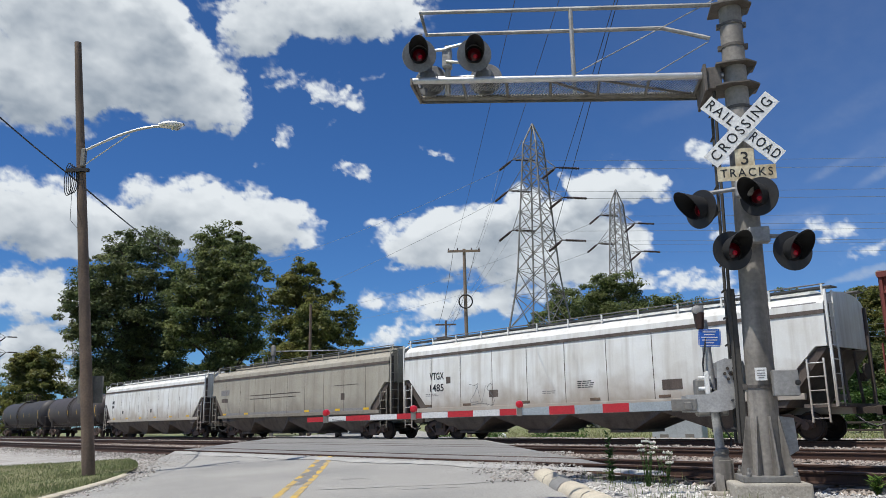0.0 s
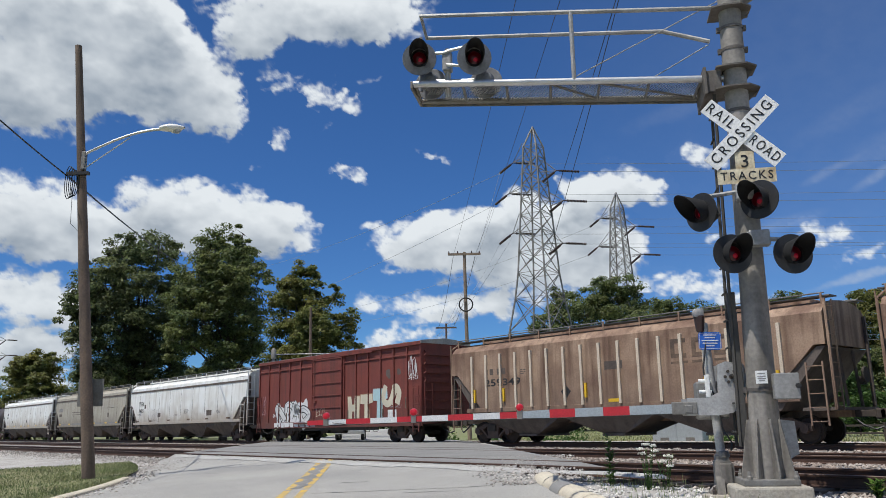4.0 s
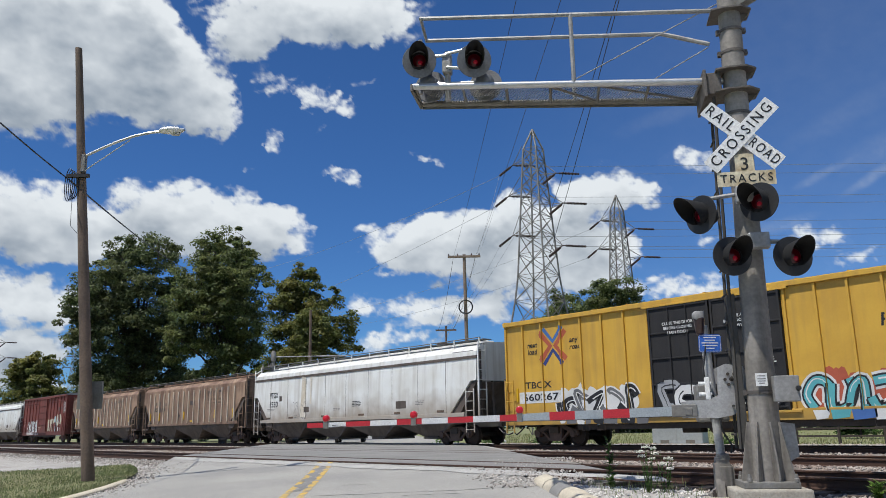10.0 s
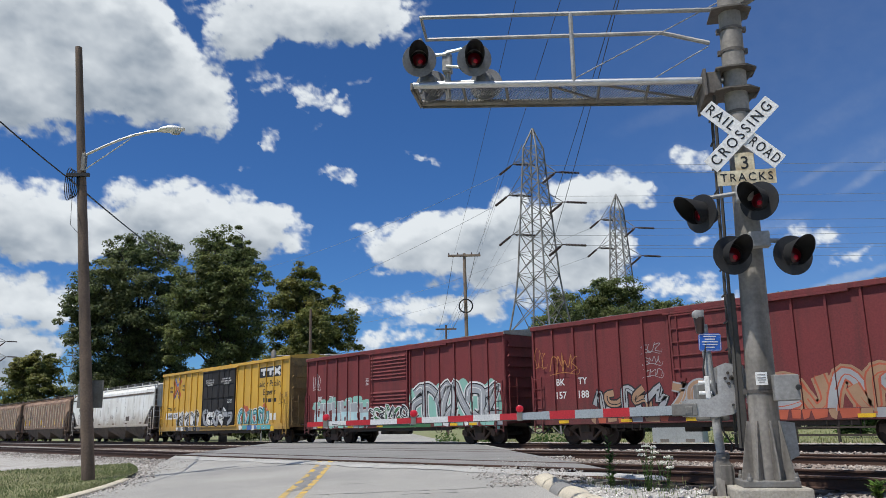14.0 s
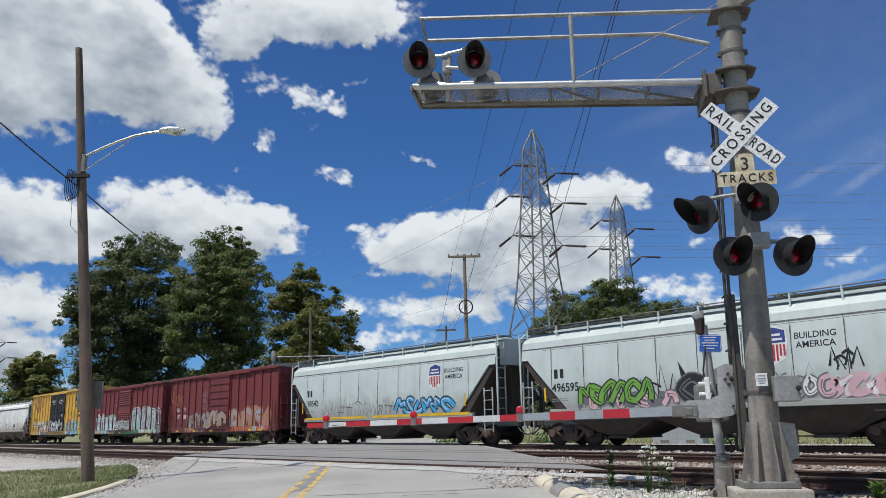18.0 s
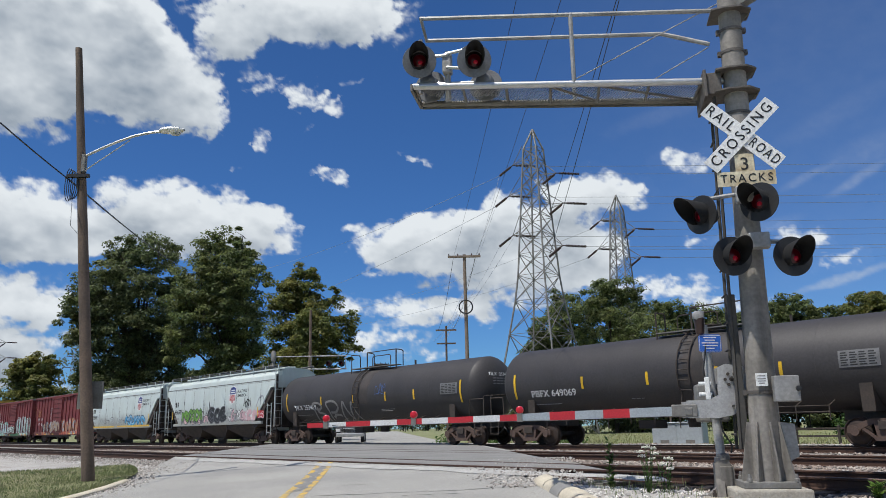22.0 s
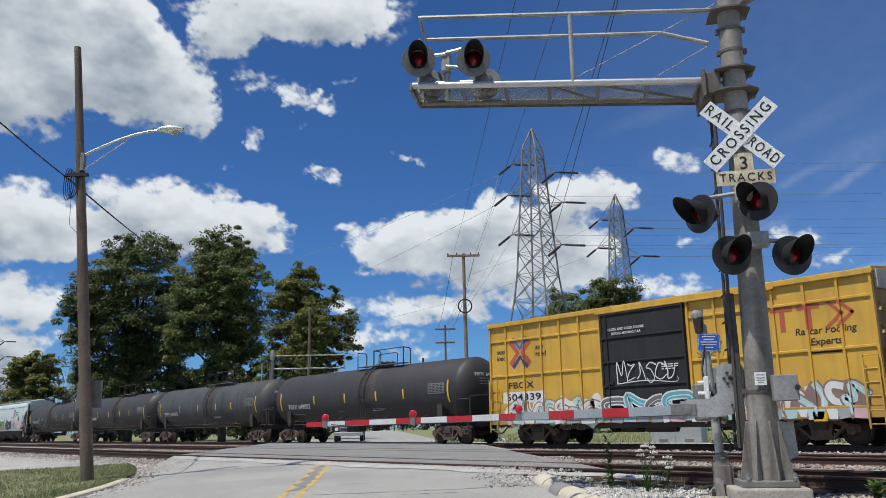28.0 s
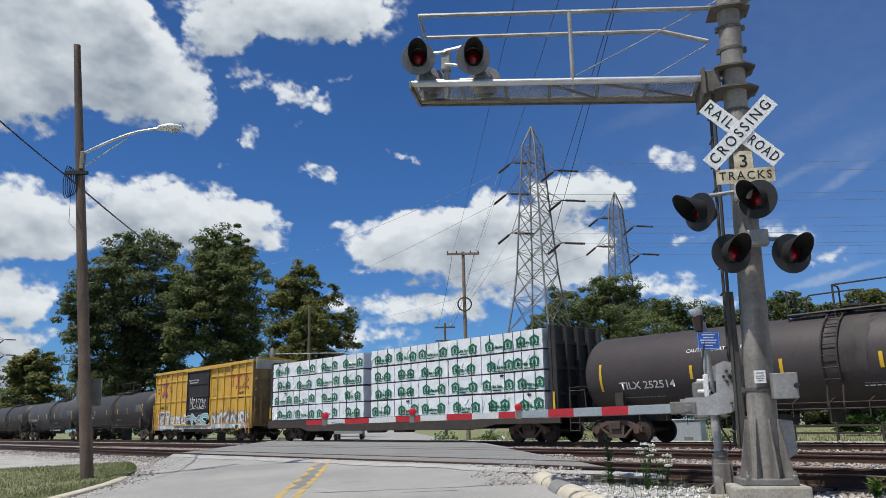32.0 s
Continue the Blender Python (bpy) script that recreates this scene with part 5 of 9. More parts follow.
# trees beyond the field, seen between the towers and behind the train
for i, (x, y, hgt, sp, m) in enumerate(((-88.5, 106.0, 24.0, 6.6, m_leaf), (-82.0, 108.5, 26.2, 7.6, m_leaf), (-92.5, 104.0, 18.0, 5.0, m_leaf_dark), (-90.6, 124.7, 25.5, 7.4, m_leaf_dark), (-79.6, 122.1, 23.4, 6.6, m_leaf),
                                       (-74.1, 128.5, 21.6, 6.2, m_leaf), (-67.5, 128.5, 20.4, 6.2, m_leaf_dark), (-61.2, 128.1, 22.3, 5.8, m_leaf), (-56.6, 132.7, 20.2, 5.8, m_leaf), (-51.2, 136.0, 22.0, 6.0, m_leaf_light),
                                       (-44.0, 136.0, 20.4, 6.4, m_leaf), (-36.0, 134.0, 21.0, 6.6, m_leaf), (-70.5, 126.0, 12.0, 6.0, m_leaf), (-58.5, 126.0, 12.0, 6.0, m_leaf_dark), (-47.5, 130.0, 12.0, 6.0, m_leaf), (-84.0, 118.0, 13.0, 6.5, m_leaf_dark))):
    tree(x, y, hgt, sp * 1.55, m, "green broadleaf tree in the row beyond the field", 20 + i, 330, 75, 0.5, 0.35, 0.04, "far tree row", 11, 1.0)
# low wood that closes the view along the road
for i in range(10):
    a, d_ = radians(131.5 + 1.75 * i), 418 + 9 * (i % 3)
    tree(d_ * math.cos(a), d_ * math.sin(a), 11.0 + 2.5 * ((i * 7) % 4), 11.0, (m_leaf, m_leaf_dark)[i % 2], "distant green tree at the end of the road", 90 + i, 90, 40, 1.3, 0.4, 0.02, "distant trees", 8, 2.2)
BUSH = random.Random(8)
for i, (x, y, r) in enumerate(((-34.5, 33.5, 0.8), (-31.0, 34.2, 0.9), (-28.5, 33.8, 1.0), (-20.0, 34.5, 0.6), (-37.8, 32.9, 0.9))):
    pts, fs = [], []
    for _ in range(420):
        d = Vector((BUSH.gauss(0, 1), BUSH.gauss(0, 1), abs(BUSH.gauss(0, 0.8)))).normalized() * r * BUSH.uniform(0.4, 1.05)
        nrm = Vector((BUSH.uniform(-1, 1), BUSH.uniform(-1, 1), BUSH.uniform(0, 1))).normalized()
        s = nrm.orthogonal().normalized() * 0.09
        t = nrm.cross(s) * 0.5
        k = len(pts)
        pts += [(d - s)[:], (d + t)[:], (d + s)[:], (d - t)[:]]
        fs.append((k, k + 1, k + 2, k + 3))
    me = bpy.data.meshes.new("bush")
    me.from_pydata(pts, [], fs)
    tagged(part("bush", me, m_weed, None, at=pose(x, y, soil_z(y))), "low weedy bush beyond the tracks", "bush", "bushes by the field")

# relay cabinet beyond the tracks
cb = root("relay_cabinet", pose(-21.5, 33.2, -0.48, 0, 0, 20), "pale grey steel signal cabinet on a slab", "cabinet")
part("slab", Geo().box(-1.3, 1.3, -0.8, 0.8, -0.05, 0.1, 0.02), m_concrete, cb)
part("case", Geo().box(-1.15, 1.15, -0.6, 0.6, 0.1, 1.25, 0.03), m_arm_grey, cb)
for x in (-0.58, 0.58):
    d_ = part("door", Geo().box(x - 0.54, x + 0.54, -0.63, -0.6, 0.18, 1.18, 0.01), m_arm_grey, cb)
    part("vent", Geo().box(x - 0.2, x + 0.2, -0.645, -0.63, 0.35, 0.5), m_galv_dull, d_)
part("lid", Geo().box(-1.22, 1.22, -0.68, 0.68, 1.25, 1.31, 0.02), m_arm_grey, cb)

# cantilever signal and a thin pole left of the road beyond the tracks
gn = root("cantilever_signal", pose(-54.2, 32.5, -0.15, 0, 0, 49), "far grey cantilever crossing signal beside the road", "railway signal")
part("mast", Geo().lathe([(0.0, 0.17), (6.2, 0.13), (6.25, 0.2), (6.9, 0.2), (7.05, 0.08)], 14, "z", (-2.35, 0, 0)), m_galv_dull, gn, smooth=True)
part("base_plate", Geo().box(-2.7, -2.0, -0.35, 0.35, -0.2, 0.08, 0.02), m_concrete, gn)
lad = Geo()
for x in (-2.68, -2.5):
    lad.tube((x, -0.2, 1.0), (x, -0.2, 6.1), 0.025, n=6)
for k in range(14):
    lad.tube((-2.68, -0.2, 1.2 + 0.36 * k), (-2.5, -0.2, 1.2 + 0.36 * k), 0.015, n=5)
part("ladder", lad, m_galv_dull, gn)
for z, r in ((6.56, 0.045), (5.55, 0.06)):
    part("arm_tube", Geo().tube((-2.35, 0, z), (3.4, 0, z), r, n=10), m_galv, gn, "pale horizontal tube", smooth=True)
for x in (0.6, 3.3):
    part("arm_strut", Geo().tube((x, 0, 5.55), (x, 0, 6.56), 0.03, n=8), m_galv, gn)
for x in (2.0, 3.0):
    signal_lamp(gn, x, -0.1, 5.95, -8, face=m_black)
gp = root("light_pole", pose(-56.4, 30.2, -0.2), "thin pale metal pole by the crossing", "pole")
part("pole", Geo().tube((0, 0, 0), (0, 0, 6.1), 0.06, 0.05, 10), m_galv, gp, smooth=True)
part("foot", Geo().box(-0.15, 0.15, -0.15, 0.15, -0.1, 0.06, 0.02), m_concrete, gp)
u3 = root("utility_pole", pose(-57.5, 35.1, -0.5), "bare brown timber pole among the trees", "utility pole", "utility poles")
part("pole", Geo().tube((0, 0, 0), (0, 0, 11.2), 0.15, 0.11, 10), m_wood, u3)
u4 = root("utility_pole", pose(-57.3, 86.7, -0.5), "far timber pole with a grey transformer", "utility pole", "utility poles")
part("pole", Geo().tube((0, 0, 0), (0, 0, 11.8), 0.14, 0.11, 10), m_wood, u4)
part("transformer", Geo().lathe([(9.3, 0.25), (10.3, 0.25), (10.4, 0.1)], 12, "z", (0.9, 0.3, 0)).tube((0, 0, 10), (0.9, 0.3, 10), 0.05), m_alu, u4)


# low wires from the transformer pole
for k, (z, e) in enumerate(((11.0, 12.4), (10.2, 11.2), (9.6, 10.4))):
    wire("overhead_wire", (-57.3, 86.7, z), (28.0, 176.0, e + 6.0), 1.2, 0.03, m_wire_far, "thin overhead wire beyond the field", 12)

# shrubs by the field, a rail fence, a scrap of white litter
for i, (x, y, hgt, sp) in enumerate(((-24.8, 61.4, 4.3, 2.1), (-22.4, 62.6, 3.8, 2.0), (-26.9, 89.6, 2.6, 2.0), (-31.0, 88.0, 1.8, 1.6))):
    tree(x, y, hgt, sp, m_weed, "bright green shrub at the edge of the field", 60 + i, 90, 70, 0.24, 0.08, 0.02, "field shrubs", 7)
fence = root("rail_fence", pose(-20.2, 42.0, -0.5), "low dark rail fence beyond the tracks", "fence")
for k in range(10):
    part("post", Geo().box(2.2 * k - 0.06, 2.2 * k + 0.06, -0.06, 0.06, -0.1, 1.02, 0.01), m_under, fence)
    if k < 9:
        for z in (0.5, 0.88):
            part("rail", Geo().box(2.2 * k + 0.06, 2.2 * k + 2.14, -0.03, 0.03, z - 0.05, z + 0.05), m_under, fence)
thing("litter", Geo().prism([(-0.3, 0.0), (0.35, 0.0), (0.3, 0.22), (0.05, 0.34), (-0.22, 0.26)], -0.15, 0.18), m_white_sign, "crumpled white litter in the grass", "litter", at=pose(-44.6, 44.5, soil_z(44.5), 0, 0, 30))
# pickup truck waiting in the oncoming lane beyond the tracks; its nose is at +x
auto = root("pickup_truck", pose(-48.3, 33.0, road_z(33.0), 0, 0, -37.0), "dark pickup truck with a chrome bumper waiting at the crossing", "truck")
side = [(-2.7, 0.55), (-2.75, 0.75), (-2.7, 1.12), (-0.75, 1.14), (-0.6, 1.2), (1.0, 1.2), (2.2, 1.12), (2.55, 1.0), (2.62, 0.62), (2.5, 0.45), (2.3, 0.42), (-2.5, 0.42)]
part("body", Geo().prism(side, -0.97, 0.97), m_tank, auto, "dark truck body")
part("cabin", Geo().prism([(-0.7, 1.16), (-0.62, 1.78), (-0.4, 1.86), (0.35, 1.84), (0.98, 1.2)], -0.82, 0.82), m_tank, auto)
part("windscreen", Geo().add([(0.96, -0.74, 1.25), (0.96, 0.74, 1.25), (0.42, 0.68, 1.8), (0.42, -0.68, 1.8), (0.99, -0.74, 1.25), (0.99, 0.74, 1.25), (0.45, 0.68, 1.8), (0.45, -0.68, 1.8)], [(0, 1, 2, 3), (4, 5, 6, 7), (0, 1, 5, 4), (1, 2, 6, 5), (2, 3, 7, 6), (3, 0, 4, 7)]), m_black_door, auto, "dark windscreen")
part("bumper", Geo().box(2.5, 2.78, -0.98, 0.98, 0.42, 0.66, 0.04), m_alu, auto, "chrome front bumper")
gr = part("grille", Geo().box(2.55, 2.66, -0.6, 0.6, 0.7, 0.98, 0.02), m_alu, auto, "chrome grille")
for z in (0.76, 0.84, 0.92):
    part("grille_slot", Geo().box(2.655, 2.672, -0.54, 0.54, z - 0.022, z + 0.022), m_black, gr)
for s in (-1, 1):
    part("headlight", Geo().box(2.52, 2.64, min(s * 0.64, s * 0.92), max(s * 0.64, s * 0.92), 0.74, 0.96, 0.03), m_white_sign, auto, "clear headlight")
    part("wing_mirror", Geo().box(0.85, 0.98, min(s * 0.97, s * 1.16), max(s * 0.97, s * 1.16), 1.22, 1.4, 0.02), m_black, auto)
TY = Geo().lathe([(-0.12, 0.22), (-0.12, 0.34), (-0.09, 0.38), (0.09, 0.38), (0.12, 0.34), (0.12, 0.22)], 20, "y").mesh("wheel")
TY.materials.append(m_black)
for x in (-1.75, 1.75):
    for y in (-0.88, 0.88):
        w_ = part("wheel", TY, None, auto, at=pose(x, y, 0.38))
        part("rim", Geo().lathe([(-0.13, 0.01), (-0.13, 0.21), (0.13, 0.21), (0.13, 0.01)], 16, "y"), m_alu, w_)


# ---------------------------------------------------------------- weeds by the kerb
def weed(x, y, z, height, label, seed, stems=7, flowers=0, leaf=0.05, spread=0.25, leaves=26, green=None):
    rnd = random.Random(seed)
    wd = root("weed", pose(x, y, z), label, "weed", "verge weeds")
    st, lf, fl = Geo(), Geo(), Geo()
    for i in range(stems):
        a = rnd.uniform(0, 6.28)
        top = Vector((spread * rnd.uniform(0.1, 1) * math.cos(a), spread * rnd.uniform(0.1, 1) * math.sin(a), height * rnd.uniform(0.6, 1.0)))
        st.tube((0.02 * math.cos(a), 0.02 * math.sin(a), 0), top, 0.006, 0.003, 5)
        for _ in range(leaves):
            p = top * rnd.uniform(0.15, 1.0)
            b = rnd.uniform(0, 6.28)
            d = Vector((math.cos(b), math.sin(b), rnd.uniform(0.0, 0.7))) * leaf * rnd.uniform(0.6, 1.5)
            s = Vector((-math.sin(b), math.cos(b), 0)) * leaf * 0.22
            lf.add([p[:], (p + d * 0.5 + s)[:], (p + d)[:], (p + d * 0.5 - s)[:]], [(0, 1, 2, 3)])
        if i < flowers:
            for _ in range(30):
                q = top + Vector((rnd.uniform(-0.045, 0.045), rnd.uniform(-0.045, 0.045), rnd.uniform(-0.01, 0.02)))
                r = 0.012
                fl.add([(q.x - r, q.y, q.z), (q.x, q.y - r, q.z + 0.004), (q.x + r, q.y, q.z), (q.x, q.y + r, q.z + 0.004), (q.x, q.y, q.z + 0.014), (q.x, q.y, q.z - 0.01)], [(0, 1, 4), (1, 2, 4), (2, 3, 4), (3, 0, 4), (1, 0, 5), (2, 1, 5), (3, 2, 5), (0, 3, 5)])
    tagged(part("stem", st, green or m_weed, wd), kind="stuff")
    tagged(part("leaves", lf, green or m_weed, wd), kind="stuff")
    if flowers:
        tagged(part("flower_head", fl, m_flower, wd, "white flat flower heads"), kind="stuff")


weed(-7.8, 10.1, -0.27, 0.84, "dark narrow weed by the kerb", 1, 3, 0, 0.09, 0.05, 70)
weed(-7.02, 9.95, -0.29, 0.78, "flowering weed with white heads", 2, 11, 6, 0.04, 0.3, 30)
weed(-6.9, 10.2, -0.27, 0.62, "flowering weed with white heads", 3, 9, 4, 0.04, 0.28, 30)
weed(-4.2, 10.7, -0.24, 0.26, "small bright green weed in the gravel", 4, 9, 0, 0.09, 0.09, 18, m_weed_bright)


# ---------------------------------------------------------------- clouds
def lattice_noise(u, v, seed):
    r = np.random.RandomState(seed)
    table = r.rand(256, 256)
    iu, iv = np.floor(u).astype(int), np.floor(v).astype(int)
    fu, fv = u - iu, v - iv
    fu, fv = fu * fu * (3 - 2 * fu), fv * fv * (3 - 2 * fv)
    g = lambda a, b: table[a % 256, b % 256]
    return (g(iu, iv) * (1 - fu) + g(iu + 1, iv) * fu) * (1 - fv) + (g(iu, iv + 1) * (1 - fu) + g(iu + 1, iv + 1) * fu) * fv


def fractal(u, v, seed, octaves=6, gain=0.55):
    out, amp, tot = 0, 1.0, 0.0
    for o in range(octaves):
        out = out + amp * lattice_noise(u * 2 ** o + 13.7 * o, v * 2 ** o + 7.1 * o, seed + o)
        tot += amp
        amp *= gain
    return out / tot


PUFFS = [(168.24, 25.31, 6.4, 4.1), (163.08, 24.42, 5.3, 3.4), (159.18, 23.46, 3.8, 2.8), (156.73, 22.21, 2.4, 1.9), (168.52, 21.37, 4.5, 2.3), (165.17, 26.94, 5.6, 2.6), (161.78, 27.15, 2.3, 2.3)]
PUFFS += [(152.08, 29.21, 5.3, 1.9), (146.84, 28.8, 4.9, 1.7), (154.31, 26.97, 2.1, 1.5), (143.6, 30.2, 2.6, 1.4), (144.9, 28.0, 1.7, 1.0)]
# small slanting scraps of cloud: azimuth, elevation, half length, half width, slant, density
SCRAPS = [(151.6, 24.3, 2.0, 1.0, -10.0, 0.75), (149.0, 23.8, 2.6, 1.1, -16.0, 0.9), (146.6, 23.0, 1.5, 0.7, -30.0, 0.7), (151.75, 20.25, 0.75, 0.8, 40.0, 0.62), (146.7, 17.8, 1.45, 0.6, -20.0, 0.75), (147.3, 18.1, 0.7, 0.5, 10.0, 0.5),
          (140.3, 19.2, 1.5, 0.34, -24.0, 0.5), (145.3, 24.8, 1.0, 0.55, 25.0, 0.4), (141.6, 28.5, 2.3, 1.3, 40.0, 0.36), (140.2, 30.2, 2.0, 0.8, 30.0, 0.3), (148.2, 21.3, 0.6, 0.4, 60.0, 0.3), (153.7, 18.3, 0.5, 0.4, 0.0, 0.3), (165.1, 10.2, 0.8, 0.45, 20.0, 0.45)]
PUFFS += [(167.8, 13.91, 4.1, 2.4), (164.68, 13.11, 2.6, 1.7), (159.04, 15.08, 4.1, 1.9), (154.77, 14.56, 3.4, 1.9), (151.36, 13.83, 2.2, 1.7), (161.15, 13.39, 2.6, 1.5), (166.98, 12.17, 3.8, 1.1), (156.63, 12.89, 4.1, 1.1)]
PUFFS += [(141.64, 13.21, 3.2, 1.7), (138.27, 13.58, 3.4, 1.9), (140.57, 14.84, 1.5, 0.8), (134.06, 13.86, 3.8, 1.9), (129.96, 12.86, 4.1, 2.3), (127.57, 11.92, 2.6, 1.5), (136.23, 11.48, 4.9, 1.3), (131.7, 10.91, 4.5, 1.3), (142.7, 11.59, 1.7, 0.8)]
PUFFS += [(127.29, 16.32, 3.2, 1.4), (124.87, 15.93, 1.8, 0.8), (128.95, 16.03, 1.7, 1.1), (133.76, 16.09, 1.1, 0.9)]
PUFFS += [(144.14, 8.54, 2.3, 0.8), (140.03, 8.5, 3.0, 0.9), (136.74, 8.23, 2.6, 0.9), (144.55, 6.12, 1.4, 0.7), (141.69, 6.7, 2.3, 0.7), (135.06, 9.2, 1.9, 0.8), (140.08, 5.46, 2.3, 0.5), (131.79, 8.89, 2.3, 0.7)]
PUFFS += [(167.3, 8.51, 3.4, 1.7), (165.28, 7.89, 1.5, 0.9), (165.59, 5.7, 1.9, 0.9), (167.27, 4.58, 2.3, 1.5), (168.03, 5.98, 1.1, 1.1), (166.19, 3.18, 3.0, 0.8)]
PUFFS += [(120.55, 17.86, 2.2, 0.8), (120.11, 12.16, 1.1, 0.7), (122.25, 9.39, 3.2, 0.8), (119.7, 8.44, 1.5, 0.7), (113.24, 12.02, 1.7, 0.8), (111.25, 10.31, 1.7, 0.7), (126.11, 9.83, 2.3, 0.7), (117.58, 7.71, 2.3, 0.5)]
# unseen clouds added all the way round to lift ambient light, clear of the sun
rc = random.Random(31)
for _ in range(120):
    az, el = rc.uniform(182, 456), rc.uniform(6, 66)
    if abs(az - 267) < 48 and el > 36:
        continue
    for _ in range(4):
        PUFFS.append((az + rc.uniform(-5, 5), el + rc.uniform(-1.2, 1.2), rc.uniform(3, 7), rc.uniform(1.4, 3.2)))
# thin streaks of high cloud: azimuth, elevation, half length, half width, slant, density
WISPS = [(111.0, 9.0, 4.2, 0.34, 13.0, 0.34), (109.6, 15.2, 2.6, 0.42, 27.0, 0.17), (112.4, 15.9, 2.2, 0.4, 20.0, 0.13), (108.6, 16.9, 3.4, 1.3, 18.0, 0.08), (116.0, 12.8, 3.4, 0.6, 10.0, 0.12), (110.5, 19.5, 5.0, 1.0, 22.0, 0.04), (121.0, 21.5, 6.0, 0.8, 14.0, 0.05)]


def cloud_field(az, el, shift=0.0):
    el = el + shift
    wu = fractal(az * 0.55, el * 0.8, 3, 6) - 0.5
    wv = fractal(az * 0.55, el * 0.8, 40, 6) - 0.5
    a, e = az + 2.8 * wu, el + 1.8 * wv
    out = np.zeros_like(az)
    for ca_, ce, ra, re in PUFFS:
        sel = (np.abs(az - ca_) < ra * 1.7 + 1.7) & (np.abs(el - ce) < re * 1.7 + 1.7)
        if not sel.any():
            continue
        d = ((a[sel] - ca_) / (ra * 1.25)) ** 2 + ((e[sel] - ce) / (re * 1.34)) ** 2
        out[sel] = np.maximum(out[sel], 0) + np.clip(1.0 - d, 0, 1) * min(1.0, 0.22 + 0.44 * re) * (1 - 0.45 * np.clip(out[sel], 0, 1))
    fine = fractal(az * 1.9, el * 2.6, 500, 4, 0.6) - 0.5
    a, e = az + 1.6 * wu + 0.9 * fine, el + 1.6 * wv - 0.7 * fine
    for ca_, ce, ra, re, slant, density in SCRAPS:
        c, s = math.cos(radians(slant)), math.sin(radians(slant))
        x, y = -(a - ca_) * 0.93, e - ce
        d = ((x * c + y * s) / (ra * 1.1)) ** 2 + ((-x * s + y * c) / (re * 1.15)) ** 2
        out = np.maximum(out, np.clip(1.0 - d, 0, 1) * density * 0.66)
    return out


def sky_sheet(az0, az1, el0, el1, step, radius):
    na, ne = int((az1 - az0) / step) + 1, int((el1 - el0) / step) + 1
    A, E = np.meshgrid(np.linspace(az0, az1, na), np.linspace(el0, el1, ne))
    F = cloud_field(A, E)
    above, high = cloud_field(A, E, 1.1), cloud_field(A, E, 2.6)
    N1 = fractal(A * 0.9, E * 1.4, 80, 6, 0.6)
    N2 = fractal(A * 2.6, E * 3.4, 120, 5, 0.6)
    heaps = 1 - np.abs(2 * fractal(A * 0.75, E * 1.15, 300, 5, 0.5) - 1) * 2.2
    inside = F > 0
    rim = np.clip(F / 0.34, 0, 1)
    cover = F * 1.15 + ((N1 - 0.5) * 0.8 + (N2 - 0.5) * 0.5 + (heaps - 0.62) * 0.3) * rim
    # high haze towards the right of the tracks, and thin streaks
    veil = 0.075 * np.clip((136 - A) / 24, 0, 1) * np.clip((A - 60) / 40, 0, 1) * (0.8 + 0.5 * (N1 - 0.5))
    for ca_, ce, ra, re, slant, density in WISPS:
        c, s = math.cos(radians(slant)), math.sin(radians(slant))
        x, y = -(A - ca_) * 0.95 + (N1 - 0.5) * 0.8, E - ce + (N1 - 0.5) * 0.7
        d = ((x * c + y * s) / ra) ** 2 + ((-x * s + y * c) / re) ** 2
        veil = veil + np.clip(1 - d, 0, 1) ** 1.5 * density * (0.5 + 1.0 * N2)
    belly = np.clip(0.75 * above + 0.55 * high, 0, 1.25)
    soft = fractal(A * 0.28, E * 0.5, 200, 4)
    lit = 1.04 - 0.64 * belly * (0.2 + 1.5 * np.clip(soft - 0.12, 0, 1)) + (heaps - 0.62) * 0.08 + (N1 - 0.5) * 0.12 + (N2 - 0.5) * 0.1 + 0.15 * (F - above)
    lit = np.where(inside, np.clip(lit, 0, 1), 0.6)
    ar, er = np.radians(A.ravel()), np.radians(E.ravel())
    co = np.stack([radius * np.cos(ar) * np.cos(er), radius * np.sin(ar) * np.cos(er), radius * np.sin(er)], 1).astype(np.float32)
    i = np.arange((ne - 1) * na).reshape(ne - 1, na)[:, :-1].ravel()
    faces = np.stack([i, i + 1, i + 1 + na, i + na], 1).astype(np.int32)
    return co, faces, cover.ravel(), lit.ravel(), veil.ravel()


def join_sheets(sheets):
    cos_, fcs, k = [], [], 0
    for s in sheets:
        cos_.append(s[0])
        fcs.append(s[1] + k)
        k += len(s[0])
    return (np.concatenate(cos_), np.concatenate(fcs), *(np.concatenate([s[q] for s in sheets]) for q in (2, 3, 4)))


co, fc, cv, lt, vl = join_sheets([sky_sheet(100, 178, 0, 40, 0.11, 3000), sky_sheet(178, 460, 0, 40, 1.0, 3000), sky_sheet(100, 460, 40, 75, 1.5, 3000)])
me = bpy.data.meshes.new("clouds")
me.vertices.add(len(co))
me.vertices.foreach_set("co", co.ravel())
me.loops.add(len(fc) * 4)
me.loops.foreach_set("vertex_index", fc.ravel())
me.polygons.add(len(fc))
me.polygons.foreach_set("loop_start", np.arange(0, len(fc) * 4, 4, dtype=np.int32))
me.update(calc_edges=True)
for key, values in (("cover", cv), ("brightness", lt), ("veil", vl)):
    at = me.attributes.new(key, "FLOAT", "POINT")
    at.data.foreach_set("value", values.astype(np.float32))
m_cloud = bpy.data.materials.new("cumulus cloud")
m_cloud.use_nodes = True
nt = m_cloud.node_tree
nt.nodes.clear()
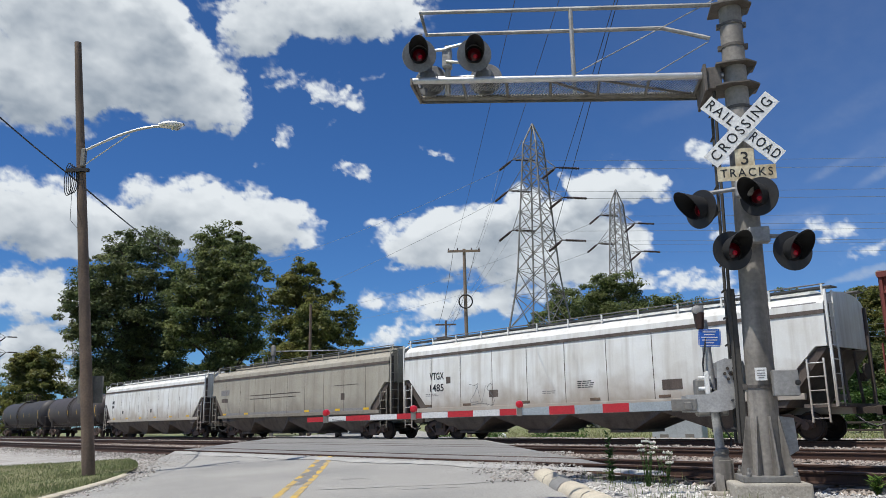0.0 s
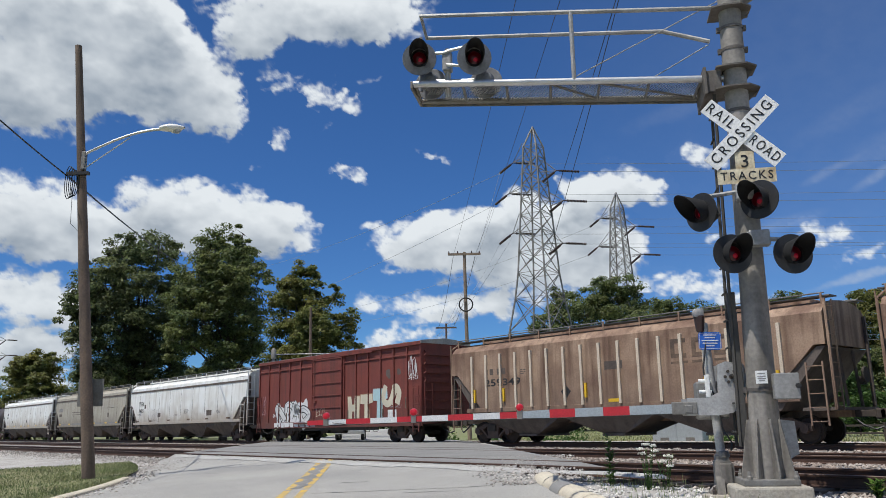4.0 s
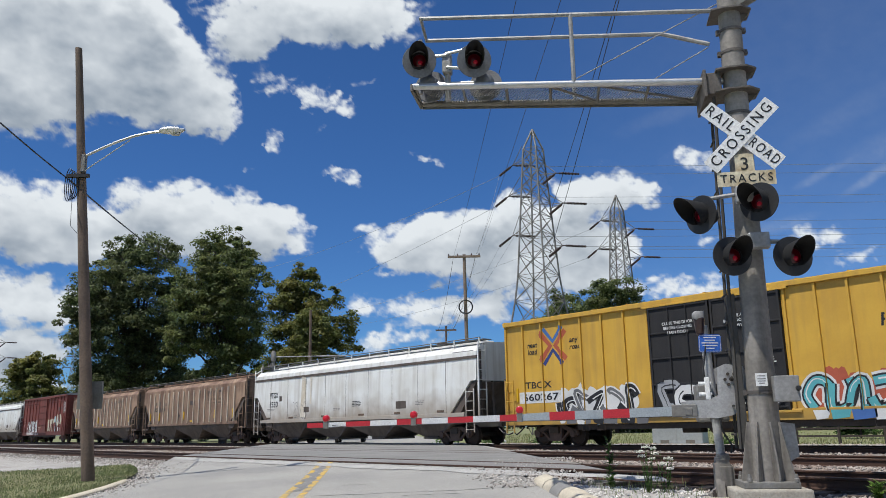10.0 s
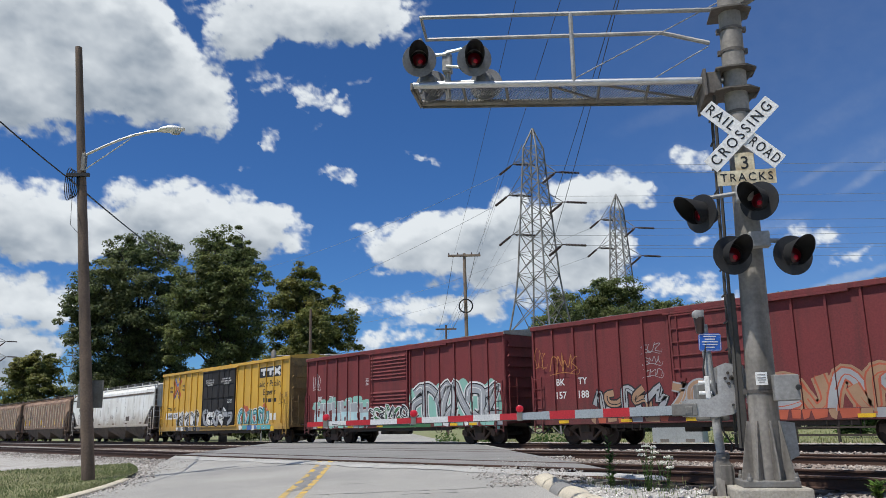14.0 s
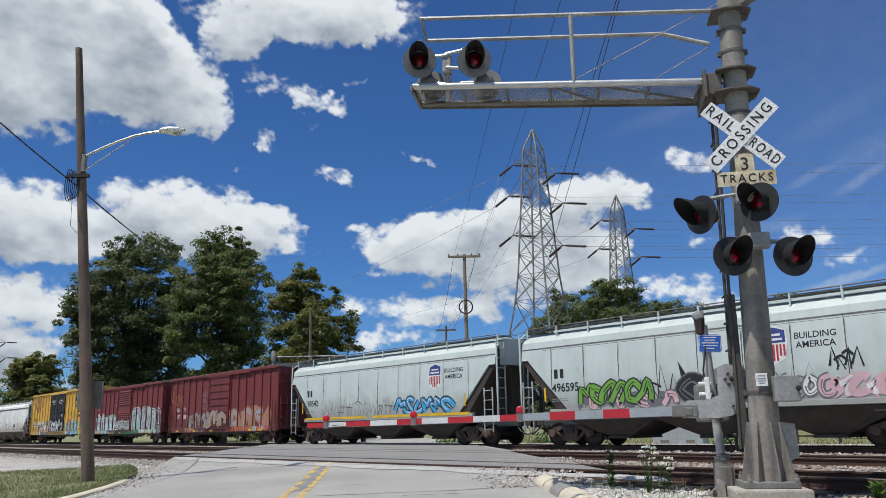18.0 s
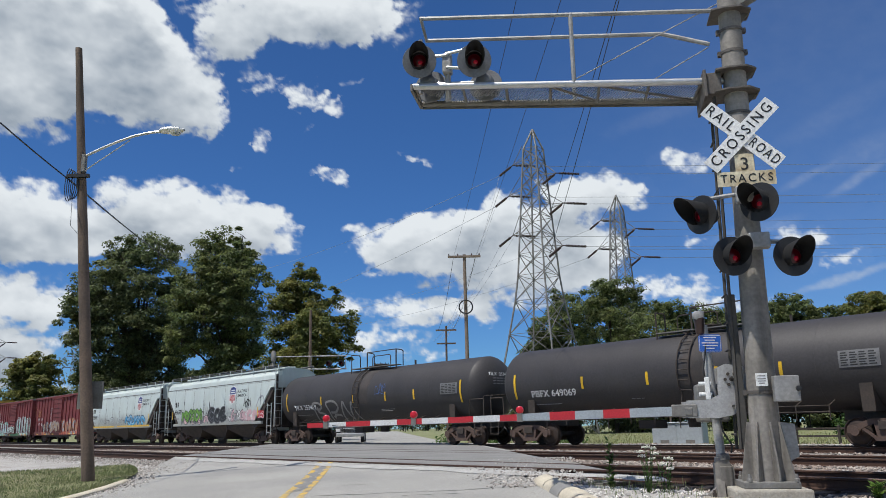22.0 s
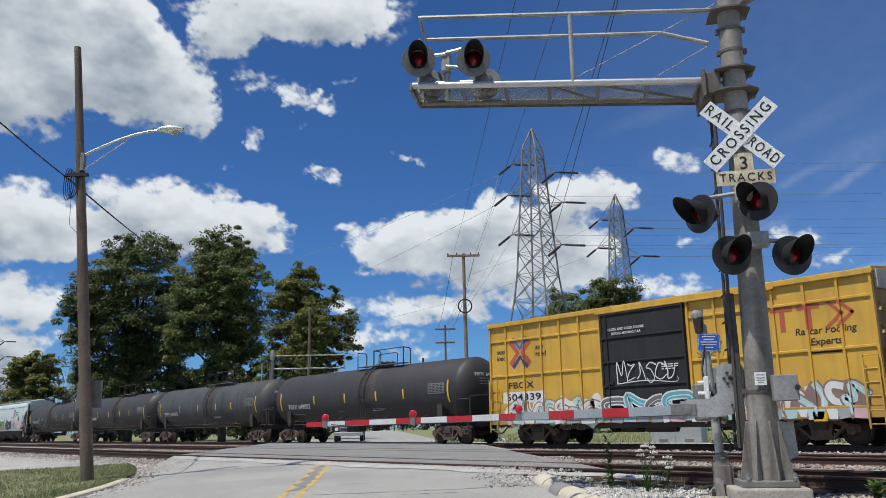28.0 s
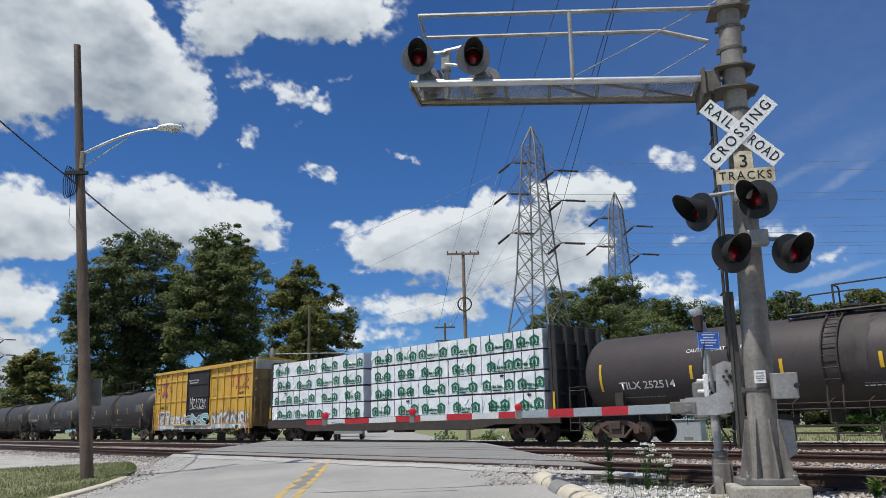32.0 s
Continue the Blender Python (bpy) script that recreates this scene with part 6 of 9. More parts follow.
o_ = nt.nodes.new("ShaderNodeOutputMaterial")
mx = nt.nodes.new("ShaderNodeMixShader")
tp_ = nt.nodes.new("ShaderNodeBsdfTransparent")
em = nt.nodes.new("ShaderNodeEmission")
a1, a2 = nt.nodes.new("ShaderNodeAttribute"), nt.nodes.new("ShaderNodeAttribute")
a1.attribute_name, a2.attribute_name = "cover", "brightness"
cr_ = nt.nodes.new("ShaderNodeValToRGB")
cr_.color_ramp.elements[0].color, cr_.color_ramp.elements[1].color = (0.26, 0.315, 0.385, 1), (0.74, 0.785, 0.82, 1)
cr_.color_ramp.elements[0].position, cr_.color_ramp.elements[1].position = 0.0, 1.0
tcn = nt.nodes.new("ShaderNodeTexCoord")
fn = nt.nodes.new("ShaderNodeTexNoise")
fn.inputs["Scale"].default_value, fn.inputs["Detail"].default_value = 0.012, 8.0
nt.links.new(tcn.outputs["Object"], fn.inputs["Vector"])
ad = nt.nodes.new("ShaderNodeMath")
ad.operation = "MULTIPLY_ADD"
ad.inputs[1].default_value, ad.inputs[2].default_value = 0.12, -0.06
nt.links.new(fn.outputs["Fac"], ad.inputs[0])
sm = nt.nodes.new("ShaderNodeMath")
sm.operation = "ADD"
nt.links.new(a2.outputs["Fac"], sm.inputs[0])
nt.links.new(ad.outputs[0], sm.inputs[1])
nt.links.new(sm.outputs[0], cr_.inputs["Fac"])
nt.links.new(cr_.outputs["Color"], em.inputs["Color"])
fn2 = nt.nodes.new("ShaderNodeTexNoise")
fn2.inputs["Scale"].default_value, fn2.inputs["Detail"].default_value, fn2.inputs["Roughness"].default_value, fn2.inputs["Distortion"].default_value = 0.013, 9.0, 0.56, 0.5
nt.links.new(tcn.outputs["Object"], fn2.inputs["Vector"])
ad2 = nt.nodes.new("ShaderNodeMath")
ad2.operation = "MULTIPLY_ADD"
ad2.inputs[1].default_value, ad2.inputs[2].default_value = 0.9, -0.46
nt.links.new(fn2.outputs["Fac"], ad2.inputs[0])
sm2 = nt.nodes.new("ShaderNodeMath")
sm2.operation = "ADD"
nt.links.new(a1.outputs["Fac"], sm2.inputs[0])
gt = nt.nodes.new("ShaderNodeMapRange")
gt.inputs["From Max"].default_value = 0.35
nt.links.new(a1.outputs["Fac"], gt.inputs["Value"])
ml = nt.nodes.new("ShaderNodeMath")
ml.operation = "MULTIPLY"
nt.links.new(ad2.outputs[0], ml.inputs[0])
nt.links.new(gt.outputs[0], ml.inputs[1])
nt.links.new(ml.outputs[0], sm2.inputs[1])
mr2 = nt.nodes.new("ShaderNodeMapRange")
mr2.interpolation_type = "SMOOTHSTEP"
mr2.inputs["From Min"].default_value, mr2.inputs["From Max"].default_value = 0.1, 0.8
nt.links.new(sm2.outputs[0], mr2.inputs["Value"])
a3, top_of = nt.nodes.new("ShaderNodeAttribute"), nt.nodes.new("ShaderNodeMath")
a3.attribute_name, top_of.operation = "veil", "MAXIMUM"
nt.links.new(mr2.outputs[0], top_of.inputs[0])
nt.links.new(a3.outputs["Fac"], top_of.inputs[1])
nt.links.new(top_of.outputs[0], mx.inputs["Fac"])
nt.links.new(tp_.outputs[0], mx.inputs[1])
nt.links.new(em.outputs[0], mx.inputs[2])
nt.links.new(mx.outputs[0], o_.inputs["Surface"])
me.materials.append(m_cloud)
clouds = tagged(new("clouds", me), "white cumulus clouds drifting over a blue sky", "sky", kind="structure")


# ---------------------------------------------------------------- rolling stock
# Car space: x along the track, y = -1.56 is the side towards the road, z = 0 the rail top.
HALF = 1.56
CAR_Y = 25.3


def wheel_mesh():
    w = Geo().lathe([(-0.07, 0.16), (-0.07, 0.3), (-0.03, 0.36), (-0.075, 0.40), (-0.07, 0.42), (0.05, 0.425), (0.062, 0.455), (0.085, 0.455), (0.085, 0.39), (0.03, 0.35), (0.03, 0.2), (0.09, 0.16)], 28, "y")
    me = w.mesh("wheel", True)
    me.materials.append(m_wheel)
    return me


def side_frame_mesh():
    g = Geo()
    g.prism([(-1.12, 0.40), (-1.10, 0.60), (-0.80, 0.66), (-0.45, 0.80), (0.45, 0.80), (0.80, 0.66), (1.10, 0.60), (1.12, 0.40), (0.78, 0.40), (0.72, 0.52), (0.36, 0.66), (0.30, 0.30),
             (0.40, 0.24), (0.34, 0.18), (-0.34, 0.18), (-0.40, 0.24), (-0.30, 0.30), (-0.36, 0.66), (-0.72, 0.52), (-0.78, 0.40)], -0.07, 0.07)
    g.prism([(-0.72, 0.52), (-0.62, 0.55), (-0.30, 0.26), (-0.36, 0.22)], -0.06, 0.06)
    g.prism([(0.72, 0.52), (0.62, 0.55), (0.30, 0.26), (0.36, 0.22)], -0.06, 0.06)
    for x in (-0.89, 0.89):
        g.lathe([(-0.12, 0.10), (-0.12, 0.13), (0.06, 0.14), (0.06, 0.1)], 12, "y", (x, 0, 0.455))
    for x in (-0.16, -0.05, 0.06, 0.17):
        g.lathe([(0.26, 0.045), (0.6, 0.045)], 8, "z", (x, -0.02, 0))
    me = g.mesh("side_frame")
    me.materials.append(m_frame_rust)
    return me


def bolster_mesh():
    g = Geo()
    g.box(-0.22, 0.22, -1.15, 1.15, 0.48, 0.74, 0.02)
    for x in (-0.89, 0.89):
        g.tube((x, -0.9, 0.455), (x, 0.9, 0.455), 0.085, n=10)
    g.box(-0.75, -0.62, -0.85, 0.85, 0.35, 0.5)
    g.box(0.62, 0.75, -0.85, 0.85, 0.35, 0.5)
    me = g.mesh("bolster")
    me.materials.append(m_under)
    return me


WHEEL, SIDE_FRAME, BOLSTER = wheel_mesh(), side_frame_mesh(), bolster_mesh()


def truck(car, x):
    t = part("truck", BOLSTER, None, car, "two-axle rust-brown freight truck", at=pose(x, 0, 0))
    for y in (-1.0, 1.0):
        part("side_frame", SIDE_FRAME, None, t, at=pose(0, y, 0, 0, 0, 0 if y < 0 else 180))
    for wx in (-0.89, 0.89):
        for y in (-0.745, 0.745):
            part("wheel", WHEEL, None, t, at=pose(wx, y, 0.424, 0, 0, 180 if y > 0 else 0))


def coupler(car, x, d):
    g = Geo()
    g.box(min(x, x + 0.75 * d), max(x, x + 0.75 * d), -0.09, 0.09, 0.78, 0.98, 0.015)
    g.box(min(x + 0.6 * d, x + 0.92 * d), max(x + 0.6 * d, x + 0.92 * d), -0.17, 0.17, 0.72, 1.02, 0.04)
    part("coupler", g, m_under, car)
    h = Geo().path([(x + 0.1 * d, -0.4, 0.75), (x + 0.35 * d, -0.42, 0.55), (x + 0.65 * d, -0.35, 0.42), (x + 0.85 * d, -0.25, 0.5)], 0.03)
    part("brake_hose", h, m_black, car)


def ladder(car, x0, x1, y, z0, z1, step=0.42, material=None, name="ladder"):
    g = Geo()
    for x in (x0, x1):
        g.box(x - 0.025, x + 0.025, y - 0.02, y + 0.02, z0, z1)
    z = z0 + 0.12
    while z < z1 - 0.05:
        g.tube((x0, y - 0.01, z), (x1, y - 0.01, z), 0.016)
        z += step
    part(name, g, material or m_under, car)


def end_ladder(car, x, y0, y1, z0, z1, material):
    g = Geo()
    for y in (y0, y1):
        g.box(x - 0.02, x + 0.02, y - 0.025, y + 0.025, z0, z1)
    z = z0 + 0.1
    while z < z1:
        g.tube((x, y0, z), (x, y1, z), 0.016)
        z += 0.42
    part("end_ladder", g, material, car)


def clip(poly, a, sign):
    """Keep the part of a polygon where sign * (x - a) >= 0."""
    out = []
    for p, q in zip(poly, poly[1:] + poly[:1]):
        dp, dq = sign * (p[0] - a), sign * (q[0] - a)
        if dp >= 0:
            out.append(p)
        if (dp > 0 > dq) or (dp < 0 < dq):
            k = dp / (dp - dq)
            out.append((a, p[1] + (q[1] - p[1]) * k))
    return out


def decal(name, polys, material, car, y, ribs=(), proud=0.0, label=""):
    """Thin painted shapes on the side of a car, carried over its ribs."""
    g = Geo()
    for poly in polys:
        n = len(poly)
        g.add([(p[0], y(p[1]) if callable(y) else y, p[1]) for p in poly], [tuple(range(n))])
        for a, b in ribs:
            q = clip(clip(poly, a, 1), b, -1)
            if len(q) > 2:
                g.add([(p[0], y - proud, p[1]) for p in q], [tuple(range(len(q)))])
    me = bpy.data.meshes.new(name)
    me.from_pydata(g.v, [], g.f)
    return part(name, me, material, car, label)


def blob(rnd, cx, cz, w, h, pointed=0.0, n=26):
    pts = []
    f2, f3, f5 = rnd.uniform(0, 6.28), rnd.uniform(0, 6.28), rnd.uniform(0, 6.28)
    a2, a3, a5 = rnd.uniform(0.05, 0.14), rnd.uniform(0.05, 0.14), rnd.uniform(0.02, 0.07) + 0.12 * pointed
    for i in range(n):
        a = 2 * math.pi * i / n
        k = 1 + a2 * math.cos(2 * a + f2) + a3 * math.cos(3 * a + f3) + a5 * math.cos(5 * a + f5)
        if pointed and i % 5 == 2:
            k += pointed * rnd.uniform(0.05, 0.3)
        c, s = math.cos(a), math.sin(a)
        sq = 1 / max(abs(c), abs(s)) ** 0.55
        pts.append((cx + w * k * c * sq * 0.5, cz + h * k * s * sq * 0.5))
    return pts


def grown(poly, d):
    cx, cz = sum(p[0] for p in poly) / len(poly), sum(p[1] for p in poly) / len(poly)
    return [(p[0] + d * (p[0] - cx) / max(0.05, math.hypot(p[0] - cx, p[1] - cz)), p[1] + d * (p[1] - cz) / max(0.05, math.hypot(p[0] - cx, p[1] - cz))) for p in poly]


def ribbon(pts, w):
    """A stroke of even width as quads."""
    out = []
    for a, b in zip(pts, pts[1:]):
        dx, dz = b[0] - a[0], b[1] - a[1]
        l = math.hypot(dx, dz) or 1
        ox, oz = -dz / l * w / 2, dx / l * w / 2
        ex, ez = dx / l * w * 0.3, dz / l * w * 0.3
        out.append([(a[0] + ox - ex, a[1] + oz - ez), (b[0] + ox + ex, b[1] + oz + ez), (b[0] - ox + ex, b[1] - oz + ez), (a[0] - ox - ex, a[1] - oz - ez)])
    return out


def smooth_line(pts, per=5):
    """Points along a soft curve through the given ones."""
    out = []
    n = len(pts)
    for i in range(n - 1):
        p0, p1, p2, p3 = pts[max(0, i - 1)], pts[i], pts[i + 1], pts[min(n - 1, i + 2)]
        for k in range(per):
            t = k / per
            out.append(tuple(0.5 * (2 * b + (c - a) * t + (2 * a - 5 * b + 4 * c - d) * t * t + (3 * b - a - 3 * c + d) * t ** 3) for a, b, c, d in zip(p0, p1, p2, p3)))
    return out + [pts[-1]]


def stroke(pts, w, taper=0.0):
    """A mitred stroke of even or tapering width as quads."""
    side = []
    n = len(pts)
    for i in range(n):
        a, b = pts[max(0, i - 1)], pts[min(n - 1, i + 1)]
        dx, dz = b[0] - a[0], b[1] - a[1]
        l = math.hypot(dx, dz) or 1
        k = w / 2 * (1 - taper * i / (n - 1))
        side.append((-dz / l * k, dx / l * k))
    return [[(p[0] + a[0], p[1] + a[1]), (q[0] + b[0], q[1] + b[1]), (q[0] - b[0], q[1] - b[1]), (p[0] - a[0], p[1] - a[1])] for p, q, a, b in zip(pts, pts[1:], side, side[1:])]


# open swollen stroke shapes in a unit square
SHAPES = [[(0.85, 0.85), (0.45, 1.0), (0.15, 0.75), (0.5, 0.5), (0.85, 0.25), (0.5, 0.0), (0.1, 0.15)], [(0.9, 0.8), (0.5, 1.0), (0.12, 0.6), (0.15, 0.2), (0.5, 0.0), (0.95, 0.2)],
          [(0.1, 0.0), (0.15, 0.6), (0.45, 1.0), (0.8, 0.7), (0.85, 0.0)], [(0.1, 0.9), (0.55, 0.95), (0.9, 0.9), (0.5, 0.5), (0.15, 0.05), (0.9, 0.1)],
          [(0.5, 1.0), (0.1, 0.6), (0.3, 0.05), (0.8, 0.2), (0.85, 0.7), (0.5, 0.95)], [(0.05, 0.0), (0.3, 0.5), (0.5, 1.0), (0.72, 0.5), (0.95, 0.0)],
          [(0.1, 1.0), (0.12, 0.4), (0.4, 0.0), (0.8, 0.25), (0.88, 1.0)], [(0.05, 0.05), (0.2, 0.95), (0.5, 0.45), (0.8, 0.98), (0.95, 0.05)]]


def piece(car, x0, x1, z0, z1, fill, edge, y, ribs=(), proud=0.0, seed=1, letters=5, pointed=0.0, glow=None, shine=None, back=None):
    """A sprayed piece: swollen interlocking strokes with an outline, a halo and highlights."""
    rnd = random.Random(seed)
    w, h = (x1 - x0) / letters, z1 - z0
    fills = fill if isinstance(fill, (list, tuple)) else (fill,)
    if back:
        rb = random.Random(seed + 7)
        for i in range(letters):
            decal("graffiti_background", [blob(rb, x0 + w * (i + 0.5), z0 + h * rb.uniform(0.4, 0.6), w * rb.uniform(0.8, 1.3), h * rb.uniform(0.7, 1.15), 0.5)], spray[back], car, y - 0.003 - 0.0002 * i, ribs, proud)
    for i in range(letters):
        sk = rnd.choice(SHAPES)
        flip, slant, hz = rnd.random() < 0.4, rnd.uniform(-0.15, 0.2), h * rnd.uniform(0.8, 1.0)
        pts = []
        turn_ = rnd.uniform(-0.9, 0.9)
        for px, pz in sk:
            px = 1 - px if flip else px
            px, pz = px + rnd.uniform(-0.16, 0.16) - 0.5, pz + rnd.uniform(-0.12, 0.12) - 0.5
            px, pz = 0.5 + 1.15 * (px * math.cos(turn_) - pz * math.sin(turn_)), min(1.05, max(-0.05, 0.5 + px * math.sin(turn_) + pz * math.cos(turn_)))
            pts.append((x0 + w * (i - 0.03 + 1.06 * px + slant * (pz - 0.5)), z0 + 0.1 * h + pz * hz * 0.82))
        line = smooth_line(pts, 3 if pointed > 0.7 else 5)
        ws = min(0.42, max(0.15, 0.36 * min(w, h))) * rnd.uniform(0.85, 1.1)
        lift = 0.0005 * i
        if glow:
            decal("graffiti_halo", stroke(line, ws + 0.26), spray[glow], car, y - 0.005 - 0.0002 * i, ribs, proud)
        decal("graffiti_outline", stroke(line, ws + 0.11), spray[edge], car, y - 0.007 - lift, ribs, proud)
        decal("graffiti_letter", stroke(line, ws), spray[fills[i % len(fills)]], car, y - 0.0072 - lift, ribs, proud)
        if shine:
            decal("graffiti_shine", stroke([(a - ws * 0.16, b + ws * 0.14) for a, b in line[2:-3]], 0.05, 0.6), spray[shine], car, y - 0.0074 - lift, ribs, proud)
        else:
            decal("graffiti_shine", stroke([(a + ws * 0.12, b - ws * 0.1) for a, b in line[3:-2]], 0.045, 0.6), spray[edge], car, y - 0.0074 - lift, ribs, proud)
        if pointed > 0.4:
            a, b = line[-1]
            q = rnd.choice((-1, 1))
            decal("graffiti_point", [[(a - ws * 0.5, b), (a + ws * 0.5, b), (a + q * ws * 0.6, b - ws * 0.9)]], spray[edge], car, y - 0.0071 - lift, ribs, proud)


def block_piece(car, x0, x1, z0, z1, high, low, edge, y, ribs=(), proud=0.0, seed=1, letters=5):
    """Upright sprayed block letters: a darker or paler foot fading into the top, inside a thin outline."""
    rnd = random.Random(seed)
    w, h = (x1 - x0) / letters, z1 - z0
    forms = ([(0, 0), (0.22, 1), (0.78, 1), (1, 0), (0.68, 0), (0.5, 0.35), (0.32, 0)], [(0.05, 0), (0, 1), (0.3, 1), (0.36, 0.62), (0.64, 0.62), (0.7, 1), (1, 1), (0.95, 0), (0.66, 0), (0.62, 0.32), (0.38, 0.32), (0.34, 0)],
             [(0.3, 0), (0.34, 0.6), (0, 0.62), (0.04, 1), (0.96, 1), (1, 0.66), (0.66, 0.6), (0.7, 0)], [(0, 0), (0.04, 1), (0.36, 1), (0.4, 0.3), (0.6, 0.3), (0.64, 1), (0.96, 1), (1, 0)], [(0, 0), (0.06, 1), (0.9, 1), (1, 0.55), (0.72, 0.42), (0.98, 0)])
    for i in range(letters):
        f = rnd.choice(forms)
        hz, dz, sk = h * rnd.uniform(0.84, 1.0), h * rnd.uniform(0, 0.06), rnd.uniform(-0.12, 0.12)
        poly = [(x0 + w * (i + 0.03 + 0.94 * px + sk * (pz - 0.5)), z0 + dz + hz * pz) for px, pz in f]
        lift = 0.0004 * i
        decal("graffiti_outline", [grown(poly, 0.05)], spray[edge], car, y - 0.0066 - lift, ribs, proud)
        decal("graffiti_letter", [poly], spray[high], car, y - 0.0068 - lift, ribs, proud)
        cut = z0 + dz + hz * rnd.uniform(0.42, 0.55)
        foot = [(b, a) for a, b in clip([(q[1], q[0]) for q in poly], cut, -1)]
        if len(foot) > 2:
            decal("graffiti_foot", [foot], spray[low], car, y - 0.007 - lift, ribs, proud)


def sill_paint(car, x0, x1, colors, seed=1):
    """Spray paint that runs down over the side sill."""
    rnd = random.Random(seed)
    x = x0
    while x < x1:
        w = rnd.uniform(0.25, 0.7)
        zt = 1.07
        decal("graffiti_sill", [[(x, zt), (x + w, zt), (x + w - rnd.uniform(0, 0.1), rnd.uniform(0.76, 0.86)), (x + rnd.uniform(0, 0.1), rnd.uniform(0.76, 0.86))]], spray[rnd.choice(colors)], car, -HALF - 0.012)
        x += w * rnd.uniform(0.9, 1.15)


def scrawl(car, x0, x1, z0, z1, color, y, seed=1, w=0.03, n=14, ribs=(), proud=0.0):
    """A looping sprayed tag of several thin curved strokes."""
    rnd = random.Random(seed)
    m = max(3, n // 3)
    cw = (x1 - x0) / m
    for i in range(m):
        sk = rnd.choice(SHAPES)
        top = rnd.uniform(0.75, 1.0)
        pts = [(x0 + cw * (i + 1.25 * a + rnd.uniform(-0.22, 0.22)), z0 + (z1 - z0) * (b * top + rnd.uniform(-0.16, 0.16))) for a, b in sk]
        decal("graffiti_tag", stroke(smooth_line(pts, 5), w, 0.25), spray[color], car, y - 0.006 - 0.0003 * i, ribs, proud)
    decal("graffiti_tag", stroke(smooth_line([(x0, z0 - 0.05), ((x0 + x1) / 2, z0 + 0.02), (x1, z0 - 0.08), (x1 + 0.1, z0 + 0.1)], 5), w * 0.8, 0.5), spray[color], car, y - 0.0055, ribs, proud)


def spikes(car, x0, x1, z0, z1, color, y, seed=1, w=0.03, n=18):
    """A jagged tag of tall thin strokes with crossing sweeps."""
    rnd = random.Random(seed)
    x, k = x0, 0
    while x < x1:
        s = (x1 - x0) / n * rnd.uniform(0.6, 1.5)
        top = z0 + (z1 - z0) * rnd.uniform(0.45, 1.0)
        pts = [(x, z0 + rnd.uniform(-0.04, 0.12)), (x + s * 0.5 + rnd.uniform(-0.05, 0.08), top), (x + s * rnd.uniform(0.8, 1.3), z0 + rnd.uniform(-0.05, 0.25))]
        decal("graffiti_tag", stroke(pts, w * rnd.uniform(0.7, 1.4), 0.3), spray[color], car, y - 0.006 - 0.0002 * (k % 7))
        if rnd.random() < 0.4:
            zc_ = z0 + (z1 - z0) * rnd.uniform(0.2, 0.6)
            decal("graffiti_tag", stroke(smooth_line([(x - s * 0.3, zc_), (x + s * 0.6, zc_ + rnd.uniform(-0.1, 0.15)), (x + s * 1.4, zc_ - 0.05)], 4), w), spray[color], car, y - 0.0055)
        x += s
        k += 1


def rect(x0, x1, z0, z1):
    return [(x0, z0), (x1, z0), (x1, z1), (x0, z1)]


def stencil_bars(car, x, z, w, rows_, material, y, h=0.035, gap=0.075, ribs=(), proud=0.0):
    """Small unreadable stencilled lines."""
    rnd = random.Random(int(x * 31 + z * 17))
    polys = []
    for i in range(rows_):
        a = x
        while a < x + w * rnd.uniform(0.7, 1):
            b = a + rnd.uniform(0.08, 0.22)
            polys.append(rect(a, min(b, x + w), z - i * gap, z - i * gap + h))
            a = b + 0.04
    decal("stencil_lines", polys, material, car, y - 0.004, ribs, proud)


def car_root(u0, u1, name, label):
    car = root(name, pose((u0 + u1) / 2, CAR_Y, 0), label, "freight car", "cars of the train")
    CARS.append((car, (u0 + u1) / 2))
    return car, (u1 - u0) / 2


CARS = []


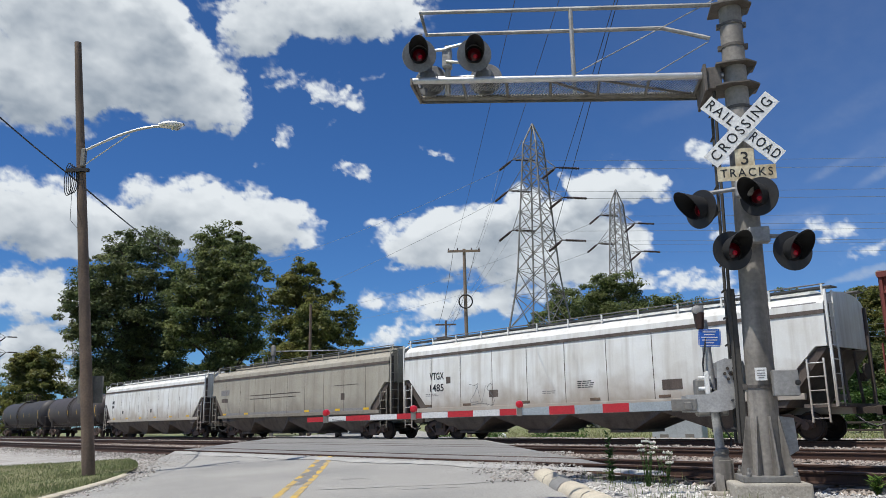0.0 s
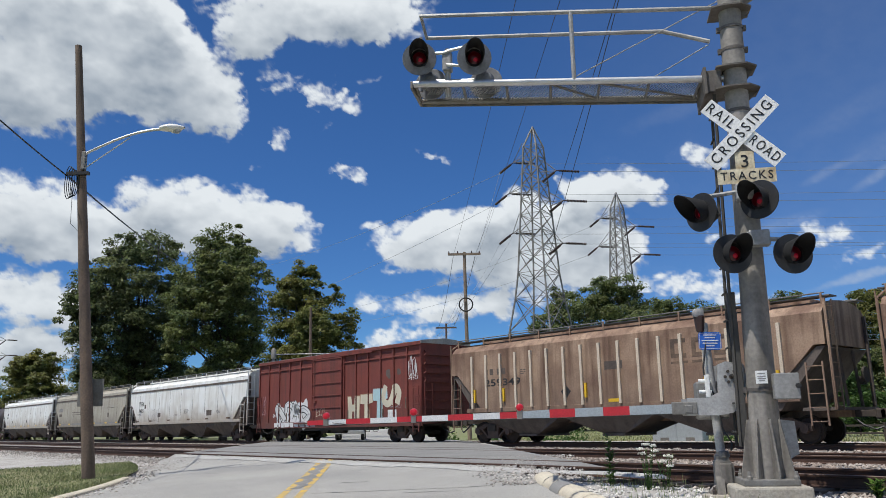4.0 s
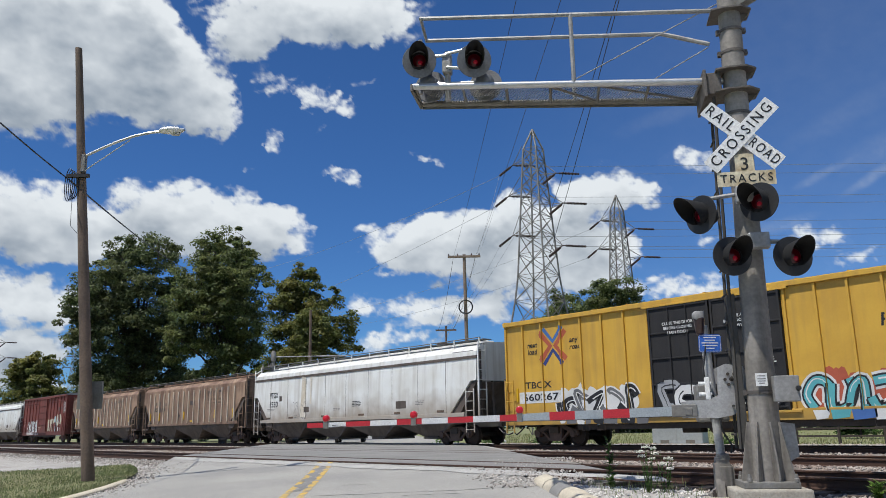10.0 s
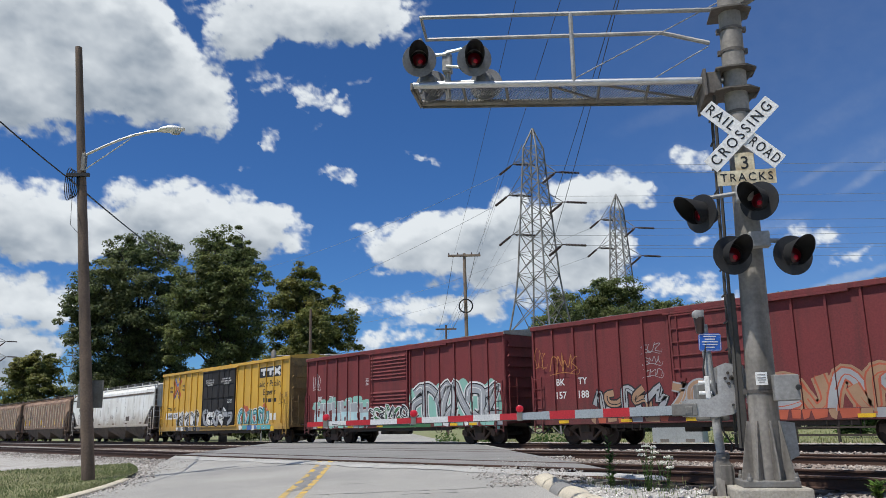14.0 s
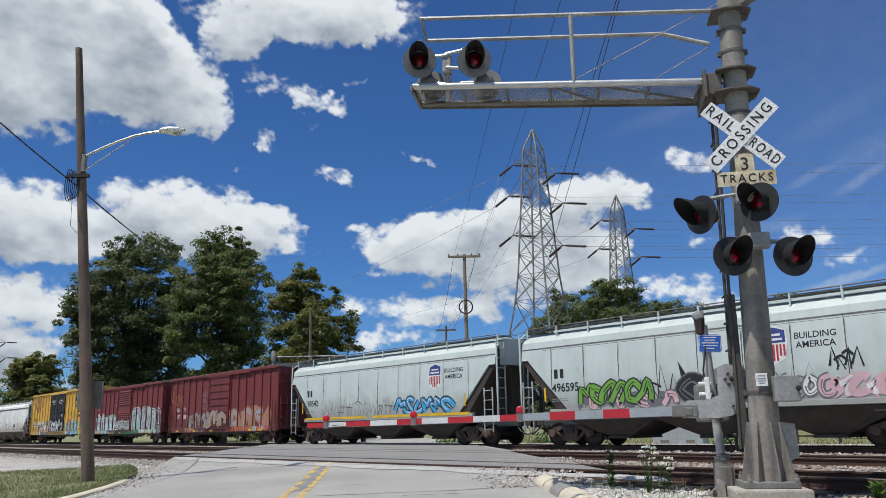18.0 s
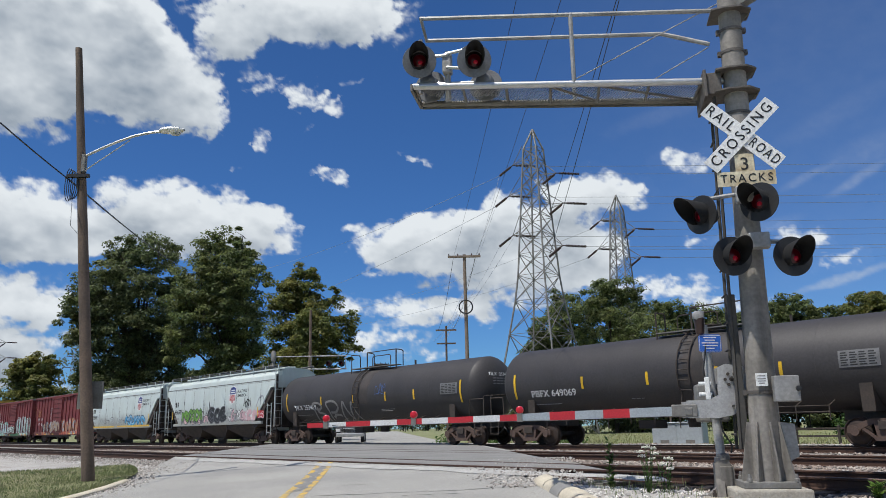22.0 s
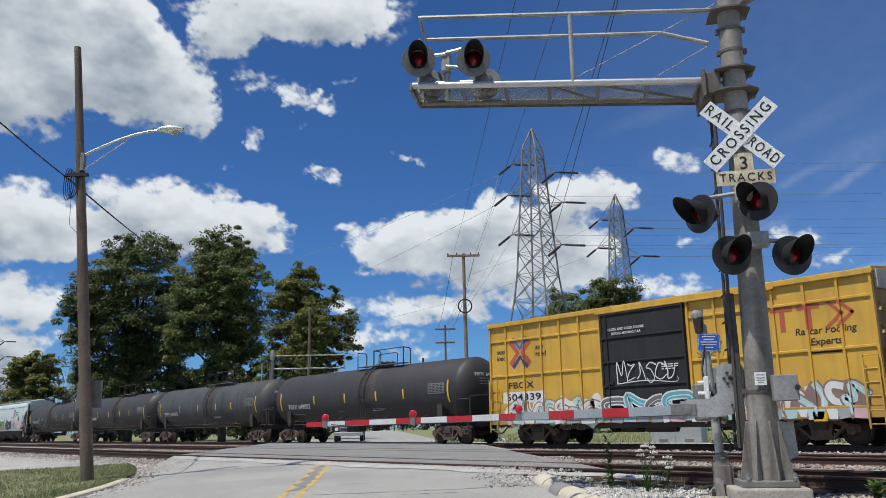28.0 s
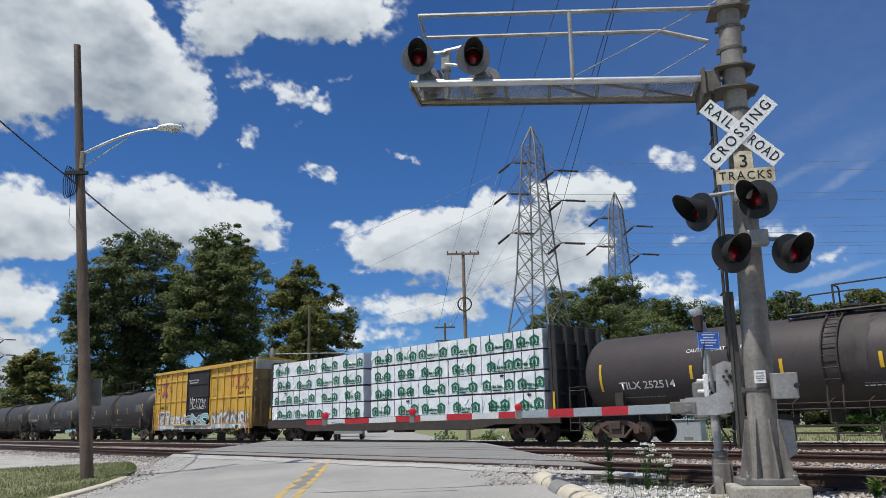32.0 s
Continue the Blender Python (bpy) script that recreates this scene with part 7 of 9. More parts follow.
def hopper(u0, u1, top, paint, label, seed=0, ribs=0, sill=1.4, zcut=2.75, dark_end=None, bays=4, roof_paint=None, rounded=0.1, band=True, rib_paint=None, sill_paint=None):
    """A covered hopper car: side shell with sloped ends, chutes, walkway, ladders and end frames."""
    car, h = car_root(u0, u1, "covered_hopper_car", label)
    run = zcut - sill + 0.35
    stations = [-h, -h + 0.35, -h + run * 0.5, -h + run]
    stations += list(np.linspace(-h + run, h - run, 9))[1:-1] + [-s for s in reversed(stations)]

    def low(x):
        k = h - abs(x)
        return zcut if k <= 0.35 else max(sill, zcut - (k - 0.35) * (zcut - sill) / (run - 0.35))

    def section(x):
        zl = low(x)
        pts = [(-HALF, zl)]
        for z in (1.9, 2.6, 3.2, top - 0.55, top - 0.3):
            y = HALF - rounded * max(0, (z - 2.4) / (top - 2.4)) ** 2
            pts.append((-y, max(z, zl + 0.01 * len(pts))))
        pts += [(-HALF + rounded + 0.22, top - 0.06), (-0.75, top + 0.1), (0, top + 0.16)]
        return pts + [(-y, z) for y, z in reversed(pts[:-1])]

    shell = [[(x, y, z) for y, z in section(x)] for x in stations]
    g = strip(shell)
    n = len(shell[0])
    g.f += [tuple(range(n)), tuple(range((len(shell) - 1) * n, len(shell) * n))]
    g.f += [(i * n, (i + 1) * n, (i + 1) * n + n - 1, i * n + n - 1) for i in range(len(shell) - 1)]
    part("body", g, paint, car, smooth=True)
    dark = dark_end or m_hopper_under
    # sloped end sheets under the shell
    for d in (-1, 1):
        e = Geo()
        e.prism([(d * (h - 0.03), zcut - 0.05), (d * (h - 0.3), zcut - 0.05), (d * (h - run - 0.4), sill - 0.15), (d * (h - run - 0.4), 1.0), (d * (h - run + 0.25), 1.0)], -HALF + 0.07, HALF - 0.07)
        part("slope_sheet", e, dark, car, "sloped end sheet with grime and shade in its colour")
        f = Geo()
        for y in (-1.35, 1.35):
            f.box(min(d * h, d * (h + 0.09)), max(d * h, d * (h + 0.09)), y - 0.05, y + 0.05, 1.05, top - 0.25)
        for y in (-0.5, 0.5):
            f.tube((d * (h - 0.1), y, zcut), (d * (h + 0.02), y, 1.1), 0.05)
        f.box(min(d * (h - 0.9), d * (h + 0.1)), max(d * (h - 0.9), d * (h + 0.1)), -1.5, 1.5, 0.98, 1.08)
        part("end_frame", f, dark, car)
        ladder(car, d * (h - 0.62) if d > 0 else -h + 0.12, d * (h - 0.12) if d > 0 else -h + 0.62, -HALF - 0.05, 0.55, 2.4 if d > 0 else 2.5, 0.40, roof_paint or paint)
        end_ladder(car, d * (h + 0.11), -1.5, -1.05, 1.0, top + 0.1, roof_paint or paint)
        part("grab_post", Geo().path([(d * (h + 0.08), -1.52, 1.0), (d * (h + 0.08), -1.5, top - 0.1), (d * (h - 0.05), -1.2, top + 0.12)], 0.032), roof_paint or paint, car)
        bw = Geo().lathe([(-0.03, 0.2), (-0.03, 0.25), (0.03, 0.25), (0.03, 0.2)], 16, "x", (d * (h + 0.2), 0.55, 2.05))
        bw.box(d * (h + 0.1) - 0.06, d * (h + 0.1) + 0.06, 0.4, 0.7, 1.75, 2.0)
        part("brake_wheel", bw, m_under, car)
        coupler(car, d * h, d)
        truck(car, d * (h - 2.0))
    s = Geo()
    for y in (-HALF + 0.02, HALF - 0.14):
        s.box(-h + run - 0.9, h - run + 0.9, y - 0.03, y + 0.12, sill - 0.16, sill + 0.02, 0.015)
    s.box(-h, h, -0.3, 0.3, 0.78, 1.0)
    part("side_sill", s, sill_paint or paint, car)
    # discharge chutes
    span = 2 * (h - run)
    for i in range(bays):
        a = -h + run + span * i / bays
        b = a + span / bays
        m = (a + b) / 2
        c = Geo()
        vs = []
        for x, y, z in ((a + 0.02, HALF - 0.12, sill - 0.1), (b - 0.02, HALF - 0.12, sill - 0.1), (b - 0.02, HALF - 0.12, sill - 0.42), (m + 0.45, 0.9, 0.34), (m - 0.45, 0.9, 0.34), (a + 0.02, HALF - 0.12, sill - 0.42)):
            vs += [(x, -y, z), (x, y, z)]
        c.add(vs, [(0, 2, 4, 6, 8, 10), (1, 3, 5, 7, 9, 11)] + [(2 * k, 2 * ((k + 1) % 6), 2 * ((k + 1) % 6) + 1, 2 * k + 1) for k in range(6)])
        c.box(m - 0.5, m + 0.5, -1.0, 1.0, 0.27, 0.36)
        part("discharge_chute", c, dark, car)
    # running boards and hatches along the roof
    for y in (-0.95, 0.95):
        w = Geo().box(-h - 0.15, h + 0.15, y - 0.25, y + 0.25, top + 0.2, top + 0.235)
        part("running_board", w, m_walkway, car)
    BR = Geo().box(-0.03, 0.03, -0.02, 0.02, top - 0.2, top + 0.3).mesh("roof_bracket")
    BR.materials.append(roof_paint or paint)
    k = int(2 * h / 1.55)
    for i in range(k + 1):
        x = -h + 0.1 + (2 * h - 0.2) * i / k
        for y in (-1.22, 1.22):
            part("roof_bracket", BR, None, car, at=pose(x, y, 0))
    for y in (-1.22, 1.22):
        part("roof_rail", Geo().path([(-h, y, top + 0.3), (h, y, top + 0.3)], 0.022), m_walkway, car)
    part("hatch", Geo().box(-h + 0.8, h - 0.8, -0.4, 0.4, top + 0.1, top + 0.3, 0.04), roof_paint or paint, car)
    if band:
        bd = Geo()
        bd.box(-h - 0.01, h + 0.01, -HALF + rounded * 0.55 - 0.04, -HALF + rounded * 0.55 + 0.05, top - 0.62, top - 0.5)
        part("side_band", bd, sill_paint or m_hopper_under, car)
    spans = []
    if ribs:
        RIB = Geo().box(-0.055, 0.055, -0.075, 0.03, sill, top - 0.5, 0.01).mesh("rib")
        RIB.materials.append(rib_paint or paint)
        for i in range(ribs):
            x = -h + 1.35 + (2 * h - 2.7) * i / (ribs - 1)
            part("rib", RIB, None, car, at=pose(x, -HALF, 0))
            spans.append((x - 0.046, x + 0.046))
    else:
        k = 10
        for i in range(1, k):
            seams = Geo()
            x = -h + 2 * h * i / k
            zl = low(x)
            seams.box(x - 0.012, x + 0.012, -HALF - 0.006, -HALF + 0.02, zl + 0.02, 2.9)
            y = HALF - rounded * ((3.3 - 2.4) / (top - 2.4)) ** 2
            seams.add([(x - 0.012, -HALF - 0.006, 2.9), (x + 0.012, -HALF - 0.006, 2.9), (x + 0.012, -y - 0.008, top - 0.6), (x - 0.012, -y - 0.008, top - 0.6)], [(0, 1, 2, 3)])
            part("panel_seam", seams, m_hopper_under, car)
    return car, h, spans


def side_text(car, words, x, z, size, material, y=-HALF, width=None, name="lettering", shear=0.0):
    return lettering(name, words, size, material, car, Matrix.Translation((x, y - 0.006, z)) @ FACING, width, 0.001, shear)


def yellow_strips(car, xs_, z, y=-HALF, tall=False, extra=0.0):
    for x in xs_:
        g = Geo().box(x - (0.045 if tall else 0.24), x + (0.045 if tall else 0.24), y - 0.012 - extra, y + 0.002, z - (0.27 if tall else 0.055), z + (0.27 if tall else 0.055))
        part("reflector", g, m_mark_yellow, car, "yellow reflective strip")


def boxcar(u0, u1, top, paint, label, door0, door1, ribs, seed=0, bottom=0.95, end_paint=None, door_paint=None, double=False, louvre=False, roof=None, door_rows=5, peak=0.14, end_step=0.42, rails=()):
    """A boxcar: ribbed sides, sliding doors, corrugated ends, roof with seams, side sill and underframe."""
    car, h = car_root(u0, u1, "boxcar", label)
    sheet = HALF - 0.07
    b = Geo()
    b.box(-h, h, -sheet, sheet, bottom, top - 0.06)
    part("body", b, paint, car)
    rf = Geo().prism([(-HALF - 0.03, top - 0.13), (-HALF - 0.03, top - 0.02), (-0.6, top + peak - 0.03), (0, top + peak), (0.6, top + peak - 0.03), (HALF + 0.03, top - 0.02), (HALF + 0.03, top - 0.13)], -h - 0.06, h + 0.06, "x")
    part("roof", rf, roof or m_roof, car)
    eave = Geo().box(-h - 0.03, h + 0.03, -HALF - 0.045, -HALF + 0.05, top - 0.2, top - 0.03, 0.015).box(-h - 0.03, h + 0.03, HALF - 0.05, HALF + 0.045, top - 0.2, top - 0.03, 0.015)
    part("eave_rail", eave, paint, car)
    for i in range(13):
        seam = Geo()
        x = -h + 2 * h * i / 12
        seam.prism([(-HALF, top - 0.03), (-HALF, top + 0.01), (0, top + peak + 0.03), (HALF, top + 0.01), (HALF, top - 0.03), (0, top + peak - 0.02)], x - 0.03, x + 0.03, "x")
        part("roof_seam", seam, roof or m_roof, car)
    dx0, dx1 = door0 - (u0 + u1) / 2, door1 - (u0 + u1) / 2
    RIB = Geo().box(-0.04, 0.04, -0.075, 0.02, bottom + 0.12, top - 0.2, 0.012).mesh("side_post")
    RIB.materials.append(paint)
    spans = []
    for a, c in ((-h, dx0 - 0.08), (dx1 + 0.08, h)):
        k = max(2, int(round((c - a) / ribs)))
        for i in range(k + 1):
            x = a + (c - a) * i / k
            x = min(max(x, -h + 0.05), h - 0.05)
            part("side_post", RIB, None, car, at=pose(x, -sheet, 0))
            spans.append((x - 0.041, x + 0.041))
            part("side_post", RIB, None, car, at=pose(x, sheet, 0, 0, 0, 180))
    sill = Geo()
    for y in (-HALF - 0.005, HALF - 0.095):
        sill.box(-h, h, y, y + 0.1, bottom - 0.2, bottom + 0.14, 0.012)
    part("side_sill", sill, paint, car)
    d = Geo()
    leaves = 2 if double else 1
    w = (dx1 - dx0) / leaves
    for i in range(leaves):
        a, c = dx0 + w * i + 0.03, dx0 + w * (i + 1) - 0.03
        d = Geo().box(a, c, -HALF - 0.03, -sheet + 0.01, bottom + 0.1, top - 0.22, 0.012)
        bits = []
        if not louvre:
            hz = (top - 0.32 - bottom - 0.2) / door_rows
            for k in range(door_rows + 1):
                z = bottom + 0.2 + hz * k
                bits.append(Geo().box(a + 0.04, c - 0.04, -HALF - 0.075, -HALF - 0.025, z - 0.03, z + 0.03, 0.012))
        else:
            z = bottom + 0.3
            while z < top - 0.4:
                if abs(z - (bottom + top) / 2) > 0.2:
                    bits.append(Geo().prism([(-HALF - 0.025, z + 0.09), (-HALF - 0.09, z - 0.01), (-HALF - 0.025, z - 0.03)], a + 0.12, c - 0.12, "x"))
                z += 0.17
        d.box(a, a + 0.07, -HALF - 0.07, -HALF - 0.02, bottom + 0.12, top - 0.25)
        d.box(c - 0.07, c, -HALF - 0.07, -HALF - 0.02, bottom + 0.12, top - 0.25)
        door = part("door", d, door_paint or paint, car, "closed sliding door")
        for bit in bits:
            part("door_louvre" if louvre else "door_rib", bit, door_paint or paint, door)
        lk = Geo()
        for x in ((a + c) / 2 - 0.35, (a + c) / 2 + 0.35) if double else (a + 0.3,):
            lk.tube((x, -HALF - 0.085, bottom + 0.15), (x, -HALF - 0.085, top - 0.3), 0.02)
        lk.box(a + 0.2, a + 0.5, -HALF - 0.11, -HALF - 0.03, bottom + 1.15, bottom + 1.25)
        part("lock_bar", lk, door_paint or paint, door)
    tr = Geo().box(dx0 - w * 0.6 if not double else dx0 - 0.3, dx1 + (0.4 if not double else 0.3), -HALF - 0.08, -HALF + 0.02, bottom + 0.02, bottom + 0.1, 0.01)
    part("door_track", tr, paint, car)
    part("door_track", Geo().box(dx0 - 0.2, dx1 + w * (0.9 if not double else 0.1), -HALF - 0.08, -HALF + 0.02, top - 0.27, top - 0.2, 0.01), paint, car)
    for z in rails:
        for a, c in ((-h + 0.09, dx0 - 0.12), (dx1 + 0.12, h - 0.09)):
            part("side_rail", Geo().prism([(-sheet, z + 0.05), (-sheet - 0.05, z + 0.03), (-sheet - 0.05, z - 0.03), (-sheet, z - 0.05)], a, c, "x"), paint, car)
    # hand brake, brake rigging and hoses under the sill
    for k, x in enumerate((-h + 3.9, -h + 4.6, h - 4.5, h - 3.8)):
        part("sill_step", Geo().path([(x, -HALF + 0.03, bottom - 0.1), (x, -HALF + 0.03, bottom - 0.42), (x + 0.35, -HALF + 0.03, bottom - 0.42), (x + 0.35, -HALF + 0.03, bottom - 0.1)], 0.016, 5), m_under, car)
    for s in (-1, 1):
        z = bottom + 0.25
        while z < top - 0.25:
            e = Geo().prism([(-sheet + 0.1, z - 0.12), (-sheet + 0.18, z), (-sheet + 0.1, z + 0.12), (sheet - 0.1, z + 0.12), (sheet - 0.18, z), (sheet - 0.1, z - 0.12)], min(s * h, s * (h + 0.09)), max(s * h, s * (h + 0.09)), "x")
            part("end_rib", e, end_paint or paint, car)
            z += end_step
        e = Geo().box(min(s * h, s * (h + 0.02)), max(s * h, s * (h + 0.02)), -HALF + 0.02, HALF - 0.02, bottom - 0.1, top - 0.04)
        part("car_end", e, end_paint or paint, car, "corrugated grimy car end")
        ladder(car, s * (h - 0.08) if s < 0 else h - 0.5, s * (h - 0.5) if s < 0 else h - 0.08, -HALF - 0.1, 0.5, 2.6, 0.38, paint)
        end_ladder(car, s * (h + 0.16), -1.45, -1.0, 1.0, 2.7, end_paint or paint)
        coupler(car, s * h, s)
        truck(car, s * (h - 2.15))
        pf = Geo().box(min(s * h, s * (h + 0.45)), max(s * h, s * (h + 0.45)), -0.8, 0.8, 1.02, 1.06)
        part("crossover_step", pf, m_under, car)
    uf = Geo().box(-h, h, -0.35, 0.35, 0.72, 1.0).box(-h + 3.6, h - 3.6, -HALF + 0.12, -HALF + 0.2, 0.6, 0.8)
    for i in range(9):
        x = -h + 0.8 + (2 * h - 1.6) * i / 8
        uf.box(x - 0.06, x + 0.06, -HALF + 0.1, HALF - 0.1, bottom - 0.1, bottom)
    uf.box(-1.6, -0.9, -1.0, -0.5, 0.45, 0.8, 0.04).tube((-0.5, -0.9, 0.6), (0.7, -0.9, 0.6), 0.16, n=12)
    part("underframe", uf, m_under, car)
    return car, h, spans, -sheet


# the domed head of a tank: depth from its tip and share of the radius
TANK_HEAD = [(0.0, 0.01), (0.04, 0.34), (0.12, 0.58), (0.23, 0.76), (0.36, 0.88), (0.48, 0.955), (0.56, 0.987), (0.6, 0.998), (0.62, 1.0)]


def tank_car(c0, c1, paint, label, radius=1.44, centre=2.46, seed=0, spill=True, step=-0.5):
    """A tank car: domed shell, saddles, stub sills, side handrail, ladder, top platform and fittings."""
    car, h = car_root(c0 - 1.4, c1 + 1.4, "tank_car", label)
    hb = h - 0.45
    prof = [(d - hb, r * radius) for d, r in TANK_HEAD]
    prof += [(-1.1, radius + 0.005), (-0.9, radius + 0.012), (0.9, radius + 0.012), (1.1, radius + 0.005)]
    prof += [(-d, r) for d, r in reversed(prof[:len(TANK_HEAD)])]
    shell = Geo().lathe(prof, 40, "x", (0, 0, centre))
    part("tank_shell", shell, paint, car, smooth=True)
    for x in (-hb * 0.62, -hb * 0.3, hb * 0.3, hb * 0.62):
        rg = Geo().lathe([(x - 0.015, radius - 0.01), (x - 0.015, radius + 0.006), (x + 0.015, radius + 0.006), (x + 0.015, radius - 0.01)], 40, "x", (0, 0, centre))
        part("weld_seam", rg, paint, car, smooth=True)
    if spill:
        sp = Geo()
        n = 18
        rows = []
        for i in range(n + 1):
            a = radians(92 + 105 * i / n)
            wob = 0.32 + 0.3 * math.sin(i * 1.3 + seed) ** 2 * (1 - i / n)
            rows.append([(x, math.cos(a) * (radius + 0.016), centre + math.sin(a) * (radius + 0.016)) for x in (step + 0.3 - wob, step + 0.3, step + 0.75, step + 0.7 + wob)])
        part("spill_stain", strip(rows), m_spill, car, "brown spill stain below the hatch", smooth=True)
    ld = Geo()
    for x in (step - 0.23, step + 0.23):
        pts = [(x, -math.cos(radians(a)) * (radius + 0.1), centre + math.sin(radians(a)) * (radius + 0.1)) for a in range(75, -31, -15)] + [(x, -HALF + 0.12, 0.95)]
        ld.path(pts, 0.028)
    for a in range(68, -31, -13):
        y, z = -math.cos(radians(a)) * (radius + 0.1), centre + math.sin(radians(a)) * (radius + 0.1)
        ld.tube((step - 0.23, y, z), (step + 0.23, y, z), 0.018)
    part("ladder", ld, m_under, car)
    tp = centre + radius
    cx = step + 0.3
    for y in (-0.56, 0.56):
        part("top_platform", Geo().box(cx - 1.75, cx + 2.2, y - 0.2, y + 0.2, tp + 0.02, tp + 0.06), m_walkway, car)
    # rails round the platform, open where the ladder comes up
    part("top_railing", Geo().path([(cx - 0.3, -0.25, tp), (cx - 0.3, -0.25, tp + 0.74), (cx - 0.3, -0.34, tp + 0.8), (cx - 0.3, -0.7, tp + 0.82), (cx + 2.2, -0.7, tp + 0.82), (cx + 2.2, -0.34, tp + 0.8), (cx + 2.2, -0.25, tp + 0.74), (cx + 2.2, -0.25, tp)], 0.028), m_under, car)
    for x in (cx - 0.3, cx + 2.2):
        part("railing_post", Geo().tube((x, -0.7, tp - 0.2), (x, -0.7, tp + 0.82), 0.034), m_under, car)
    part("top_railing", Geo().path([(cx - 1.75, -0.7, tp - 0.2), (cx - 1.75, -0.7, tp + 0.8), (cx - 1.75, -0.2, tp + 0.8), (cx - 1.75, -0.12, tp + 0.7), (cx - 1.75, -0.12, tp)], 0.03), m_under, car)
    part("top_railing", Geo().path([(cx - 1.75, 0.7, tp - 0.2), (cx - 1.75, 0.7, tp + 0.72), (cx - 1.65, 0.7, tp + 0.8), (cx - 0.2, 0.7, tp + 0.8), (cx - 0.1, 0.7, tp + 0.72), (cx - 0.1, 0.7, tp - 0.2)], 0.026), m_under, car)
    ft = Geo().lathe([(tp - 0.1, 0.34), (tp + 0.14, 0.34), (tp + 0.17, 0.39), (tp + 0.22, 0.39), (tp + 0.26, 0.1)], 20, "z", (cx, 0, 0))
    part("manway", ft, m_under, car, smooth=True)
    for k in range(8):
        a = k * math.pi / 4
        part("manway_bolt", Geo().tube((cx + 0.37 * math.cos(a), 0.37 * math.sin(a), tp + 0.1), (cx + 0.37 * math.cos(a), 0.37 * math.sin(a), tp + 0.29), 0.022), m_under, car)
    part("valve_housing", Geo().lathe([(tp - 0.1, 0.16), (tp + 0.18, 0.16), (tp + 0.2, 0.02)], 12, "z", (cx - 1.0, 0.1, 0)), m_under, car, smooth=True)
    part("vent_pipe", Geo().tube((cx + 2.9, 0, tp - 0.05), (cx + 2.9, 0, tp + 0.24), 0.05), m_under, car)
    for s in (-1, 1):
        sd = Geo().prism([(-1.25, 1.0), (1.25, 1.0), (1.28, 1.8), (1.0, 1.5), (0.4, 1.12), (-0.4, 1.12), (-1.0, 1.5), (-1.28, 1.8)], s * (h - 2.3) - 0.18, s * (h - 2.3) + 0.18, "x")
        part("saddle", sd, m_under, car)
        st = Geo().box(min(s * h, s * (h - 3.4)), max(s * h, s * (h - 3.4)), -0.32, 0.32, 0.75, 1.12, 0.02)
        st.box(min(s * h, s * (h - 0.75)), max(s * h, s * (h - 0.75)), -1.45, 1.45, 1.06, 1.12)
        part("stub_sill", st, m_under, car)
        er = Geo()
        er.path([(s * (h - 0.1), -1.4, 1.1), (s * (h - 0.1), -1.4, 2.05), (s * (h - 0.12), -0.9, 2.1), (s * (h - 0.12), 0.9, 2.1), (s * (h - 0.1), 1.4, 2.05), (s * (h - 0.1), 1.4, 1.1)], 0.026)
        er.path([(s * (h - 0.1), -1.4, 1.95), (s * (h - 0.9), -1.48, 1.95), (s * (h - 0.95), -1.48, 1.1)], 0.024)
        part("end_railing", er, m_under, car)
        sp = Geo()
        for x in (s * (h - 0.15), s * (h - 0.6)):
            sp.tube((x, -1.5, 0.45), (x, -1.5, 1.08), 0.02)
        for z in (0.46, 0.75):
            sp.tube((s * (h - 0.15), -1.5, z), (s * (h - 0.6), -1.5, z), 0.02)
        part("corner_step", sp, m_under, car)
        bw = Geo().lathe([(-0.03, 0.18), (-0.03, 0.24), (0.03, 0.24), (0.03, 0.18)], 14, "x", (s * (h - 0.02), 0.5, 1.7))
        part("brake_wheel", bw, m_under, car)
        coupler(car, s * h, s)
        truck(car, s * (h - 1.95))
    hr = Geo()
    for y in (-1.5, 1.5):
        hr.path([(-h + 3.3, y, 1.02), (h - 3.3, y, 1.02)], 0.02)
        for i in range(12):
            x = -h + 3.3 + (2 * h - 6.6) * i / 11
            hr.tube((x, y, 0.78 if i % 3 else 0.6), (x, y, 1.24), 0.018)
            hr.tube((x, y, 1.2), (x, y * 0.72, 1.35), 0.018)
    hr.path([(-h + 3.3, -1.5, 1.2), (h - 3.3, -1.5, 1.2)], 0.016)
    part("side_handrail", hr, m_under, car)
    ov = Geo().lathe([(0.62, 0.12), (0.62, 0.2), (0.8, 0.22), (centre - radius + 0.05, 0.3)], 14, "z", (0.1, 0, 0))
    part("outlet_valve", ov, m_under, car)
    part("brake_cylinder", Geo().box(-1.9, -1.2, -0.5, 0.3, 0.6, 0.9, 0.03), m_under, car)
    for k, a0, a1 in ((-0.865, -25, 15), (-0.44, -14, 4), (-0.09, -14, 4), (0.235, -14, 4), (0.495, -14, 4), (0.875, -25, 15)):
        x = k * hb
        rows = [[(xx, -math.cos(radians(q)) * (radius + 0.016), centre + math.sin(radians(q)) * (radius + 0.016)) for xx in (x - 0.055, x + 0.055)] for q in np.linspace(a0, a1, 7)]
        part("reflector", strip(rows), m_mark_yellow, car, "yellow reflective strip")
    return car, h


def on_tank(radius, centre, z):
    """The y of the shell's near side at height z."""
    return -math.sqrt(max(0.01, radius ** 2 - (z - centre) ** 2)) - 0.012


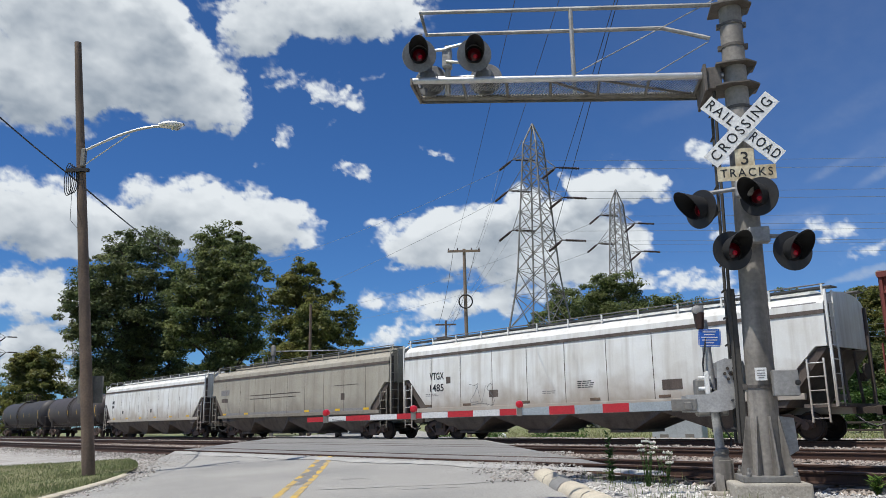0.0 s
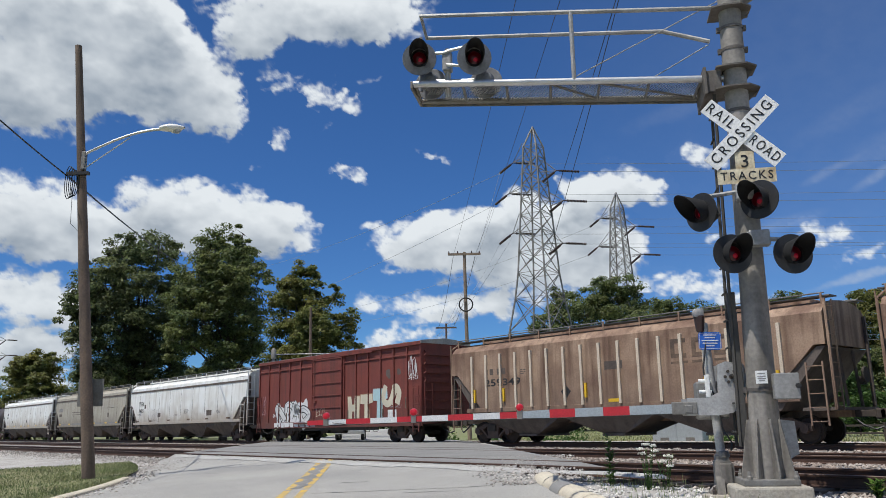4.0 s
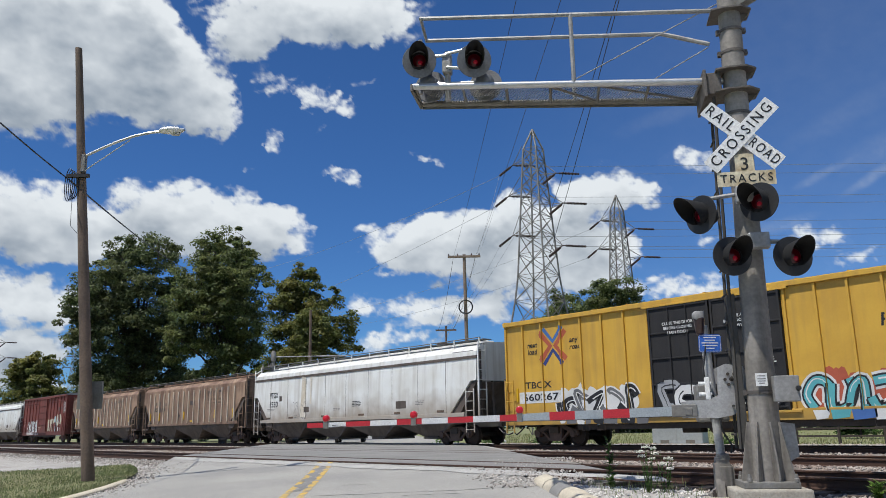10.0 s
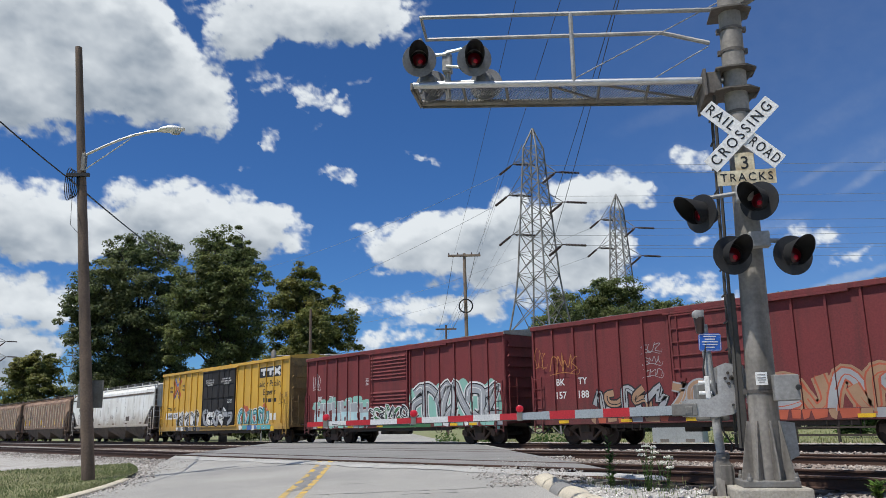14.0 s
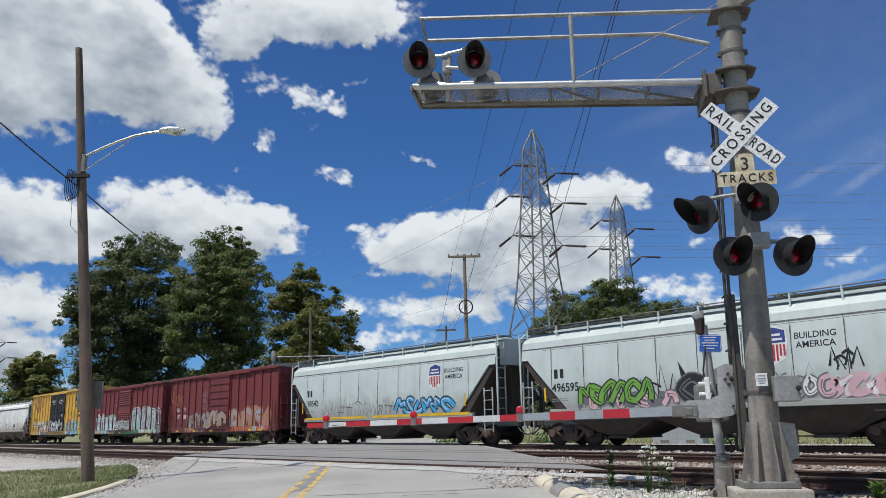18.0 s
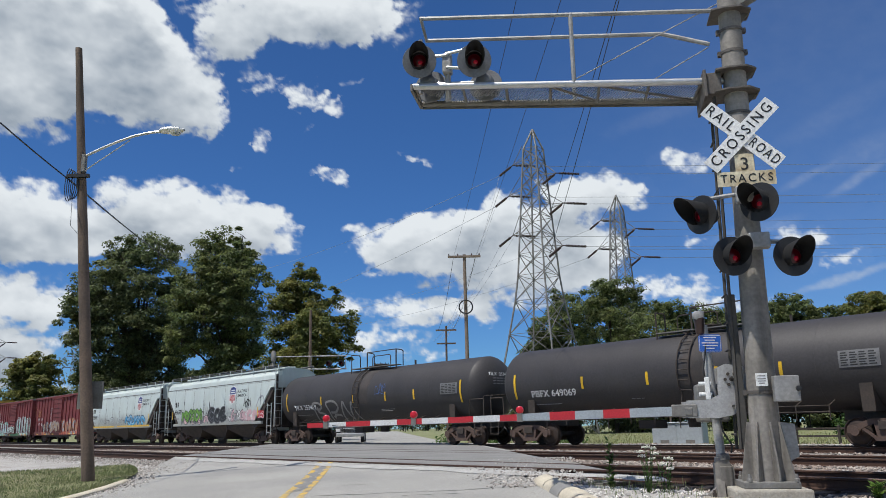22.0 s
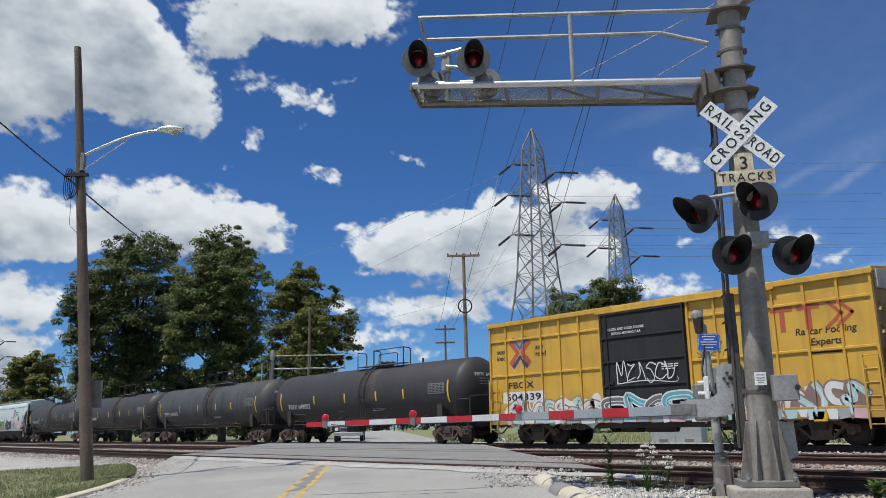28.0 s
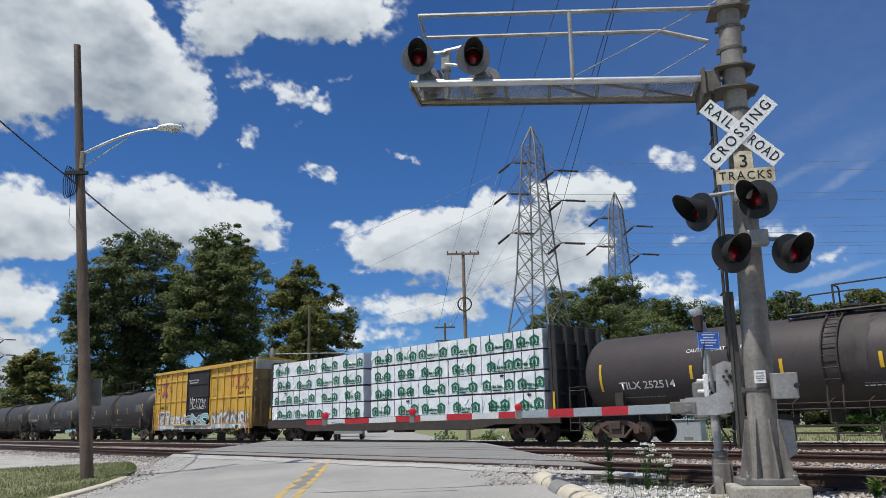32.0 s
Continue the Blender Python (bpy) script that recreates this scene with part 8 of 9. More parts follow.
# ---- the train, from its head to its tail; each car's place is where it stands sixteen seconds in
tank_car(-255.6, -240.0, m_tank, "black tank car ahead of the hoppers", seed=1)
tank_car(-236.0, -221.3, m_tank_brown, "brown-black tank car ahead of the hoppers", seed=2)

car, h, _ = hopper(-218.3, -198.4, 4.28, m_white_car, "white covered hopper car with rust-streaked sides", sill=1.4)
yellow_strips(car, (-7.5, -4.5, -1.5, 1.5, 4.5, 7.5), 1.52)
decal("stencil_block", [rect(-8.1, -7.6, 2.75, 3.0), rect(-8.1, -7.6, 2.4, 2.6), rect(-5.6, -5.3, 1.9, 2.15), rect(0.5, 0.8, 1.9, 2.15)], m_mark_black, car, -HALF - 0.005)
car, h, _ = hopper(-196.8, -177.2, 4.28, m_tan_car, "dusty tan covered hopper car", sill=1.4, rounded=0.08)
decal("logo_block", [rect(-8.6, -7.4, 2.7, 3.05)], m_mark_grey, car, -HALF - 0.005)
decal("sill_stripe", [rect(-h + 1.7, h - 1.5, 1.42, 1.56)], m_mark_grey, car, -HALF - 0.005)
decal("stencil_block", [rect(-8.5, -7.6, 2.25, 2.5), rect(-4.5, 1.5, 2.55, 2.6), rect(-4.5, 1.0, 2.35, 2.39), rect(5.6, 5.95, 2.0, 2.35), rect(4.9, 7.2, 2.75, 2.78)], m_hopper_under, car, -HALF - 0.006)
yellow_strips(car, (-8.0, -5.0, 2.2, 5.3, 7.9), 1.5)


def faded_strips(car, xs_, z, y=-HALF, tall=False, extra=0.0):
    for x in xs_:
        part("reflector", Geo().box(x - (0.045 if tall else 0.24), x + (0.045 if tall else 0.24), y - 0.012 - extra, y + 0.002, z - (0.27 if tall else 0.05), z + (0.27 if tall else 0.05)), m_worn_print, car, "faded brown reflective strip")


def white_hopper(u0, u1, label, words, number):
    car, h, _ = hopper(u0, u1, 4.33, m_white_car, label, sill=1.38, zcut=2.75)
    side_text(car, words, -h + 2.4, 2.80, 0.46, m_mark_black, width=1.0)
    side_text(car, number, -h + 2.4, 2.27, 0.46, m_mark_black, width=0.95)
    stencil_bars(car, -h + 1.6, 2.0, 0.9, 2, m_mark_grey, -HALF)
    faded_strips(car, (-h + 1.8, -h + 4.4, -h + 7.9, 1.4, 4.4, h - 2.4), 1.49)
    for q in (rect(-h + 3.05, -h + 3.35, 2.45, 2.75), rect(-h + 5.8, -h + 6.35, 1.75, 2.05), rect(h - 5.7, h - 4.9, 1.7, 2.05)):
        decal("notice_panel", [q], m_hopper_under, car, -HALF - 0.006)
    stencil_bars(car, 0.6, 2.15, 0.8, 4, m_mark_black, -HALF)
    stencil_bars(car, -1.2, 1.85, 0.7, 2, m_mark_grey, -HALF)
    stencil_bars(car, h - 4.2, 1.98, 0.7, 3, m_mark_grey, -HALF)
    decal("label_panel", [rect(h - 1.6, h - 0.2, 3.95, 4.07)], m_mark_grey, car, -HALF + 0.075)
    scrawl(car, -h + 4.6, -h + 6.0, 1.5, 2.4, "grey", -HALF, seed=3, w=0.02, n=5)
    return car, h


white_hopper(-175.95, -155.9, "white covered hopper car with dust-streaked panels", "VTGX", "1485")

# red boxcar with white and blue graffiti
car, h, spans, y = boxcar(-154.25, -138.5, 4.72, m_red_car, "oxide red boxcar with white and blue graffiti", -148.09, -145.04, 1.12, seed=4, roof=m_roof, rails=(4.1,))
Y1 = y - 0.004
piece(car, -h + 2.1, -h + 5.6, 0.85, 2.25, "white", "black", Y1, spans, 0.075, 21, 4, 0.6, shine="silver", back="white")
block_piece(car, 1.7, 4.0, 1.15, 2.4, "cream", "cream", "sand", Y1, spans, 0.075, 22, 2)
sill_paint(car, -h + 2.0, -h + 6.2, ("white", "white", "silver"), 29)
block_piece(car, 3.9, 5.2, 1.15, 2.6, "pale", "pale", "silver", Y1, spans, 0.075, 23, 1)
piece(car, 4.8, 6.2, 1.7, 2.8, "cream", "cream", Y1, spans, 0.075, 24, 2, 0.1)
scrawl(car, h - 0.95, h - 0.3, 3.0, 4.0, "white", y - 0.075, 25, 0.035, 16)
scrawl(car, -h + 0.4, -h + 0.8, 1.6, 2.6, "pink", y, 26, 0.02, 9)
scrawl(car, -1.2, -0.3, 1.4, 1.8, "cream", y - 0.11, 27, 0.02, 9)
scrawl(car, h - 2.5, h - 1.7, 1.7, 2.2, "silver", y, 28, 0.02, 9)
faded_strips(car, (-h + 3.3, -1.1 - 0.4, 1.75, 4.8), 1.35, y, True, 0.01)
faded_strips(car, (h - 1.25,), 1.85, y, True, 0.01)
side_text(car, "04", -h + 1.85, 1.48, 0.3, m_mark_white, y)
decal("patch_panel", [rect(-2.1, -1.6, 1.25, 1.7)], m_mark_black, car, y - 0.008)
decal("data_panel", [rect(5.2, 5.9, 1.15, 1.55)], m_mark_white, car, y - 0.008)
for q in (blob(random.Random(3), 5.25, 3.3, 0.35, 0.45), blob(random.Random(4), 6.1, 3.35, 0.3, 0.3)):
    decal("rust_spot", [q], m_hopper_under, car, y - 0.006)


def ribbed_hopper(u0, u1, label, number, mark_side):
    car, h, spans = hopper(u0, u1, 4.16, m_cream_car, label, sill=1.42, zcut=2.9, ribs=17, rounded=0.03, rib_paint=m_rib, bays=3, roof_paint=m_cream_car, band=False)
    # three heavy blocks with a bar beneath, in the colour of the worn print
    for i in range(3):
        x = 3.05 + i * 0.82
        decal("logo_block", [rect(x, x + 0.16, 2.85, 3.5), rect(x + 0.16, x + 0.6, 3.36, 3.5), rect(x + 0.16, x + 0.6, 2.85, 2.99)], m_worn_print, car, -HALF - 0.005)
        decal("logo_bar", [rect(x - 0.02, x + 0.64, 2.66, 2.74)], m_worn_print, car, -HALF - 0.005)
    decal("owner_mark", [rect(-h + 2.1, -h + 2.3, 2.8, 3.05), rect(-h + 2.42, -h + 2.62, 2.8, 3.05), rect(-h + 2.85, -h + 3.05, 2.8, 3.05), rect(-h + 3.15, -h + 3.35, 2.8, 3.05)], m_hopper_under, car, -HALF - 0.004)
    side_text(car, number, -h + 3.15, 2.46, 0.4, m_mark_black, width=2.1)
    yellow_strips(car, (-h + 1.5, -h + 3.25, -1.9 + 1.2, 4.3, h - 1.5), 1.95, -HALF - 0.0, True, 0.06)
    decal("data_box", [rect(0.2, 1.0, 2.65, 2.95)], m_hopper_under, car, -HALF - 0.004)
    decal("hazard_diamond", [[(-1.95, 1.95), (-1.7, 2.2), (-1.45, 1.95), (-1.7, 1.65)]], m_mark_black, car, -HALF - 0.006)
    decal("yellow_plate", [rect(0.3, 0.85, 1.48, 1.6)], m_mark_yellow, car, -HALF - 0.006)
    stencil_bars(car, -h + 4.2, 2.9, 0.3, 3, m_hopper_under, -HALF)
    return car, h


ribbed_hopper(-136.3, -119.75, "rust-streaked cream ribbed covered hopper car", "259349", -1)
ribbed_hopper(-118.1, -101.25, "weathered cream ribbed covered hopper car with brown stains", "259689", 1)
car, h = white_hopper(-99.9, -79.9, "white covered hopper car with an orange rust streak", "VTGX", "1550")
decal("rust_streak", [[(-4.6, 1.5), (-4.0, 1.5), (-4.05, 3.7), (-4.4, 3.75)], [(-3.6, 2.2), (-3.4, 2.2), (-3.4, 3.7), (-3.55, 3.7)]], mat("faint rust streak", (0.60, 0.52, 0.39), 0.7, col2=(0.66, 0.62, 0.54), scale=2, amount=0.8, streak=(0.72, 0.69, 0.62), streak_amount=0.9), car, -HALF - 0.003)


def pooling_boxcar(u0, u1, d0, d1, label, double, number, mark, seed):
    car, h, spans, y = boxcar(u0, u1, 5.02, m_yellow_car, label, d0, d1, 0.98, seed, 1.0, m_car_end, m_black_door, double, roof=m_yellow_car, door_rows=4, end_step=0.66, rails=() if double else (4.22, 2.78))
    if not double:
        for sx in (-1, 1):
            part("end_panel", Geo().box(min(sx * h, sx * (h + 0.1)), max(sx * h, sx * (h + 0.1)), -1.38, 1.38, 4.42, 4.98, 0.01), m_tank_pale, car, "pale grey panel at the top of the end")
    yy = y - 0.003
    # crossed arrow emblem in plain strokes
    ex, ez, k = (-h + 2.6, 3.85, 0.72) if double else (-h + 1.75, 3.68, 0.6)
    # two red chevrons that meet, with slimmer blue ones above and below
    for m_ in (-1, 1):
        decal("emblem_stroke", stroke([(ex + m_ * k * 0.92, ez + k * 0.78), (ex + m_ * 0.13, ez), (ex + m_ * k * 0.92, ez - k * 0.78)], 0.22), spray["brick"], car, yy - 0.004, spans, 0.075)
        decal("emblem_stroke", stroke([(ex - k * 0.68, ez + m_ * k), (ex, ez + m_ * 0.17), (ex + k * 0.68, ez + m_ * k)], 0.17), spray["navy" if m_ < 0 else "blue"], car, yy - 0.003, spans, 0.075)
    for w_, x_, z_ in (("next", -1.1, 0.1), ("load", -1.1, -0.17), ("any", 1.05, 0.15), ("road", 1.12, -0.12)):
        side_text(car, w_, ex + x_, ez + z_, 0.3, m_mark_black, y - 0.002, shear=0.15)
    lz = 4.22 if double else 3.78
    lx = h - (2.4 if double else 1.6)
    if double:
        decal("logo_panel", [rect(lx - 1.35, lx + 1.35, lz - 0.32, lz + 0.32)], m_mark_black, car, yy - 0.003, spans, 0.075)
        decal("logo_shape", [rect(lx - 1.2, lx - 0.42, lz + 0.06, lz + 0.22), rect(lx - 0.93, lx - 0.69, lz - 0.22, lz + 0.1), rect(lx - 0.38, lx + 0.4, lz + 0.06, lz + 0.22), rect(lx - 0.11, lx + 0.13, lz - 0.22, lz + 0.1)]
              + ribbon([(lx + 0.45, lz - 0.19), (lx + 1.15, lz + 0.19)], 0.2), m_mark_white, car, yy - 0.006, spans, 0.075)
        decal("logo_shape", ribbon([(lx + 0.45, lz + 0.19), (lx + 1.15, lz - 0.19)], 0.2), m_mark_white, car, yy - 0.009, spans, 0.075)
        for w_, z_, s_ in (("Railcar Pooling", 3.5, 0.52), ("Experts", 3.0, 0.5)):
            side_text(car, w_, lx - 0.1, z_, s_, m_mark_black, y, shear=0.12)
        decal("web_address", [rect(lx - 0.8, lx - 0.35, 2.4, 2.68), rect(lx - 0.25, lx + 0.2, 2.4, 2.62), rect(lx + 0.28, lx + 0.8, 2.4, 2.62)], m_mark_black, car, y - 0.008)
    else:
        decal("logo_shape", [rect(lx - 1.5, lx - 0.8, lz + 0.24, lz + 0.38), rect(lx - 1.22, lx - 1.06, lz - 0.38, lz + 0.25), rect(lx - 0.68, lx + 0.02, lz + 0.24, lz + 0.38), rect(lx - 0.4, lx - 0.24, lz - 0.38, lz + 0.25)]
              + ribbon([(lx + 0.2, lz - 0.35), (lx + 0.65, lz + 0.02), (lx + 0.25, lz + 0.4)], 0.1) + ribbon([(lx + 0.5, lz - 0.35), (lx + 0.95, lz + 0.02), (lx + 0.55, lz + 0.4)], 0.1), spray["brick"], car, yy - 0.006, spans, 0.075)
        for w_, z_ in (("Railcar Pooling", 3.35), ("Experts", 3.02)):
            side_text(car, w_, lx + 0.1, z_, 0.3, m_mark_black, y, shear=0.12)
        decal("web_address", [rect(lx - 0.4, lx + 0.6, 2.68, 2.82)], m_mark_black, car, y - 0.008)
    side_text(car, mark, -h + 1.75, 2.35, 0.36, m_mark_black, y - 0.002, width=1.4)
    decal("number_panel", [rect(-h + 0.7, -h + 3.0, 1.65, 2.1)], m_mark_white, car, yy - 0.002, spans, 0.075)
    side_text(car, number, -h + 1.85, 1.87, 0.38, m_mark_black, y - 0.008, width=1.9)
    yellow_strips(car, (-h + 0.6, h - 1.0), 2.0, y, True, 0.03)
    decal("data_panel", [rect(h - 2.3, h - 1.6, 1.35, 1.75)], m_mark_white, car, y - 0.008)
    decal("placard", [rect(h - 2.1, h - 1.7, 0.72, 1.0)], m_mark_yellow, car, -HALF - 0.012)
    dx0, dx1 = d0 - (u0 + u1) / 2, d1 - (u0 + u1) / 2
    for i in range(2 if double else 1):
        cx = dx0 + (dx1 - dx0) * ((i + 0.5) / (2 if double else 1)) - (0.0 if double else 0.6)
        for j, w_ in enumerate(("CLOSE AND LOCK", "BOTH DOORS BEFORE", "MOVING CAR") if (double and i) else ("CLOSE THIS DOOR", "BEFORE CLOSING", "MAIN DOOR") if double else ("CLOSE AND LOCK DOORS", "BEFORE MOVING CAR")):
            side_text(car, w_, cx, 4.12 - 0.16 * j, 0.14 if double else 0.13, m_mark_white, -HALF - 0.08)
    stencil_bars(car, dx1 - 1.0, 2.7, 0.7, 3, m_mark_white, -HALF - 0.076)
    return car, h, spans, y, dx0, dx1


car, h, spans, y, dx0, dx1 = pooling_boxcar(-78.1, -59.3, -70.96, -66.09, "long yellow boxcar with black doors and bright graffiti", True, "660267", "TBOX", 8)
piece(car, -h + 2.9, -h + 6.4, 0.95, 2.15, ("black", "grey"), "white", y - 0.004, spans, 0.075, 31, 5, 0.5, back="white")
piece(car, dx0 + 0.4, dx1 - 0.3, 1.15, 2.25, ("silver", "white"), "black", -HALF - 0.076, (), 0, 32, 5, 0.8)
piece(car, dx1 + 0.5, h - 2.6, 0.95, 2.2, "teal", "black", y - 0.004, spans, 0.075, 33, 6, 0.6, glow="white", back="brick", shine="white")
scrawl(car, h - 1.2, h - 0.2, 2.3, 3.0, "black", y - 0.076, 34, 0.03, 14)
sill_paint(car, dx1 + 0.6, h - 2.4, ("teal", "teal", "white", "blue"), 35)
sill_paint(car, -h + 2.8, -h + 6.4, ("white", "black", "grey"), 36)


def maroon_boxcar(u0, u1, d0, d1, label, num0, num1, louvre, rows_):
    car, h, spans, y = boxcar(u0, u1, 4.66, m_maroon_car, label, d0, d1, 1.08, 5, 0.95, m_maroon_car, None, False, louvre, m_roof, rows_)
    side_text(car, "BK", -h + 1.35, 2.35, 0.36, m_mark_white, y)
    side_text(car, "TY", -h + 2.45, 2.35, 0.36, m_mark_white, y)
    side_text(car, num0, -h + 1.35, 1.85, 0.38, m_mark_white, y)
    side_text(car, num1, -h + 2.45, 1.85, 0.38, m_mark_white, y)
    yellow_strips(car, (-h + 1.5, -h + 4.4, -0.9, 4.6, h - 2.0), 0.86, -HALF, False, 0.01)
    return car, h, spans, y


car, h, spans, y = maroon_boxcar(-57.4, -41.7, -51.3, -48.14, "maroon boxcar with a louvred door and silver graffiti", "152", "143", True, 5)
for q in range(7):
    decal("graffiti_cloud", [blob(random.Random(140 + q), -h + 1.0 + 0.78 * q, 2.0 + 0.1 * (q % 3), 0.8, 0.42)], spray["mint"], car, y - 0.006 - 0.0002 * q, spans, 0.075)
block_piece(car, -h + 0.8, -h + 6.0, 1.05, 2.15, "silver", "pale", "white", y - 0.004, spans, 0.075, 41, 6)
piece(car, -1.6, 1.4, 1.1, 1.85, ("black", "dgreen"), "white", -HALF - 0.1, (), 0, 42, 7, 0.8)
piece(car, 1.5, h - 0.4, 0.95, 2.7, "silver", "black", y - 0.004, spans, 0.075, 43, 6, 0.25, glow="white", back="mint", shine="white")
scrawl(car, -h + 0.6, -h + 1.3, 2.9, 3.9, "white", y, 44, 0.03, 9)
sill_paint(car, -h + 0.8, -2.0, ("silver", "mint"), 45)
sill_paint(car, 3.2, h - 0.5, ("white", "silver", "mint"), 46)
decal("sill_paint", [rect(-1.0, 3.0, 0.76, 1.06)], spray["dgreen"], car, -HALF - 0.012)
stencil_bars(car, -2.2, 3.2, 0.3, 5, m_mark_white, y)
car, h, spans, y = maroon_boxcar(-40.1, -24.2, -33.66, -30.47, "maroon boxcar with orange and white graffiti", "157", "188", False, 7)
piece(car, -h + 3.0, -h + 6.0, 0.95, 2.05, ("silver", "sand"), "black", y - 0.004, spans, 0.075, 51, 5, 0.9)
piece(car, 1.1, h - 1.0, 0.95, 2.3, ("sand", "silver"), "brick", y - 0.004, spans, 0.075, 52, 7, 1.0, glow="sand")
piece(car, -1.6, 1.2, 1.1, 2.1, "sand", "silver", -HALF - 0.1, (), 0, 53, 4, 0.3)
scrawl(car, -h + 0.9, -h + 2.3, 2.7, 3.4, "orange", y - 0.076, 54, 0.04, 12)
scrawl(car, -h + 0.1, -h + 0.7, 3.0, 3.8, "orange", y - 0.076, 55, 0.025, 9)
sill_paint(car, -h + 2.8, -2.2, ("silver", "sand", "brick"), 57)
sill_paint(car, 1.2, h - 1.2, ("sand", "brick", "silver"), 58)
for i in range(3):
    scrawl(car, -2.8, -2.0, 3.2 - 0.42 * i, 3.5 - 0.42 * i, "silver", y, 56 + i, 0.025, 6)


def mint_hopper(u0, u1, label, number, lx0):
    # dark_end: shade under the sloped ends is put into a darker, grimy material
    car, h, _ = hopper(u0, u1, 4.36, m_mint_car, label, sill=1.36, zcut=3.35, dark_end=m_under, rounded=0.2, bays=3, sill_paint=m_mint_car, band=False)
    for dz in (0.0, 0.1, 0.2):
        part("roof_band", Geo().box(-h + 0.02, h - 0.02, -HALF + 0.09, -HALF + 0.2, 3.56 + dz, 3.61 + dz), m_walkway, car, "dark grey roofline band")
    lx, lz = lx0, 3.08
    shield = [(lx - 0.42, lz + 0.45), (lx, lz + 0.6), (lx + 0.42, lz + 0.45), (lx + 0.45, lz), (lx + 0.36, lz - 0.45), (lx, lz - 0.62), (lx - 0.36, lz - 0.45), (lx - 0.45, lz)]
    shell_y = piecewise([(1.0, -HALF), (2.6, -HALF + 0.002), (3.2, -HALF + 0.034), (3.81, -HALF + 0.104)])
    skin = lambda k: (lambda z: shell_y(z) - k)
    decal("emblem_shield", [shield], m_mark_white, car, skin(0.008))
    decal("emblem_top", [[(lx - 0.38, lz + 0.42), (lx, lz + 0.54), (lx + 0.38, lz + 0.42), (lx + 0.4, lz + 0.05), (lx - 0.4, lz + 0.05)]], spray["navy"], car, skin(0.011))
    for w_, q_ in ((0.24, 0.3), (0.3, 0.16)):
        decal("emblem_bar", [rect(lx - w_, lx + w_, lz + q_ - 0.035, lz + q_ + 0.035)], m_mark_white, car, skin(0.013))
    for i in range(7):
        decal("emblem_stripe", [rect(lx - 0.36 + 0.112 * i, lx - 0.296 + 0.112 * i, lz - (0.5 if 1 < i < 5 else 0.36), lz)], spray["red"], car, skin(0.011))
    for w_, q_, l_ in (("BUILDING", 0.2, 1.25), ("AMERICA", -0.08, 1.2)):
        me = text_mesh(w_, 0.27, l_, 0.0)
        for v in me.vertices:
            v.co = (lx + 1.3 + v.co.x, shell_y(lz + q_ + v.co.y) - 0.006, lz + q_ + v.co.y)
        part("lettering", me, m_mark_black, car)
    decal("owner_mark", [rect(-h + 1.75, -h + 1.93, 2.55, 2.9), rect(-h + 2.05, -h + 2.23, 2.55, 2.9)], m_mark_black, car, -HALF - 0.006)
    side_text(car, number, -h + 2.3, 2.18, 0.45, m_mark_black, -HALF - 0.002)
    stencil_bars(car, -h + 1.6, 1.75, 1.1, 2, m_mark_grey, -HALF)
    yellow_strips(car, (-h + 1.25, h - 1.9), 1.95, -HALF, True)
    return car, h


car, h = mint_hopper(-22.6, -5.9, "pale grey-green covered hopper car with blue graffiti", "98542", 4.4)
piece(car, 1.6, 5.6, 1.42, 2.2, "sky", "black", -HALF - 0.006, (), 0, 61, 6, 0.3, shine="white")
spikes(car, -4.9, 1.4, 1.4, 2.5, "grey", -HALF, 62, 0.04, 20)
decal("sill_stripe", [rect(-h + 1.6, -1.0, 1.3, 1.42), rect(-0.4, h - 1.6, 1.3, 1.42)], m_mark_yellow, car, -HALF - 0.02)
car, h = mint_hopper(-4.35, 11.75, "pale grey-green covered hopper car with green and black graffiti", "496595", 2.65)
piece(car, -h + 3.0, -h + 6.2, 1.5, 2.4, "green", "black", -HALF - 0.006, (), 0, 63, 6, 1.0)
piece(car, -h + 3.0, -h + 7.2, 1.38, 1.85, ("grey", "pink"), "grey", -HALF - 0.005, (), 0, 64, 8, 1.0)
spikes(car, -h + 5.6, -h + 7.6, 1.45, 2.9, "black", -HALF, 65, 0.07, 6)
piece(car, -h + 7.4, -h + 9.9, 1.4, 2.45, "black", "grey", -HALF - 0.006, (), 0, 72, 3, 1.0)
decal("graffiti_sweep", [[(-0.75, 2.85), (-0.3, 2.1), (0.5, 1.75), (0.45, 1.42), (-0.25, 1.42), (-0.6, 1.9)]], spray["black"], car, -HALF - 0.009)
piece(car, 2.3, 4.3, 1.42, 2.2, ("white", "pink", "silver"), "grey", -HALF - 0.006, (), 0, 66, 5, 1.1)
piece(car, 4.2, 6.0, 1.42, 2.1, ("pink", "white"), "pink", -HALF - 0.006, (), 0, 73, 5, 1.0)
spikes(car, 2.0, 4.2, 1.6, 2.5, "silver", -HALF + 0.001, 74, 0.05, 6)
spikes(car, 4.3, 5.2, 2.2, 2.95, "black", -HALF, 67, 0.08, 3)
decal("graffiti_block", [rect(6.15, 6.95, 1.55, 2.0)], spray["red"], car, -HALF - 0.008)
scrawl(car, 6.2, 6.9, 1.6, 1.95, "white", -HALF - 0.004, 68, 0.03, 7)
decal("graffiti_arch", stroke(smooth_line([(5.9, 2.2), (6.3, 2.75), (6.75, 2.85), (7.0, 2.4)], 5), 0.09), spray["silver"], car, -HALF - 0.006)


def tank_text(car, words, x, z, size, material, width):
    """Lettering wrapped on the shell."""
    me = text_mesh(words, size, width, 0.0)
    for v in me.vertices:
        v.co = (x + v.co.x, on_tank(1.44, 2.46, z + v.co.y) - 0.004, z + v.co.y)
    return part("lettering", me, material, car)


